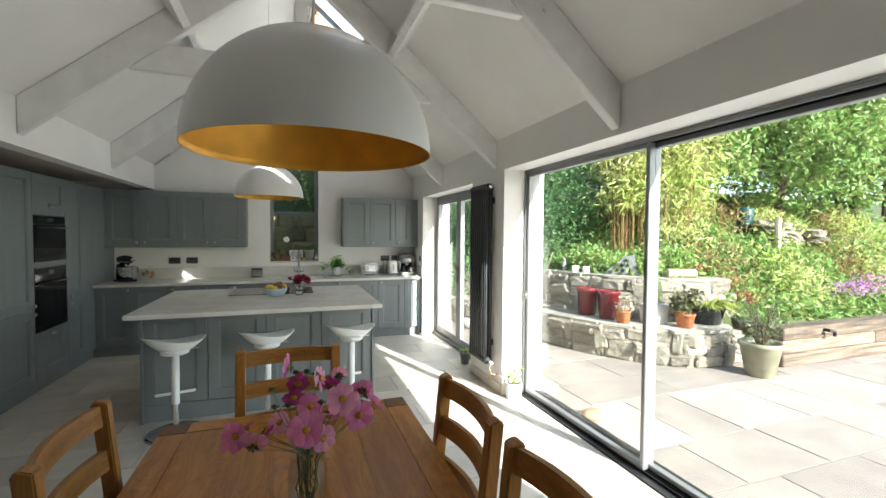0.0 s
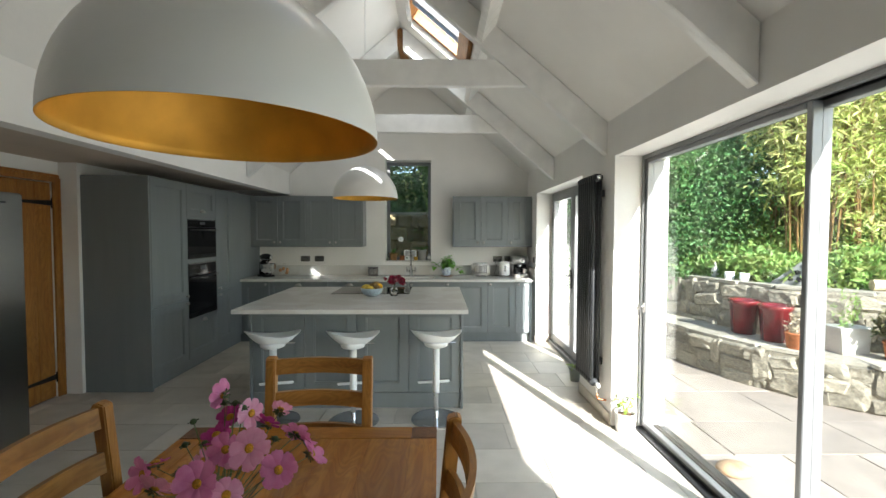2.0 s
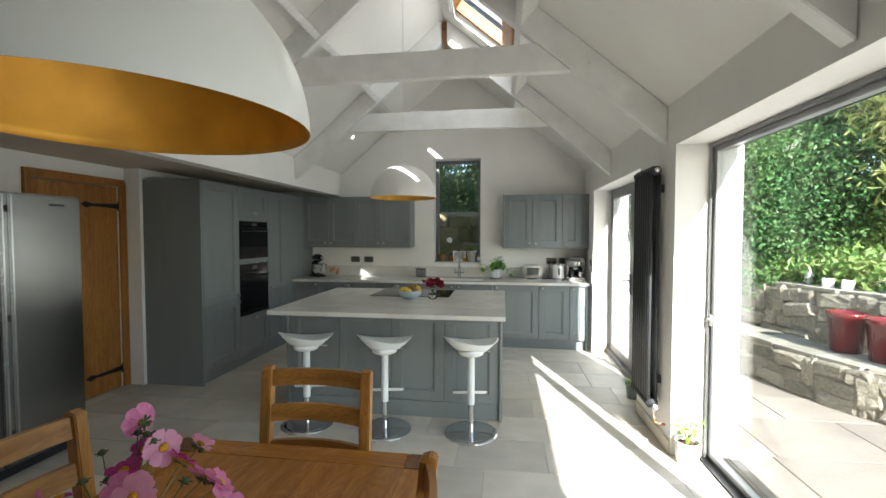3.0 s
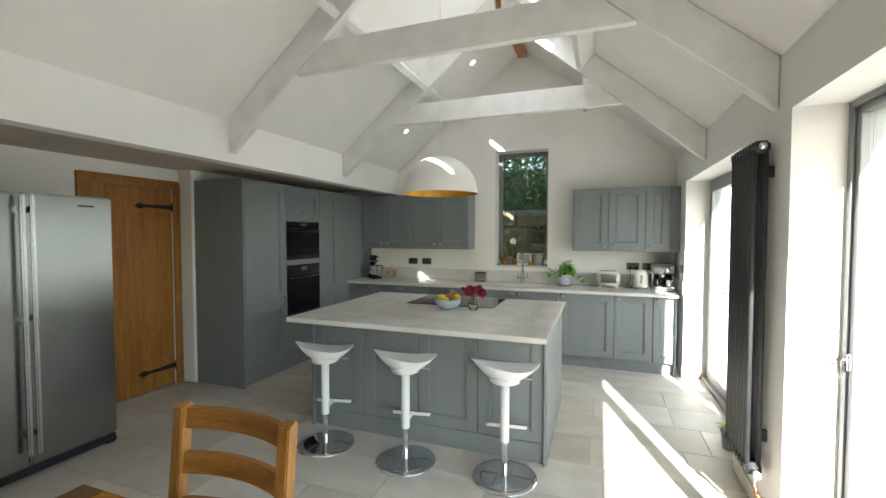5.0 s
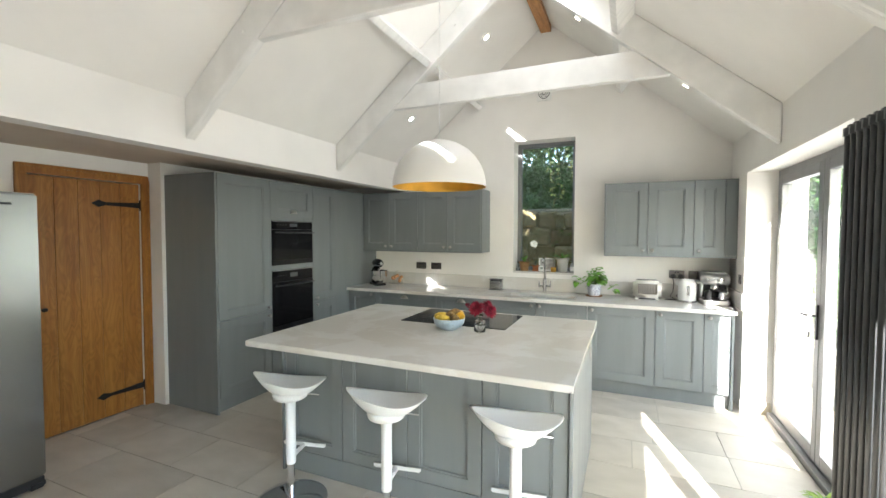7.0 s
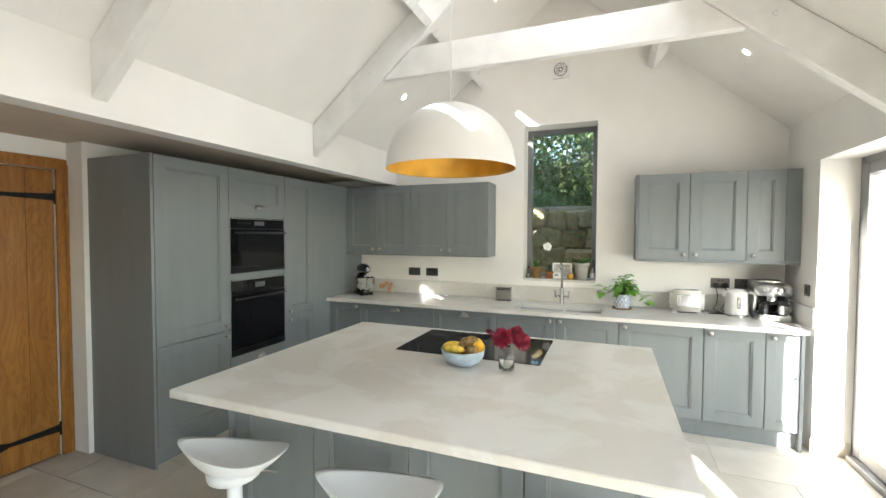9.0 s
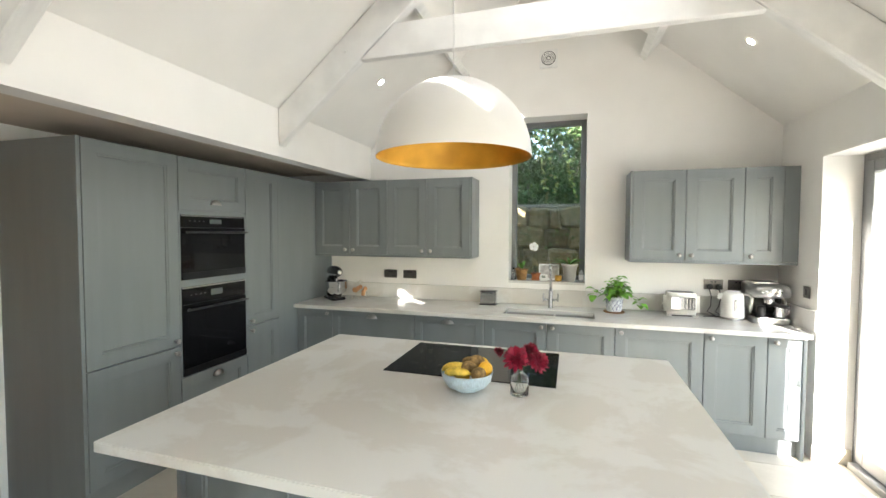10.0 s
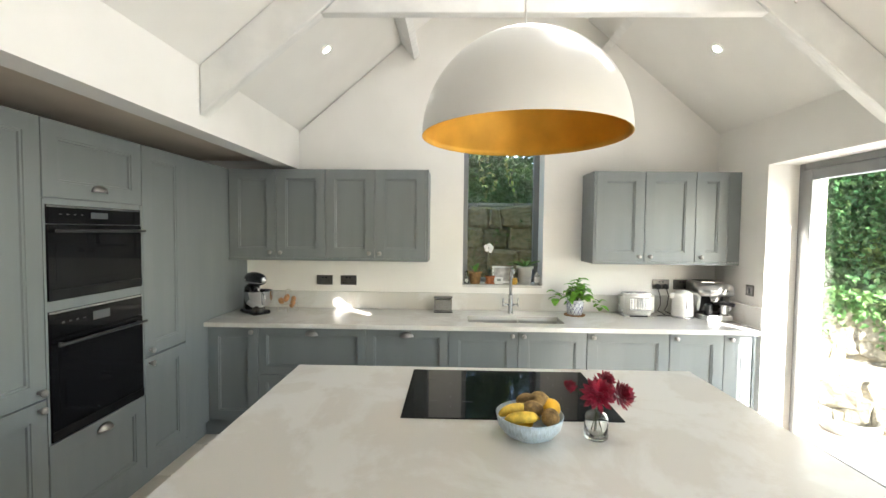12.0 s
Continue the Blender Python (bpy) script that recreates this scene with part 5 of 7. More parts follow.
BASIL = mat("basil_green", (.17, .40, .045), .4, vary=.2, scale=30)
for k in range(15):
    a = rnd.uniform(0, 6.28)
    r = rnd.uniform(.01, .09)
    if k in (0, 1):
        a, r = (3.1, .17) if k == 0 else (-.15, .20)
    if k in (2, 3):
        r = .03
    zt = CZ + (.31 if k in (2, 3) else rnd.uniform(.19, .27) if k > 1 else (.20 if k == 0 else .13))
    top = Vector((px + r * math.cos(a), py + r * .6 * math.sin(a) - .02, zt))
    sp = part("stem", tube(B(), [(px + .02 * math.cos(a), py + .02 * math.sin(a), CZ + .11), (px + .6 * r * math.cos(a), py + .4 * r * math.sin(a), CZ + .11 + (max(zt, CZ + .18) - CZ - .11) * .8), top], .0022, 5), STEM, t)
    for j in range(5):
        b = a + j * 1.9
        bm = B()
        leaf_blade(bm, top - Vector((0, 0, .014 * j)), (math.cos(b), math.sin(b), .45 - .15 * j), rnd.uniform(.06, .095), .3, .45, .8)
        part("leaf", bm, BASIL, sp, "", True)

# toaster
tx, ty = 1.405, 6.965
CREAM = mat("cream_enamel", (.74, .72, .66), .25, vary=.02, coat=.3)
t = thing("toaster", (tx, ty, CZ), "cream toaster with chrome side panels on the worktop", "toaster")
part("body", box(B(), tx - .135, tx + .135, ty - .075, ty + .085, CZ + .012, CZ + .20, .028, 4), CREAM, t, "", True)
part("side_panel", box(B(), tx - .085, tx + .095, ty - .079, ty - .074, CZ + .06, CZ + .165, .004), CHROME, t, "chrome side panel")
for k in range(7):
    part("rib", box(B(), tx - .072 + .025 * k, tx - .064 + .025 * k, ty - .082, ty - .078, CZ + .07, CZ + .155), STEEL, t)
part("top_plate", box(B(), tx - .10, tx + .10, ty - .05, ty + .06, CZ + .199, CZ + .204, .002), STEEL, t)
for k in range(2):
    part("slot", box(B(), tx - .085, tx + .085, ty - .03 + .045 * k, ty - .008 + .045 * k, CZ + .2041, CZ + .2055), BLACK_METAL, t)
part("lever", box(B(), tx - .152, tx - .134, ty - .02, ty + .015, CZ + .09, CZ + .105, .004), CREAM, t)
part("dial", lathe(B(), [(0, .008), (.012, .007), (.013, 0)], aim((tx - .136, ty - .045, CZ + .06), (-1, 0, 0)), 14), CHROME, t, "", True)
for k in range(2):
    part("foot", box(B(), tx - .12 + .20 * k, tx - .08 + .20 * k, ty - .074, ty + .07, CZ, CZ + .014, .003), CREAM, t)
part("foot_rail", box(B(), tx - .075, tx + .075, ty - .06, ty + .07, CZ + .004, CZ + .012), BLACK_METAL, t)
# kettle
kx, ky = 1.775, 6.915
t = thing("kettle", (kx, ky, CZ), "white electric kettle on its base", "kettle")
part("base", lathe(B(), [(0, 0), (.085, 0), (.086, .012), (.08, .018), (0, .019)], pose(kx, ky, CZ), 32), STEEL, t, "", True)
part("body", lathe(B(), [(0, .02), (.083, .02), (.085, .03), (.078, .19), (.07, .215), (.06, .22), (0, .222)], pose(kx, ky, CZ), 36), WHITE_PLASTIC, t, "white plastic body", True)
part("lid", lathe(B(), [(.058, .221), (.05, .23), (0, .232)], pose(kx, ky, CZ), 28), WHITE_PLASTIC, t, "", True)
part("spout", prism(B(), [(kx - .062, ky - .02), (kx - .105, ky), (kx - .062, ky + .02)], 'z', CZ + .165, CZ + .212), WHITE_PLASTIC, t)
part("handle", tube(B(), [(kx + .06, ky - .01, CZ + .205), (kx + .11, ky - .02, CZ + .205), (kx + .128, ky - .022, CZ + .18), (kx + .125, ky - .022, CZ + .10), (kx + .118, ky - .022, CZ + .065)], [.011, .012, .012, .011, .009], 10), WHITE_PLASTIC, t, "", True)
part("water_gauge", box(B(), kx - .012, kx + .012, ky - .086, ky - .078, CZ + .07, CZ + .17, .004), STEEL, t, "grey water gauge")
for k, (a, b) in enumerate(((1.66, 1.63), (1.735, 1.69))):
    whole("power_cable", tube(B(), [(a, BACK - .04, 1.14), (a + .01, BACK - .06, 1.08), (b + .03, BACK - .09, 1.0), (b, BACK - .10, .955), (b + .05, BACK - .14, CZ + .006), (b - .05, BACK - .2, CZ + .005), (kx - .09 + .06 * k, ky + .04, CZ + .006)], .0035, 6), BLACK_METAL, "thin black power cable on the worktop", "cable", "power cables")
# coffee machine
MACHINE = mat("polished_steel", (.62, .62, .62), .33, 1.0, vary=.05, scale=6, stretch=(1, 1, 8))
cx, cy = 2.005, 6.915
t = thing("coffee_machine", (cx, cy, CZ), "brushed steel espresso machine on the worktop", "coffee machine")
bm = prism(B(), [(cy + .17, CZ + .012), (cy + .17, CZ + .29), (cy + .15, CZ + .305), (cy - .06, CZ + .305), (cy - .115, CZ + .295), (cy - .145, CZ + .262), (cy - .14, CZ + .215), (cy - .11, CZ + .20), (cy - .02, CZ + .20), (cy + .0, CZ + .185), (cy + .0, CZ + .012)], 'x', cx - .118, cx + .118)
bmesh.ops.bevel(bm, geom=[e for e in bm.edges if abs(e.verts[0].co.x - e.verts[1].co.x) < 1e-4], offset=.008, segments=2, affect='EDGES')
part("housing", bm, MACHINE, t, "folded brushed steel housing", True)
part("top_tray", box(B(), cx - .095, cx + .095, cy - .03, cy + .15, CZ + .3055, CZ + .313, .004), MACHINE, t)
part("tray_mat", box(B(), cx - .085, cx + .085, cy - .02, cy + .14, CZ + .3132, CZ + .3145), BLACK_METAL, t)
part("back_panel", box(B(), cx - .105, cx + .105, cy - .004, cy - .001, CZ + .06, CZ + .185), BLACK_METAL, t)
bm = prism(B(), [(cx - .128, cy + .0), (cx + .128, cy + .0), (cx + .128, cy - .11), (cx + .10, cy - .15), (cx, cy - .165), (cx - .10, cy - .15), (cx - .128, cy - .11)], 'z', CZ + .004, CZ + .042)
bmesh.ops.bevel(bm, geom=bm.edges[:], offset=.005, segments=2, affect='EDGES')
part("drip_tray", bm, MACHINE, t, "rounded steel drip tray")
part("grid", box(B(), cx - .10, cx + .10, cy - .135, cy - .015, CZ + .0425, CZ + .0455), STEEL, t)
part("gauge", lathe(B(), [(0, .006), (.026, .006), (.03, 0)], aim((cx + .035, cy - .146, CZ + .245), (0, -1, .1)), 24), CHROME, t, "round chrome dial", True)
for k in range(3):
    part("button", lathe(B(), [(0, .005), (.009, .005), (.010, 0)], aim((cx - .075 + .028 * k, cy - .144, CZ + .25), (0, -1, .1)), 14), CHROME, t, "", True)
g = part("group_head", lathe(B(), [(0, 0), (.034, 0), (.036, .012), (.034, .05), (0, .05)], pose(cx - .005, cy - .075, CZ + .15), 24), CHROME, t, "", True)
part("portafilter", tube(B(), [(cx - .005, cy - .075, CZ + .152), (cx + .03, cy - .12, CZ + .15), (cx + .045, cy - .15, CZ + .148), (cx + .075, cy - .20, CZ + .142)], [.03, .014, .015, .015], 10), BLACK_METAL, g, "black handle", True)
part("steam_wand", tube(B(), [(cx + .095, cy - .09, CZ + .205), (cx + .10, cy - .11, CZ + .15), (cx + .095, cy - .12, CZ + .09)], .005, 8), CHROME, t, "", True)
jug = thing("milk_jug", (cx + .062, cy - .085, CZ + .046), "small steel milk jug on the drip tray", "jug")
part("body", lathe(B(), [(0, 0), (.038, 0), (.043, .012), (.036, .075), (.041, .092), (.038, .092), (.033, .075), (.039, .014), (0, .01)], pose(cx + .062, cy - .085, CZ + .046), 24), CHROME, jug, "", True)
part("handle", tube(B(), [(cx + .098, cy - .085, CZ + .125), (cx + .125, cy - .085, CZ + .12), (cx + .127, cy - .085, CZ + .085), (cx + .103, cy - .085, CZ + .07)], .004, 8), CHROME, jug, "", True)
whole("coffee_tamper_cup", lathe(B(), [(0, 0), (.030, 0), (.032, .06), (.028, .08), (.018, .09), (0, .09)], pose(cx - .06, cy - .08, CZ + .046), 20), BLACK_METAL, "small black cup on the drip tray", "cup", smooth=True)
whole("worktop_disc", lathe(B(), [(0, 0), (.020, 0), (.022, .004), (.018, .010), (0, .011)], pose(2.10, 6.62, CZ), 16), WHITE_PLASTIC, "small white round cap on the worktop", "cap", smooth=True)

# ---- on the window sill ----
SZ, SY = WIN_Z0 + .0105, BACK + .10
TERRA = mat("terracotta", (.42, .15, .06), .8, vary=.18, scale=25, bump=.2, bump_scale=90)
WICKER = mat("wicker", (.38, .21, .08), .75, vary=.3, scale=90, bump=.9, bump_scale=120)
GLAZE = mat("grey_glaze", (.42, .41, .38), .3, vary=.06)


def pot(parent, x, y, z, r, h, m, rim=.006):
    return part("pot", lathe(B(), [(0, 0), (r * .74, 0), (r * .76, .004), (r * .95, h * .84), (r * .95 + rim, h * .84), (r + rim, h), (r - .004, h), (r * .88, h * .86), (0, h * .85)], pose(x, y, z), 32), m, parent, "", True)


t = thing("orchid", (.025, SY, SZ), "white orchid in a woven wicker pot on the sill", "potted plant")
pot(t, .025, SY, SZ, .062, .115, WICKER)
for a, L in ((1.2, .15), (2.6, .13), (4.6, .12), (-.3, .10)):
    bm = B()
    leaf_blade(bm, (.025, SY, SZ + .10), (math.cos(a) * .5, math.sin(a) * .25, .8 if a > 1 else .3), L, .3, .35, .32)
    part("leaf", bm, LEAF, t, "", True)
part("flower_stem", tube(B(), [(.025, SY, SZ + .1), (.01, SY + .01, SZ + .26), (.03, SY, SZ + .38), (.11, SY - .01, SZ + .40), (.15, SY - .015, SZ + .35)], .0025, 6), STEM, t)
WHITE_PETAL = mat("white_petal", (.82, .81, .78), .5, vary=.03)
bm = B()
petals(bm, aim((.145, SY - .03, SZ + .335), (.1, -1, .1)), 5, .042, .045, .1, rnd, False)
part("flower", bm, WHITE_PETAL, t, "white orchid flower")
t = thing("succulent", (.165, SY + .01, SZ), "small spiky succulent in a terracotta pot", "potted plant")
pot(t, .165, SY + .01, SZ, .044, .072, TERRA)
part("saucer", lathe(B(), [(0, 0), (.045, 0), (.05, .012), (.046, .012), (0, .006)], pose(.165, SY + .01, SZ), 24), TERRA, t, "", True)
SUCC = mat("succulent_leaf", (.12, .14, .09), .55, vary=.25, scale=40)
for k in range(22):
    a = k * 2.4
    bm = B()
    leaf_blade(bm, (.165, SY + .01, SZ + .065 + .002 * k), (math.cos(a), math.sin(a), .15 + .07 * k), .055, .3, 0, .22)
    part("leaf", bm, SUCC, t)
t = thing("thermostat", (.24, SY - .02, SZ), "small white digital thermostat stand", "thermostat")
part("case", box(B(), .205, .285, SY - .03, SY - .01, SZ, SZ + .062, .005), WHITE_PLASTIC, t)
part("screen", box(B(), .225, .262, SY - .032, SY - .0295, SZ + .028, SZ + .052), mat("lcd", (.30, .34, .30), .3), t)
t = thing("picture_frame", (.29, SY + .075, SZ), "white framed small print leaning on the window", "picture frame")
bm = B()
for a in ((.19, .205, SZ, SZ + .16), (.375, .39, SZ, SZ + .16), (.205, .375, SZ, SZ + .015), (.205, .375, SZ + .145, SZ + .16)):
    box(bm, a[0], a[1], SY + .07, SY + .085, a[2], a[3])
part("frame", bm, WHITE_LACQUER, t)
part("print", box(B(), .203, .377, SY + .076, SY + .08, SZ + .013, SZ + .147), mat("print_paper", (.55, .54, .52), .7, vary=.2, scale=15), t)
t = thing("candle_pot", (.385, SY - .02, SZ), "small ochre ceramic candle pot", "candle pot")
part("cup", lathe(B(), [(0, 0), (.028, 0), (.033, .006), (.033, .055), (.030, .055), (.028, .045), (0, .045)], pose(.385, SY - .02, SZ), 24), mat("ochre_glaze", (.55, .30, .04), .4, vary=.1, scale=40), t, "", True)
t = thing("potted_agave", (.49, SY, SZ), "strappy green plant in a tall grey glazed pot", "potted plant")
pot(t, .49, SY, SZ, .072, .17, GLAZE, .008)
for k in range(15):
    a = k * 2.4 + .4
    bm = B()
    leaf_blade(bm, (.49, SY, SZ + .155), (math.cos(a), math.sin(a) * .45, .35 + .4 * rnd.random()), rnd.uniform(.14, .22), .4, .3, .16)
    part("leaf", bm, LEAF, t, "", True)
for k in range(3):
    part("dry_stem", tube(B(), [(.47, SY, SZ + .16), (.45 - .04 * k, SY + .02, SZ + .3), (.44 - .05 * k, SY + .02, SZ + .48 + .1 * k)], .0022, 5), mat("dry_twig", (.25, .17, .09), .8), t)
t = thing("soap_bottle", (.60, SY - .01, SZ), "clear pump bottle with a white label", "bottle")
part("bottle", lathe(B(), [(0, 0), (.022, 0), (.024, .004), (.024, .085), (.014, .098), (.010, .10), (.010, .112), (0, .113)], pose(.60, SY - .01, SZ), 20), mat("soap_grey", (.45, .47, .46), .2), t, "", True)
part("label", lathe(B(), [(.0245, .02), (.0245, .07)], pose(.60, SY - .01, SZ), 20), WHITE_PLASTIC, t)
part("pump", tube(B(), [(.60, SY - .01, SZ + .11), (.60, SY - .01, SZ + .135), (.578, SY - .02, SZ + .135)], .004, 8), STEEL, t)
whole("glass_bottle", lathe(B(), [(0, 0), (.022, 0), (.024, .004), (.024, .06), (.011, .085), (.011, .12), (.0085, .12), (.0085, .086), (.0215, .06), (.021, .006), (0, .005)], pose(-.055, SY - .01, SZ), 20), JAR_GLASS, "small empty clear glass bottle on the sill", "bottle", smooth=True)

# ---- plants on the floor by the doors ----
LIGHT_LEAF = mat("light_leaf", (.27, .40, .06), .5, vary=.2, scale=30)
t = thing("spider_plant", (2.225, 4.87, 0), "small spider plant in a glass and tin pot by the radiator", "potted plant")
pot(t, 2.225, 4.87, 0, .062, .15, mat("tin_pot", (.30, .33, .30), .35, .4))
for k in range(26):
    a = k * 2.4
    bm = B()
    leaf_blade(bm, (2.225, 4.87, .135), (math.cos(a), math.sin(a), .3 + .9 * rnd.random()), rnd.uniform(.11, .17), .3, .5, .12)
    part("leaf", bm, LIGHT_LEAF, t)
t = thing("white_flower_pot", (2.255, 3.70, 0), "white ribbed pot with a small white-flowered plant by the sliding door", "potted plant")
RIB = mat("ribbed_white_ceramic", (.80, .79, .76), .4, vary=.03)
pr = []
bm = B()
N = 48
for z, r in ((0, .062), (.004, .068), (.15, .078), (.155, .078), (.155, .072), (.13, .068), (.13, 0.001)):
    pr.append([bm.verts.new((2.255 + (r + (.002 if i % 2 else -.001)) * math.cos(6.2832 * i / N), 3.70 + (r + (.002 if i % 2 else -.001)) * math.sin(6.2832 * i / N), z)) for i in range(N)])
for a, b in zip(pr, pr[1:]):
    for i in range(N):
        bm.faces.new((a[i], a[(i + 1) % N], b[(i + 1) % N], b[i]))
bm.faces.new(pr[0])
bmesh.ops.recalc_face_normals(bm, faces=bm.faces)
part("pot", bm, RIB, t)
part("soil", lathe(B(), [(0, .137), (.066, .133), (.069, .131)], pose(2.255, 3.70, 0), 24), mat("potting_soil", (.16, .10, .06), .95, vary=.4, scale=120, bump=.8, bump_scale=150), t, "brown potting soil")
for k in range(7):
    a = k * 2.4
    top = Vector((2.255 + .06 * math.cos(a), 3.70 + .06 * math.sin(a), rnd.uniform(.21, .30)))
    part("stem", tube(B(), [(2.255, 3.70, .12), (2.255 + .02 * math.cos(a), 3.70 + .02 * math.sin(a), .2), top], [.005, .004, .002], 6), LIGHT_LEAF, t)
    for j in range(3):
        bm = B()
        leaf_blade(bm, top - Vector((0, 0, .03 * j)), (math.cos(a + 2 * j), math.sin(a + 2 * j), .3), .055, .3, .3, .55)
        part("leaf", bm, LIGHT_LEAF, t)
    if k % 3 == 0:
        bm = B()
        petals(bm, aim(top, (0, -1, .6)), 5, .018, .016, .2, rnd, False)
        part("flower", bm, WHITE_PETAL, t, "small white flower")

# ---- garden ----
PATIO_Z = -.05
BANK = [(-9, 8.7), (1.8, 8.6), (3.0, 8.25), (3.9, 7.5), (4.35, 6.6), (4.5, 5.9), (4.75, 5.25), (5.1, 4.8), (5.7, 4.5), (5.98, 3.9), (8.5, 3.98), (14, 4.3), (40, 5)]


def bank_gap(x, y):
    """Metres to the foot of the bank, positive up the bank, for arrays."""
    best = np.full(x.shape, 1e9)
    for (x0, y0), (x1, y1) in zip(BANK, BANK[1:]):
        dx, dy = x1 - x0, y1 - y0
        k = np.clip(((x - x0) * dx + (y - y0) * dy) / (dx * dx + dy * dy), 0, 1)
        best = np.minimum(best, np.hypot(x - x0 - k * dx, y - y0 - k * dy))
    ring = BANK + [(400, 5), (400, 400), (-400, 400), (-400, 8.7)]
    inside = np.zeros(x.shape, bool)
    for (x0, y0), (x1, y1) in zip(ring, ring[1:] + ring[:1]):
        cross = ((y0 > y) != (y1 > y)) & (x < (x1 - x0) * (y - y0) / ((y1 - y0) + 1e-12) + x0)
        inside ^= cross
    return np.where(inside, best, -best)


def ground_z(x, y):
    x, y = np.asarray(x, float), np.asarray(y, float)
    g = bank_gap(x, y)
    low = np.clip((x - 5.6) / .5, 0, 1) * np.clip((5.4 - y) / 1.0, 0, 1)
    foot = 1.0 - .58 * low + .75 * np.clip((2.2 - x) / .4, 0, 1)
    up = foot * np.clip(g / .12, 0, 1) + .30 * np.clip(g - .1, 0, 7) + .06 * np.clip(g - 7, 0, 60) + .05 * np.sin(x * 1.7) * np.sin(y * 1.3) * np.clip(g, 0, 1)
    return np.where(g > 0, PATIO_Z - .03 + up, PATIO_Z - .03)


SOIL = mat("garden_soil", (.10, .085, .045), .95, scale=1.5, alt=(.07, .11, .03), bump=.8, bump_scale=12)
axis_x = np.r_[np.array([-300, -120, -50, -20, -8]), np.linspace(-4, 16, 110), np.array([20, 28, 45, 90, 180, 300])]
axis_y = np.r_[np.array([-300, -120, -50, -20, -8]), np.linspace(-3, 18, 110), np.array([22, 30, 50, 100, 180, 300])]
gx, gy = np.meshgrid(axis_x, axis_y, indexing="ij")
gz = ground_z(gx, gy)
nx, ny = gx.shape
idx = np.arange(nx * ny).reshape(nx, ny)
faces = np.stack([idx[:-1, :-1], idx[1:, :-1], idx[1:, 1:], idx[:-1, 1:]], -1).reshape(-1, 4)
me = bpy.data.meshes.new("ground")
me.from_pydata(np.stack([gx, gy, gz], -1).reshape(-1, 3).tolist(), [], faces.tolist())
me.materials.append(SOIL)
me.shade_smooth()
tagged(new("ground", me), "garden ground rising from the patio into a planted bank", "ground", kind="structure")


# foliage
def foliage(name, color, second, through=0.35):
    m = mat(name, color, .5, vary=.2, scale=1.2, alt=second)
    n, link = m.node_tree.nodes, m.node_tree.links.new
    b = n["Principled BSDF"]
    src = b.inputs["Base Color"].links[0].from_socket
    geo, hsv, mr, mr2 = n.new("ShaderNodeNewGeometry"), n.new("ShaderNodeHueSaturation"), n.new("ShaderNodeMapRange"), n.new("ShaderNodeMapRange")
    mr.inputs[3].default_value, mr.inputs[4].default_value = .55, 1.45
    mr2.inputs[3].default_value, mr2.inputs[4].default_value = .465, .53
    link(geo.outputs["Random Per Island"], mr.inputs[0])
    link(geo.outputs["Random Per Island"], mr2.inputs[0])
    link(mr.outputs[0], hsv.inputs["Value"])
    link(mr2.outputs[0], hsv.inputs["Hue"])
    link(src, hsv.inputs["Color"])
    link(hsv.outputs[0], b.inputs["Base Color"])
    tl, mx, out = n.new("ShaderNodeBsdfTranslucent"), n.new("ShaderNodeMixShader"), n["Material Output"]
    link(hsv.outputs[0], tl.inputs[0])
    mx.inputs[0].default_value = through
    link(b.outputs[0], mx.inputs[1])
    link(tl.outputs[0], mx.inputs[2])
    link(mx.outputs[0], out.inputs[0])
    return m


GREEN = foliage("shrub_leaf", (.28, .38, .11), (.18, .29, .08))
DARK = foliage("ivy_leaf", (.085, .185, .065), (.13, .235, .075), .3)
LIME = foliage("bamboo_leaf", (.38, .47, .11), (.58, .56, .24))
# Dark copy of the shrub leaf: the shade behind the house is in its colour.
SHADE = foliage("shaded_climber_leaf", (.10, .17, .055), (.15, .22, .07), .35)
TWIG = mat("bare_twig", (.17, .13, .09), .85, vary=.25, scale=20)
OLIVE = foliage("olive_leaf", (.15, .19, .09), (.20, .21, .13))
BARK = mat("bark", (.12, .085, .055), .9, vary=.25, scale=12, bump=.8, bump_scale=30, stretch=(3, 3, .6))
CANE = mat("bamboo_cane", (.26, .16, .06), .5, vary=.25, scale=10, stretch=(2, 2, .6))


def leaves(points, size, ratio, seed, droop=0.0, flat=0.0):
    """Folded diamond leaves at points, as arrays of corners and faces."""
    rs = np.random.RandomState(seed)
    n = len(points)
    way = rs.normal(size=(n, 3))
    way[:, 2] = way[:, 2] * (1 - flat) - droop
    way /= np.linalg.norm(way, axis=1)[:, None]
    side = np.cross(way, rs.normal(size=(n, 3)))
    side /= np.linalg.norm(side, axis=1)[:, None]
    up = np.cross(side, way)
    L = (size * rs.uniform(.6, 1.3, n))[:, None]
    w = L * ratio * .5
    tip = points + way * L
    mid = points + way * L * .45
    v = np.stack([points, mid - side * w + up * w * .35, tip - up * L * .12, mid + side * w + up * w * .35], 1)
    return v


def leaf_mesh(name, corner_sets, material, parent=None, label=""):
    v = np.concatenate(corner_sets).reshape(-1, 3)
    n = len(v) // 4
    b = np.arange(n)[:, None] * 4
    f = np.concatenate([b + np.array([[0, 1, 2]]), b + np.array([[0, 2, 3]])])
    if parent is not None:
        v = v - np.array(ORIGIN[parent])
    me = bpy.data.meshes.new(name)
    me.from_pydata(v.tolist(), [], f.tolist())
    me.materials.append(material)
    ob = new(name, me)
    if parent is not None:
        ob.parent = parent
        ORIGIN[ob] = ORIGIN[parent]
    return tagged(ob, label)


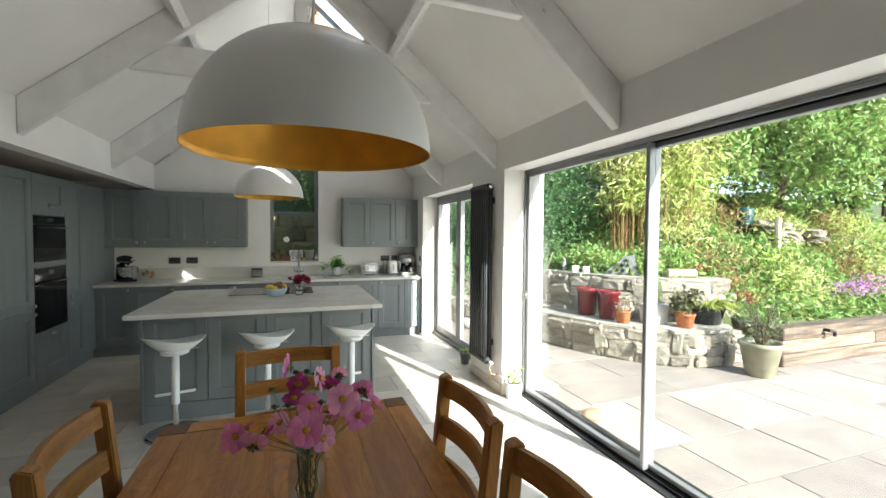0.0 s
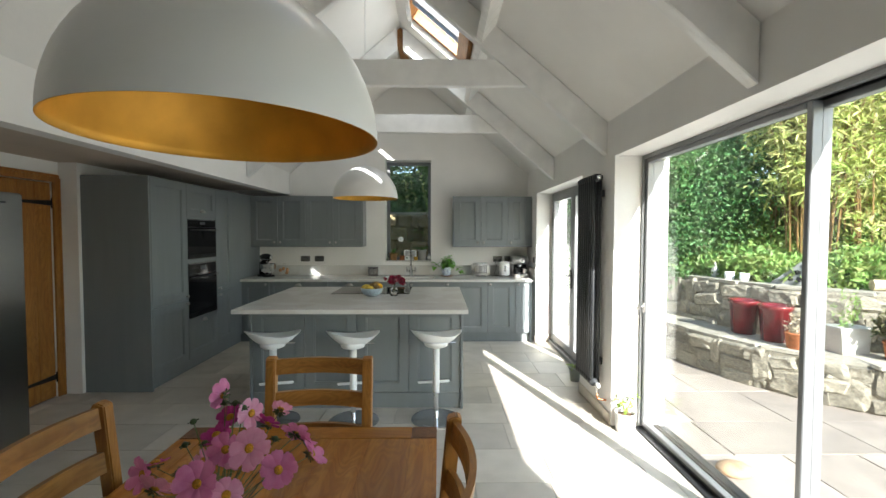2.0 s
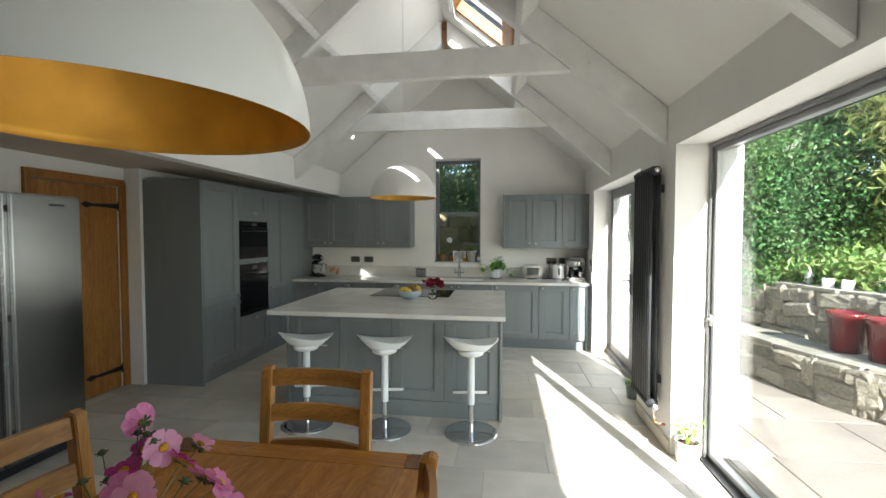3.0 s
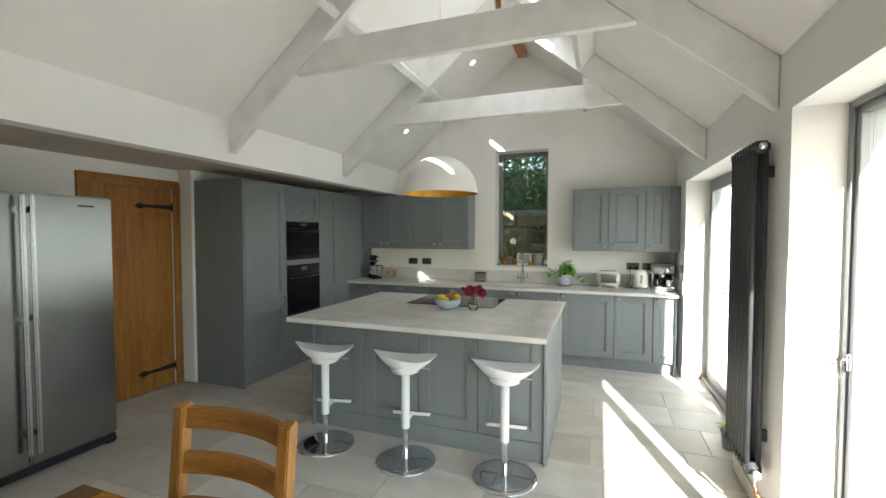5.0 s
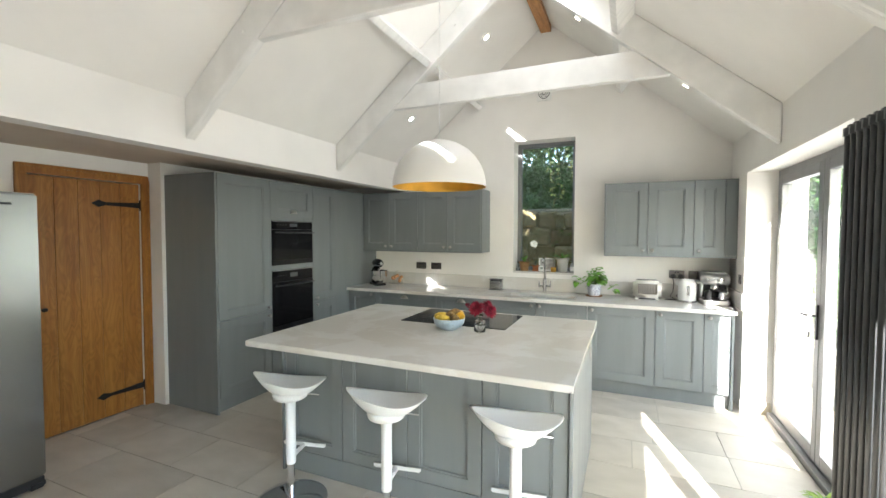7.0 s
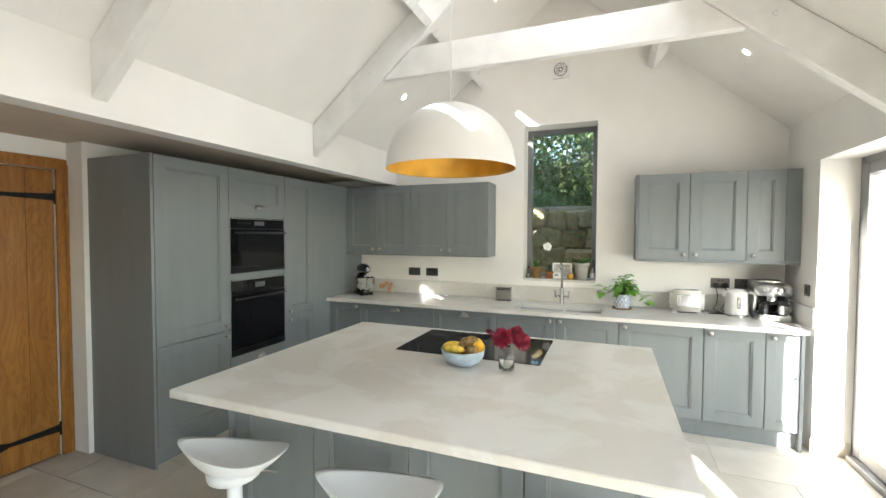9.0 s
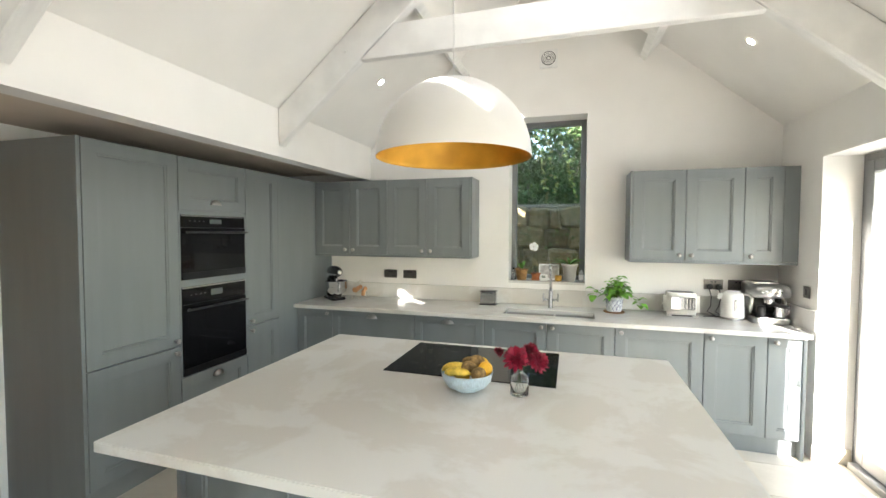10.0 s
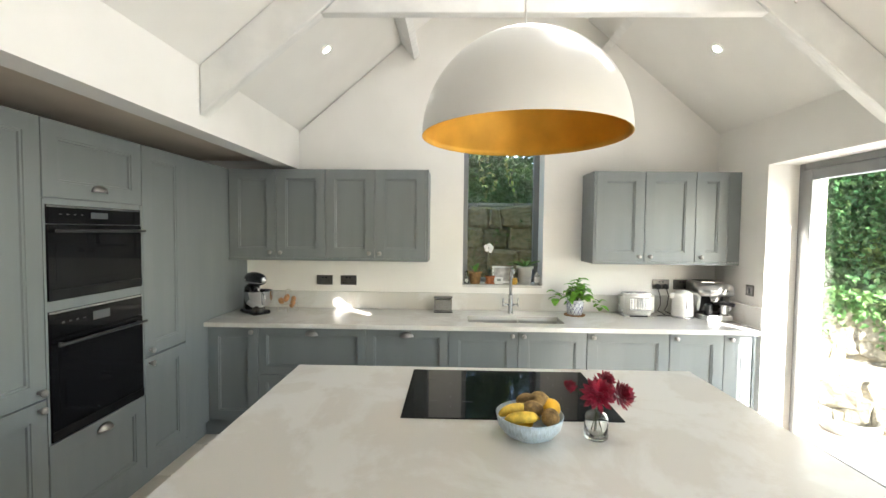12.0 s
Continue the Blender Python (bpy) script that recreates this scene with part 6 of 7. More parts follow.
def clumps(center, radii, n_clump, per, spread, seed, shell=.55):
    """Leaf seats in many small clumps on and inside an uneven ellipsoid."""
    rs = np.random.RandomState(seed)
    d = rs.normal(size=(n_clump, 3))
    d /= np.linalg.norm(d, axis=1)[:, None]
    c = np.array(center) + d * np.array(radii) * rs.uniform(shell, 1.08, n_clump)[:, None]
    return (c[:, None, :] + rs.normal(size=(n_clump, per, 3)) * spread).reshape(-1, 3)


def tree(at, height, radii, seed, material, label, leaf=.11, n=110, per=60, ratio=.55, name="tree", low=.5):
    x, y = at
    z = float(ground_z(x, y))
    t = thing(name, (x, y, z), label, name.replace("_", " "), "garden trees" if name == "tree" else "garden shrubs")
    rs = random.Random(seed)
    c = Vector((x, y, z + height * low + radii[2] * .35))
    tr = part("trunk", tube(B(), [(x, y, z - .1), (x + .05, y + .03, z + height * .25), (x + rs.uniform(-.1, .1), y, z + height * .5), c], [.11, .09, .07, .035], 8), BARK, t)
    for k in range(7):
        a = k * 2.4 + rs.random()
        e = c + Vector((math.cos(a) * radii[0] * .75, math.sin(a) * radii[1] * .75, rs.uniform(-.3, .6) * radii[2]))
        s = Vector((x, y, z + height * rs.uniform(.22, .45)))
        part("limb", tube(B(), [s, s.lerp(e, .5) + Vector((0, 0, .15)), e], [.045, .028, .01], 6), BARK, tr)
    leaf_mesh("crown", [leaves(clumps(c, radii, int(n * 1.5), per, .17, seed, .35), leaf * 1.15, ratio, seed)], material, t)
    return t


tree((7.8, 6.6), 3.6, (1.5, 1.3, 1.6), 11, GREEN, "leafy green garden tree on the bank", .10, 120, 70)
tree((10.2, 6.4), 4.0, (1.9, 1.6, 1.9), 12, GREEN, "broad green garden tree on the bank", .11, 140, 70)
tree((13.0, 6.5), 4.4, (2.3, 2.0, 2.2), 13, GREEN, "tall green garden tree at the back", .13, 140, 70)
tree((5.0, 9.2), 3.4, (1.5, 1.2, 1.7), 14, DARK, "dark green leafy tree on the bank", .07, 220, 75)
tree((6.6, 9.6), 4.4, (1.8, 1.5, 2.2), 15, DARK, "dark green leafy tree on the bank", .11, 140, 70)
tree((9.0, 9.8), 5.2, (2.3, 1.8, 2.6), 16, GREEN, "tall green garden tree at the back", .13, 150, 70)
tree((12.5, 10.0), 5.6, (2.6, 2.2, 2.8), 17, DARK, "tall dark garden tree at the back", .14, 150, 70)
tree((16.5, 7.5), 5.6, (2.8, 2.6, 2.8), 18, GREEN, "tall green garden tree at the back", .15, 140, 70)
tree((3.2, 10.3), 3.4, (1.8, 1.3, 1.8), 19, DARK, "dark leafy tree behind the kitchen", .068, 260, 75)
tree((.6, 10.9), 3.4, (2.6, 1.2, 2.5), 20, GREEN, "leafy tree behind the kitchen", .085, 300, 80)
for k, (x, y, h, r, m) in enumerate(((4.95, 7.2, 1.9, (.75, .7, 1.05), DARK), (4.3, 8.6, 1.6, (.8, .6, 1.0), DARK), (5.4, 7.9, 2.3, (.85, .7, 1.25), DARK))):
    tree((x, y), h, r, 30 + k, m, "dark green leafy shrub behind the stone wall", .052, 150, 75, .6, "shrub", .35)

# bamboo
for k, (bx_, by_, hh, rr) in enumerate(((5.95, 6.25, 2.9, .62), (6.6, 5.9, 3.0, .7), (6.15, 6.9, 2.8, .5), (6.9, 6.9, 3.2, .7))):
    z = float(ground_z(bx_, by_))
    t = thing("bamboo", (bx_, by_, z), "tall yellow-green bamboo clump behind the stone wall", "bamboo", "bamboo clumps")
    rs = np.random.RandomState(50 + k)
    seats = []
    for j in range(26):
        a, r = rs.uniform(0, 6.28), rr * .55 * math.sqrt(rs.rand())
        p0 = np.array([bx_ + r * math.cos(a), by_ + r * math.sin(a), z - .05])
        lean = np.array([math.cos(a), math.sin(a), 0]) * rs.uniform(.15, .75) * rr
        H = hh * rs.uniform(.7, 1.05)
        pts = [p0 + lean * f * f * 1.3 + np.array([0, 0, H * f]) for f in (0, .3, .6, .85, 1)]
        part("cane", tube(B(), [tuple(p) for p in pts], [.011, .010, .008, .006, .003], 5), CANE, t)
        f = rs.uniform(.34 if k != 2 else .6, 1.08, 190)[:, None]
        seats.append(p0 + lean * f * f * 1.3 + np.array([0, 0, H]) * f + rs.normal(size=(190, 3)) * np.array([.2, .2, .12]))
    leaf_mesh("leaves", [leaves(np.concatenate(seats), .165, .2, 60 + k, .35)], LIME, t)

# bank planting
rs = np.random.RandomState(7)
px_, py_ = rs.uniform(4.4, 17, 110000), rs.uniform(3.9, 11, 110000)
g = bank_gap(px_, py_)
keep = (g > .12) & (rs.rand(110000) < np.clip(1.25 - g / 9, .15, 1))
px_, py_ = px_[keep], py_[keep]
lump = .24 + .22 * np.sin(px_ * 2.3 + 1.0) * np.sin(py_ * 2.9) + .10 * np.sin(px_ * 5.1) * np.sin(py_ * 4.3)
pz_ = ground_z(px_, py_) + rs.rand(len(px_)) * np.clip(lump, .08, .7)
tagged(leaf_mesh("ground_cover", [leaves(np.stack([px_, py_, pz_], 1), .10, .5, 71)], GREEN), "dense green ground cover over the bank", "ground cover", kind="stuff")
RUST = foliage("bracken_leaf", (.34, .20, .08), (.30, .26, .12))
pa_, pb_ = rs.uniform(6.2, 14, 22000), rs.uniform(3.95, 8, 22000)
keep = (bank_gap(pa_, pb_) > .15) & (np.sin(pa_ * 1.9 + 2) * np.sin(pb_ * 2.7 + 1) + .25 * rs.normal(size=22000) > .62)
pa_, pb_ = pa_[keep], pb_[keep]
tagged(leaf_mesh("bracken", [leaves(np.stack([pa_, pb_, ground_z(pa_, pb_) + .1 + .5 * rs.rand(len(pa_))], 1), .10, .3, 75)], RUST), "patches of rusty bracken on the bank", "bracken", kind="stuff")
pa_, pb_ = rs.uniform(5.9, 14, 26000), rs.uniform(3.95, 8, 26000)
keep = (bank_gap(pa_, pb_) > .1) & (np.sin(pa_ * 2.6 + .5) * np.sin(pb_ * 3.1) + .25 * rs.normal(size=26000) > .35)
pa_, pb_ = pa_[keep], pb_[keep]
tagged(leaf_mesh("tall_weeds", [leaves(np.stack([pa_, pb_, ground_z(pa_, pb_) + .1 + .55 * rs.rand(len(pa_))], 1), .12, .22, 76, -.5)], LIME), "yellow-green tall weeds on the bank", "weeds", kind="stuff")
px_, py_ = rs.uniform(-3, 5.2, 16000), rs.uniform(6.6, 10.5, 16000)
g = bank_gap(px_, py_)
keep = g > .15
px_, py_ = px_[keep], py_[keep]
pz_ = ground_z(px_, py_) + rs.rand(len(px_)) * .25
tagged(leaf_mesh("ivy", [leaves(np.stack([px_, py_, pz_], 1), .07, .7, 72)], DARK), "dark ivy trailing over the bank behind the house", "ivy", kind="stuff")
# ivy hanging down the wall face near the house
n = 9000
s = rs.rand(n) * 3.6
hx = np.interp(s, [0, 1.2, 2.4, 3.6], [1.0, 3.0, 3.9, 4.35]) + rs.normal(size=n) * .05
hy = np.interp(s, [0, 1.2, 2.4, 3.6], [8.6, 8.22, 7.46, 6.62]) + rs.normal(size=n) * .05 - .10
hz = .95 - np.abs(rs.normal(size=n)) * (.28 + .16 * np.sin(s * 5)) + .12
tagged(leaf_mesh("hanging_ivy", [leaves(np.stack([hx, hy, np.clip(hz, .15, 2)], 1), .065, .75, 73, .3)], DARK), "ivy hanging down the stone retaining wall", "ivy", kind="stuff")
n = 44000
cc = rs.uniform([-1.6, 0, 1.62], [2.2, 1, 4.7], (560, 3))
cc[:, 2] -= .45 * np.clip(cc[:, 0] - .1, 0, 1.2) * rs.rand(560)
pick = cc[rs.randint(0, 560, n)] + rs.normal(size=(n, 3)) * np.array([.13, .0, .11])
ix, iz = pick[:, 0], pick[:, 2]
iy = 8.50 + .42 * np.clip(iz - 1.6, 0, 3) + rs.normal(size=n) * .10
tagged(leaf_mesh("climbing_shrub", [leaves(np.stack([ix, iy, iz], 1), .062, .65, 74, .2)], SHADE), "leafy climber over the bank outside the kitchen window", "climber", kind="stuff")
bm = B()
for k in range(46):
    x, z = rs.uniform(-1.2, 1.6), rs.uniform(2.2, 3.7)
    y = 8.36 + .42 * max(z - 1.6, 0)
    a, L = rs.normal() * .5, rs.uniform(.5, 1.3)
    tube(bm, [(x, y, z), (x + .3 * L * math.sin(a), y - .10, z - .35 * L), (x + .55 * L * math.sin(a) + rs.normal() * .1, y - .12 - .02 * k % .1, z - .9 * L)], [.007, .005, .0025], 5)
tagged(mesh_object("bare_twigs", bm, TWIG), "tangle of bare brown twigs hanging over the bank", "twigs", kind="stuff")
leaf_sets = []
for k in range(5):
    x, z = (.02, .16, .34, .42, .1)[k], (3.1, 2.95, 3.0, 2.7, 2.6)[k]
    for j in range(9):
        leaf_sets.append(leaves(np.array([[x + .02 * j, 8.35 + .3 * max(z - .1 * j - 1.9, 0), z - .10 * j]] * 3), .07, .5, 300 + 10 * k + j))
tagged(leaf_mesh("trailing_vine", leaf_sets, LIME), "yellow-green vine leaves trailing outside the kitchen window", "vine", kind="stuff")

# sedum, aster and grassy drifts
SEDUM = mat("sedum_red", (.36, .07, .06), .8, vary=.3, scale=30)
ASTER = mat("aster_mauve", (.52, .24, .50), .7, vary=.25, scale=30)


def drift(name, label, x, y, r, h, n, size, material, seed, lift=0.0, ratio=.8):
    z = float(ground_z(x, y)) + lift
    rs = np.random.RandomState(seed)
    p = np.stack([x + rs.normal(size=n) * r, y + rs.normal(size=n) * r * .7, z + h * (.55 + .45 * rs.rand(n))], 1)
    st = np.stack([x + rs.normal(size=n // 2) * r, y + rs.normal(size=n // 2) * r * .7, z + h * rs.rand(n // 2) * .7], 1)
    t = thing(name, (x, y, z), label, "flowers", "flower drifts")
    leaf_mesh("blooms", [leaves(p, size, ratio, seed)], material, t)
    leaf_mesh("leaves", [leaves(st, .07, .4, seed + 1)], GREEN, t)


for k, (x, y) in enumerate(((5.95, 4.85), (6.3, 4.6), (6.25, 4.25))):
    drift("sedum", "dusky red sedum flowers above the stone wall", x, y, .10, .38, 150, .03, SEDUM, 90 + 2 * k, .0)
for k, (x, y) in enumerate(((8.6, 4.35), (9.1, 4.4), (9.6, 4.5))):
    drift("aster", "mauve aster flowers on the bank", x, y, .2, .45, 320, .03, ASTER, 110 + 2 * k)

# pots
RED_GLAZE = mat("red_glaze", (.135, .014, .016), .18, vary=.15, scale=6, coat=.5)
KHAKI = mat("khaki_glaze", (.30, .29, .20), .4, vary=.12, scale=8, bump=.1, bump_scale=30)
BLUE_BLACK = mat("dark_glaze", (.018, .022, .026), .2, vary=.1)
TROUGH = mat("grey_trough", (.46, .45, .41), .7, vary=.08)
LEDGE = .405


def planter(name, label, x, y, z, r, h, m, r_base=.72):
    t = thing(name, (x, y, z), label, "plant pot", "garden pots")
    part("pot", lathe(B(), [(0, 0), (r * r_base, 0), (r * r_base + .01, .006), (r * .97, h * .86), (r * 1.04, h * .88), (r * 1.06, h * .97), (r * 1.02, h), (r * .93, h), (r * .9, h * .9), (0, h * .88)], pose(x, y, z), 32), m, t, "", True)
    part("soil", lathe(B(), [(0, h * .895), (r * .9, h * .893)], pose(x, y, z), 24), SOIL, t)
    return t


t = planter("olive_pot", "large khaki glazed pot with an olive shrub on the patio", 5.42, 3.52, PATIO_Z, .215, .40, KHAKI, .62)
rs2 = random.Random(3)
seats = []
for k in range(16):
    a = k * 2.4
    e = Vector((5.42 + .30 * math.cos(a) * rs2.uniform(.4, 1), 3.52 + .26 * math.sin(a) * rs2.uniform(.4, 1), .35 + rs2.uniform(.22, .55)))
    s0 = Vector((5.42 + .03 * math.cos(a), 3.52 + .03 * math.sin(a), .30))
    part("branch", tube(B(), [s0, s0.lerp(e, .5) + Vector((0, 0, .06)), e], [.008, .005, .002], 5), BARK, t)
    seats += [tuple(s0.lerp(e, f) + Vector([rs2.gauss(0, .035) for _ in range(3)])) for f in [rs2.uniform(.3, 1.05) for _ in range(42)]]
leaf_mesh("leaves", [leaves(np.array(seats), .05, .28, 130)], OLIVE, t)
for k, (x, y) in enumerate(((4.40, 5.36), (4.47, 4.98))):
    planter("red_pot", "tall glossy red glazed pot on the stone ledge", x, y, LEDGE, .155, .40, RED_GLAZE, .74)
t = planter("terracotta_pot", "small terracotta pot with a pale succulent on the ledge", 4.44, 4.66, LEDGE, .095, .17, TERRA)
leaf_mesh("leaves", [leaves(clumps((4.44, 4.66, LEDGE + .26), (.1, .1, .1), 30, 10, .012, 131), .035, .7, 131)], foliage("pale_succulent", (.42, .33, .26), (.30, .30, .18), .1), t)
t = thing("trough_planter", (4.82, 4.52, LEDGE), "pale grey square trough planter on the ledge", "plant pot", "garden pots")
bm = prism(B(), [(4.70, LEDGE), (4.96, LEDGE), (4.985, LEDGE + .26), (4.675, LEDGE + .26)], 'y', 4.42, 4.62)
part("trough", bm, TROUGH, t)
part("rim", box(B(), 4.66, 5.0, 4.405, 4.635, LEDGE + .235, LEDGE + .265, .005), TROUGH, t)
leaf_mesh("leaves", [leaves(clumps((4.82, 4.52, LEDGE + .4), (.12, .1, .2), 22, 10, .02, 132), .05, .25, 132)], GREEN, t)
t = planter("terracotta_pot", "terracotta pot with a dark green aeonium on the ledge", 5.02, 4.20, LEDGE, .115, .18, TERRA)
leaf_mesh("leaves", [leaves(clumps((5.02, 4.20, LEDGE + .33), (.17, .15, .15), 36, 14, .02, 133), .06, .6, 133)], foliage("aeonium_leaf", (.10, .16, .04), (.10, .03, .05), .1), t)
t = planter("dark_pot", "dark glazed bowl of strappy yellow-green leaves on the ledge", 5.52, 4.30, LEDGE, .22, .24, BLUE_BLACK, .7)
seats = []
bm = B()
for k in range(150):
    a = k * 2.4
    leaf_blade(bm, (5.52 + .1 * math.cos(a), 4.30 + .1 * math.sin(a), LEDGE + .2), (math.cos(a), math.sin(a), .5 + 1.0 * rs2.random()), rs2.uniform(.28, .48), .3, .55, .06)
part("leaves", bm, foliage("strappy_leaf", (.26, .34, .05), (.36, .36, .08)), t)
UPPER = .985
for k, (x, y) in enumerate(((4.60, 5.92), (4.68, 5.75))):
    whole("white_cup", lathe(B(), [(0, 0), (.05, 0), (.055, .01), (.055, .10), (.05, .10), (.05, .02), (0, .015)], pose(x, y, UPPER), 24), WHITE_LACQUER, "small white ceramic cup on the garden wall", "cup", "white cups", smooth=True)
whole("glass_lantern", lathe(B(), [(0, 0), (.04, 0), (.045, .02), (.045, .10), (.02, .16), (.012, .2), (0, .205)], pose(4.62, 6.25, UPPER), 20), GLAZE, "grey pointed lantern on the garden wall", "lantern", smooth=True)
t = thing("vent_block", (4.98, 5.3, UPPER), "grey perforated concrete block leaning on the wall", "concrete block")
bm = prism(B(), [(-.26, 0), (.24, 0), (.16, .30), (.05, .29)], 'y', -.05, .05)
m_ = pose(4.98, 5.3, UPPER, 0, 0, -48)
bmesh.ops.transform(bm, matrix=m_, verts=bm.verts)
part("block", bm, mat("concrete_grey", (.22, .23, .23), .85, vary=.12, scale=20, bump=.3, bump_scale=60), t)
for dx, dz in ((-.06, .07), (.02, .07), (.10, .07), (.0, .15), (.08, .15), (.06, .225)):
    part("hole", lathe(B(), [(0, 0), (.028, 0), (.028, .002)], m_ @ aim((dx, -.051, dz), (0, -1, 0)), 16), BLACK_METAL, t)
t = thing("cut_log", (5.55, 4.72, UPPER), "pale cut log lying on the garden wall", "log")
part("log", tube(B(), [(5.35, 4.80, UPPER + .06), (5.72, 4.66, UPPER + .06)], .06, 14), mat("cut_wood", (.55, .45, .30), .8, vary=.15, scale=15), t)
# far garden things
t = thing("water_butt", (8.6, 6.0, float(ground_z(8.6, 6.0))), "dark teal plastic water butt among the plants", "water butt")
zb = float(ground_z(8.6, 6.0)) - .12
part("barrel", lathe(B(), [(0, 0), (.13, 0), (.14, .3), (.145, .72), (.13, .76), (.06, .79), (0, .8)], pose(8.6, 6.0, zb - .05), 24), mat("teal_plastic", (.015, .07, .075), .4), t, "", True)
zb = float(ground_z(8.3, 5.2))
whole("timber_post", tube(B(), [(8.3, 5.2, zb - .1), (8.31, 5.21, zb + .75)], .05, 8), mat("weathered_post", (.42, .37, .29), .85, vary=.15, scale=20, bump=.4), "short weathered timber post on the bank", "post")
STONE = mat("limestone_rubble", (.36, .32, .25), .9, scale=11, alt=(.17, .155, .12), bump=1.0, bump_scale=30, per_object=.25)
COPING = mat("stone_coping", (.40, .37, .31), .85, scale=5, alt=(.27, .25, .20), bump=.5, bump_scale=20, per_object=.2)


def rock(seed):
    """A rough, rounded block in a unit cube."""
    r = np.random.RandomState(seed)
    bm = bmesh.new()
    bmesh.ops.create_cube(bm, size=1.0)
    for v in bm.verts:
        v.co += Vector(r.normal(size=3)) * .055
    bmesh.ops.bevel(bm, geom=bm.edges[:], offset=.12, segments=1, affect='EDGES')
    bmesh.ops.subdivide_edges(bm, edges=[e for e in bm.edges if e.calc_length() > .5], cuts=2, use_grid_fill=True)
    for v in bm.verts:
        v.co += Vector(r.normal(size=3)) * .024
    me = bpy.data.meshes.new("stone")
    bm.to_mesh(me)
    bm.free()
    me.materials.append(STONE)
    return me


ROCKS = [rock(k) for k in range(9)]
# Mossy stone, browned in its colour to offset the bluish shade behind the house.
MOSS_STONE = mat("shaded_mossy_stone", (.36, .265, .16), .9, scale=7, alt=(.15, .135, .06), bump=.9, bump_scale=18, per_object=.3)
MOSSY = [rock(k + 20) for k in range(7)]
for me in MOSSY:
    me.materials[0] = MOSS_STONE
zb = float(ground_z(8.9, 5.5))
rk = tagged(new("rockery", bpy.data.meshes.new("rockery")), "pile of pale flat stones on the bank", "rocks")
ORIGIN[rk] = Vector((0, 0, 0))
for k in range(9):
    ob = new("stone", ROCKS[k % 9])
    ob.parent = rk
    ob.matrix_basis = pose(8.75 + .26 * (k % 4), 5.4 + .1 * (k % 3), zb + .16 + .13 * (k // 4), 4 * (k % 3), -9 + 3 * (k % 4), 17 * k) @ Matrix.Diagonal((.6, .4, .14, 1))


def along(line, step):
    """Places and headings at even steps along a line."""
    out, left = [], step / 2
    for (x0, y0), (x1, y1) in zip(line, line[1:]):
        L = math.hypot(x1 - x0, y1 - y0)
        d = left
        while d < L:
            out.append((x0 + (x1 - x0) * d / L, y0 + (y1 - y0) * d / L, math.degrees(math.atan2(y1 - y0, x1 - x0))))
            d += step
        left = d - L
    return out


def rubble(name, label, line, z0, z1, depth, seed, courses, stones=None):
    """A dry stone wall: a core behind courses of separate stones."""
    r = random.Random(seed)
    core = B()
    for (x0, y0), (x1, y1) in zip(line, line[1:]):
        a = math.atan2(y1 - y0, x1 - x0)
        nx_, ny_ = -math.sin(a) * .5, math.cos(a) * .5
        k0, k1 = -.22, 1.0
        prism(core, [(x0 - nx_ * depth * 0 + nx_ * depth * k0, y0 + ny_ * depth * k0), (x1 + nx_ * depth * k0, y1 + ny_ * depth * k0), (x1 + nx_ * depth * 2, y1 + ny_ * depth * 2), (x0 + nx_ * depth * 2, y0 + ny_ * depth * 2)], 'z', z0, z1 - .04)
    w = whole(name, core, mat("wall_core", (.27, .24, .185), .95, vary=.2, scale=10, bump=.6, bump_scale=40), label, "garden wall", kind="structure")
    h = (z1 - .05 - z0) / courses
    for c in range(courses):
        spots = along(line, .06)
        k = r.randrange(2)
        while k < len(spots):
            n = r.randrange(2, 7)
            x, y, a = spots[min(k + n // 2, len(spots) - 1)]
            ob = new("stone", r.choice(stones or ROCKS))
            ob.parent = w
            tall = 1.0 if r.random() < .62 or c == courses - 1 else 1.9
            ob.matrix_basis = pose(x + r.uniform(-.015, .015), y + r.uniform(-.015, .015), z0 + (c + .5 * tall) * h + r.uniform(-.02, .02), r.uniform(-6, 6), r.uniform(-8, 8), a + r.uniform(-5, 5) + 180 * r.randrange(2)) @ Matrix.Diagonal((.06 * n * 1.06, r.uniform(.15, .22), h * tall * r.uniform(.95, 1.1), 1))
            k += n
    step = .42
    for x, y, a in along(line, step):
        ob = new("coping_stone", COPE)
        ob.parent = w
        rad = radians(a)
        ob.matrix_basis = pose(x - math.sin(rad) * depth * .42, y + math.cos(rad) * depth * .42, z1 - .018, r.uniform(-1, 1), r.uniform(-1, 1), a + r.uniform(-3, 3)) @ Matrix.Diagonal((step * .99, depth * 1.06, .036, 1))
    return w


bm = bmesh.new()
bmesh.ops.create_cube(bm, size=1.0)
bmesh.ops.bevel(bm, geom=bm.edges[:], offset=.03, segments=1, affect='EDGES')
COPE = bpy.data.meshes.new("coping_stone")
bm.to_mesh(COPE)
bm.free()
COPE.materials.append(COPING)
# lower ledge runs along the patio, the upper wall holds the bank
LOW_LINE = [(5.72, 4.02), (5.3, 3.98), (4.86, 4.06), (4.5, 4.38), (4.18, 4.85), (3.98, 5.45), (3.85, 6.1), (3.62, 6.8), (3.1, 7.5), (2.2, 8.0)]
UP_LINE = [(5.98, 4.42), (5.62, 4.50), (5.1, 4.78), (4.76, 5.2), (4.52, 5.85), (4.36, 6.55), (3.92, 7.42), (3.0, 8.18), (1.9, 8.50)]
LOW_LINE, UP_LINE = LOW_LINE[::-1], UP_LINE[::-1]
rubble("garden_wall_low", "low rubble stone ledge along the patio", LOW_LINE[1:], PATIO_Z, LEDGE, .5, 1, 3)
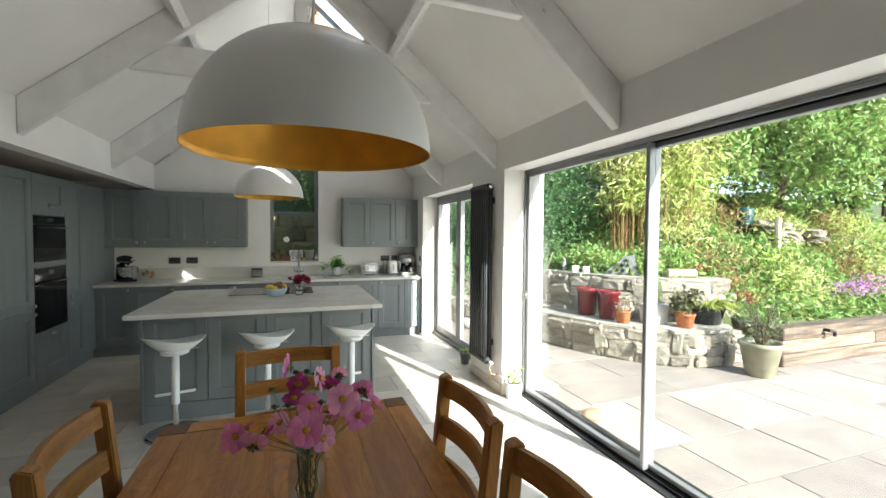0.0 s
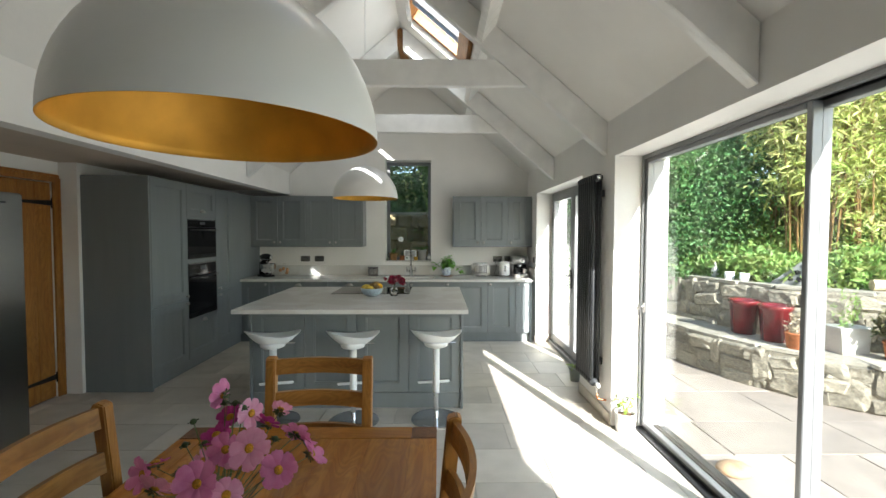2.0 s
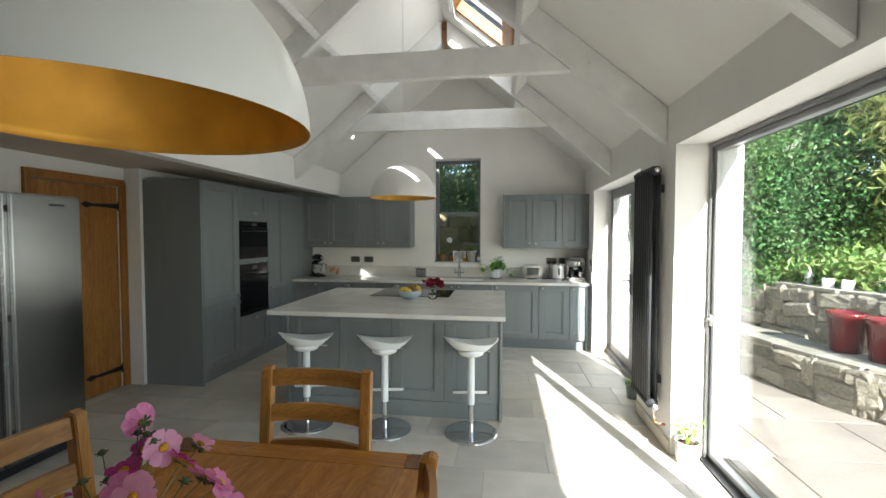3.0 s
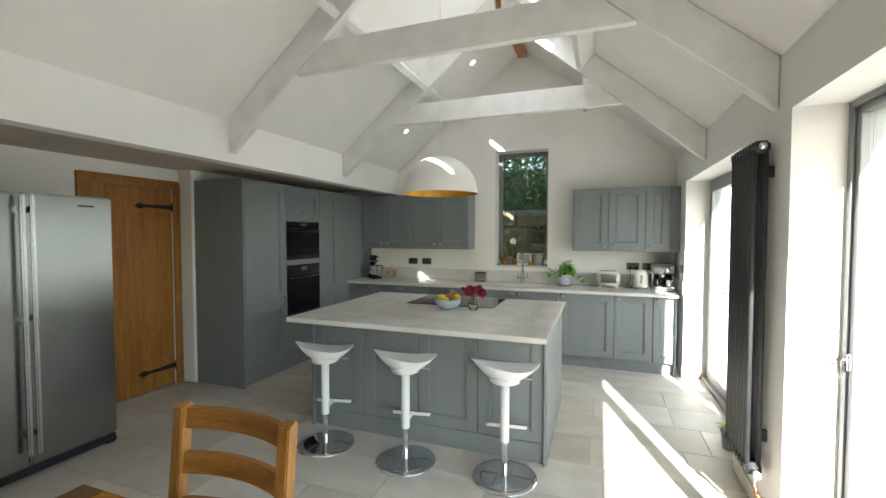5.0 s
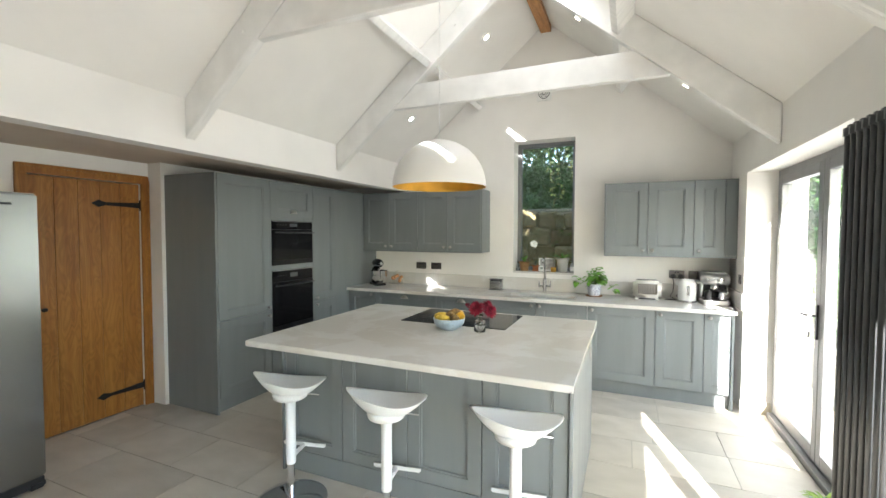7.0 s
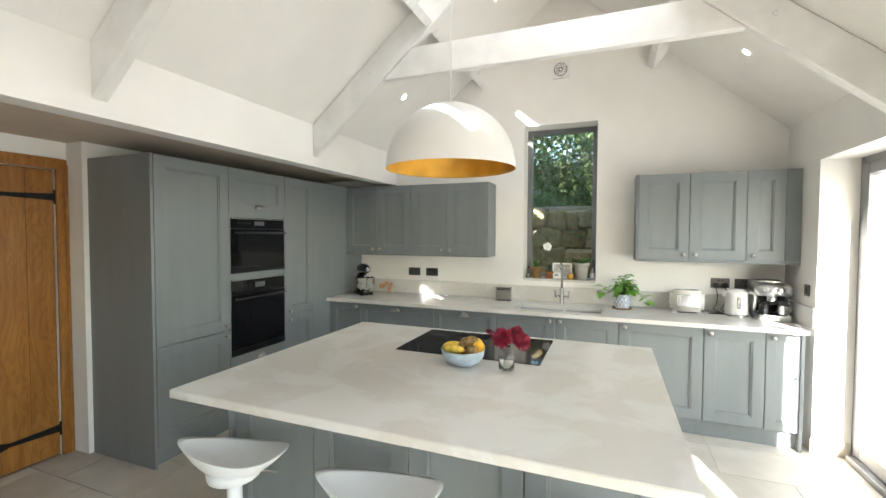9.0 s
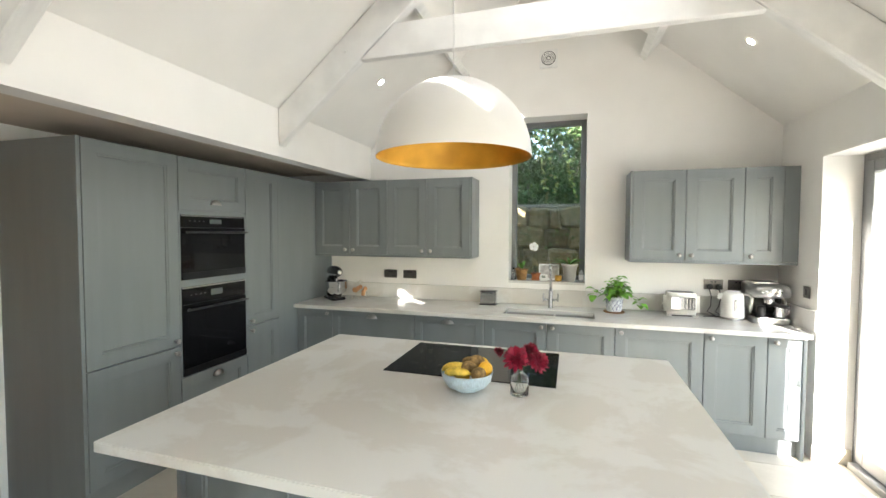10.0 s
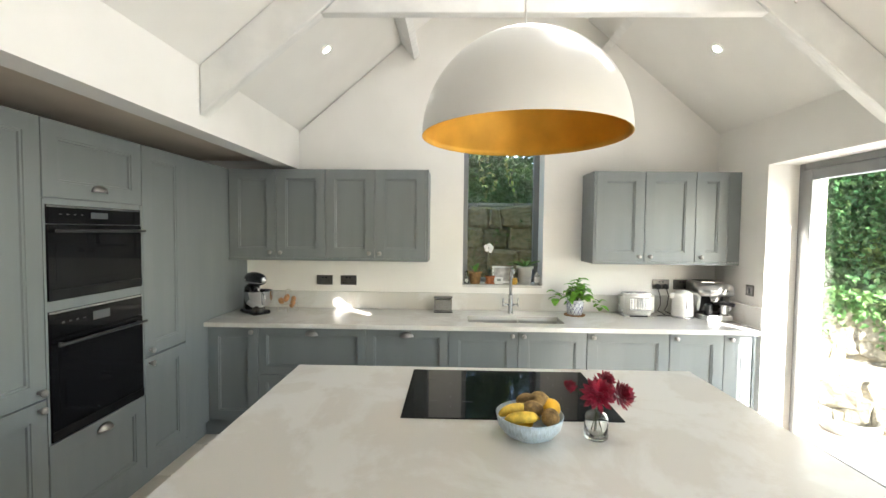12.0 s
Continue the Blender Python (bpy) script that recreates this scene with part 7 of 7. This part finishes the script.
rubble("garden_wall_high", "rubble stone retaining wall with flat coping", UP_LINE, PATIO_Z, UPPER, .35, 2, 6)
rubble("house_bank_wall", "tall rubble stone wall holding the bank behind the kitchen", [(-2.0, 8.42), (1.9, 8.38)], PATIO_Z, 1.98, .3, 3, 8, MOSSY)
# ledge infill between the two walls
bm = B()
prism(bm, [(x, y + .06) for x, y in LOW_LINE[1:]] + [(x + .02, y - .02) for x, y in UP_LINE[1:][::-1]], 'z', PATIO_Z, LEDGE - .03)
whole("ledge_bed", bm, COPING, "flat stone ledge between the two garden walls", "ledge", kind="structure")
# sleepers
SLEEPER = wood("sleeper_timber", (.27, .205, .145), (.085, .06, .045), 0, .85, 4, tone=.4)
sl = thing("sleeper_bed", (7.4, 3.75, PATIO_Z), "raised bed edge of stacked weathered timber sleepers", "sleeper wall")
for c in range(3):
    x = 5.98 + .0 * c
    k = 0
    for L in (2.4, 2.4, 2.4, 2.4):
        if k == 0:
            L -= .5 * (c % 2)
        bm = box(B(), x + .004, x + L - .004, 3.62 + .008 * (c % 2), 3.84, PATIO_Z + .165 * c + .002, PATIO_Z + .165 * (c + 1) - .002, .012, 1)
        part("sleeper", bm, SLEEPER, sl)
        x += L
        k += 1
for c in range(3):
    part("end_sleeper", box(B(), 5.98, 6.2, 3.85, 4.6, PATIO_Z + .165 * c + .002, PATIO_Z + .165 * (c + 1) - .002, .012, 1), SLEEPER, sl)
t = thing("garden_tap", (6.75, 3.6, PATIO_Z + .42), "black outdoor tap fixed to the sleepers", "tap")
part("body", tube(B(), [(6.75, 3.63, PATIO_Z + .43), (6.75, 3.55, PATIO_Z + .43), (6.80, 3.53, PATIO_Z + .42), (6.81, 3.53, PATIO_Z + .36)], .022, 8), BLACK_METAL, t)
whole("door_stone", ball(B(), (2.78, 3.18, PATIO_Z + .03), .10, (1.2, 1, .45), 16, 8), mat("sandstone_pebble", (.42, .28, .17), .8, vary=.15, scale=12), "rounded tan stone on the patio by the door", "stone", smooth=True)
whole("garden_tub", lathe(B(), [(0, 0), (.18, 0), (.2, .02), (.21, .12), (.19, .12), (.18, .03), (0, .025)], pose(3.25, 6.95, PATIO_Z), 28), GLAZE, "shallow grey tub on the patio", "tub", smooth=True)

# ---- tiles and slabs, piece by piece ----
def slab_mesh(name, material, bevel=.012):
    bm = bmesh.new()
    bmesh.ops.create_cube(bm, size=1.0)
    bmesh.ops.bevel(bm, geom=[e for e in bm.edges if all(v.co.z > 0 for v in e.verts)], offset=bevel, segments=1, affect='EDGES')
    me = bpy.data.meshes.new(name)
    bm.to_mesh(me)
    bm.free()
    me.materials.append(material)
    return me


TILE = slab_mesh("tile", LIMESTONE, .004)
r = random.Random(21)
y, row = 3.0 - .424 * 18, 0
while y < BIF_Y1 + .6:
    h = .424
    x = LEFT - .1 - r.uniform(0, .7)
    while x < RIGHT_OUT - .25:
        w = r.choice((.636, .636, .636, .48, .80))
        x0, x1, y0, y1 = max(x, LEFT), min(x + w, 2.36), max(y, FRONT), min(y + h, BACK)
        if x1 - x0 > .05 and y1 - y0 > .05:
            ob = new("tile", TILE)
            ob.parent = floor_bed
            ob.matrix_basis = pose((x0 + x1) / 2, (y0 + y1) / 2, -.0065 + r.uniform(-.0003, .0003)) @ Matrix.Diagonal((x1 - x0 - .005, y1 - y0 - .005, .013, 1))
        x += w
    y += h
    row += 1

FLAG = mat("sandstone_flag", (.345, .295, .25), .8, scale=2.2, alt=(.27, .23, .20), bump=.3, bump_scale=18, per_object=.16)
JOINT = mat("sand_joint", (.10, .085, .065), .95, vary=.2, scale=30)
patio = whole("pavement", box(B(), RIGHT_OUT + .001, 14, -9, 8.4, PATIO_Z - .10, PATIO_Z - .012), JOINT, "patio of large pale sandstone flags", "patio", kind="structure")
SLAB = slab_mesh("paving_slab", FLAG, .008)
r = random.Random(4)
y, row = -6.0, 0
count = 0
while y < 8.2:
    h = (.56, .85, .56, .70)[row % 4]
    x = RIGHT_OUT + .01 - r.uniform(0, .5)
    while x < 12.0:
        w = r.choice((.56, .85, .85, 1.15))
        x0, x1 = max(x, RIGHT_OUT + .004), min(x + w, 12.2)
        cxm, cym = (x0 + x1) / 2, y + h / 2
        if x1 - x0 > .06 and float(bank_gap(np.array([cxm]), np.array([cym]))[0]) < .6 and count < 298:
            ob = new("paving_slab", SLAB)
            ob.parent = patio
            ob.matrix_basis = pose(cxm, cym, PATIO_Z - .01 + r.uniform(-.002, .002), r.uniform(-.15, .15), r.uniform(-.15, .15), 0) @ Matrix.Diagonal((x1 - x0 - .012, h - .012, .022, 1))
            count += 1
        x += w
    y += h
    row += 1
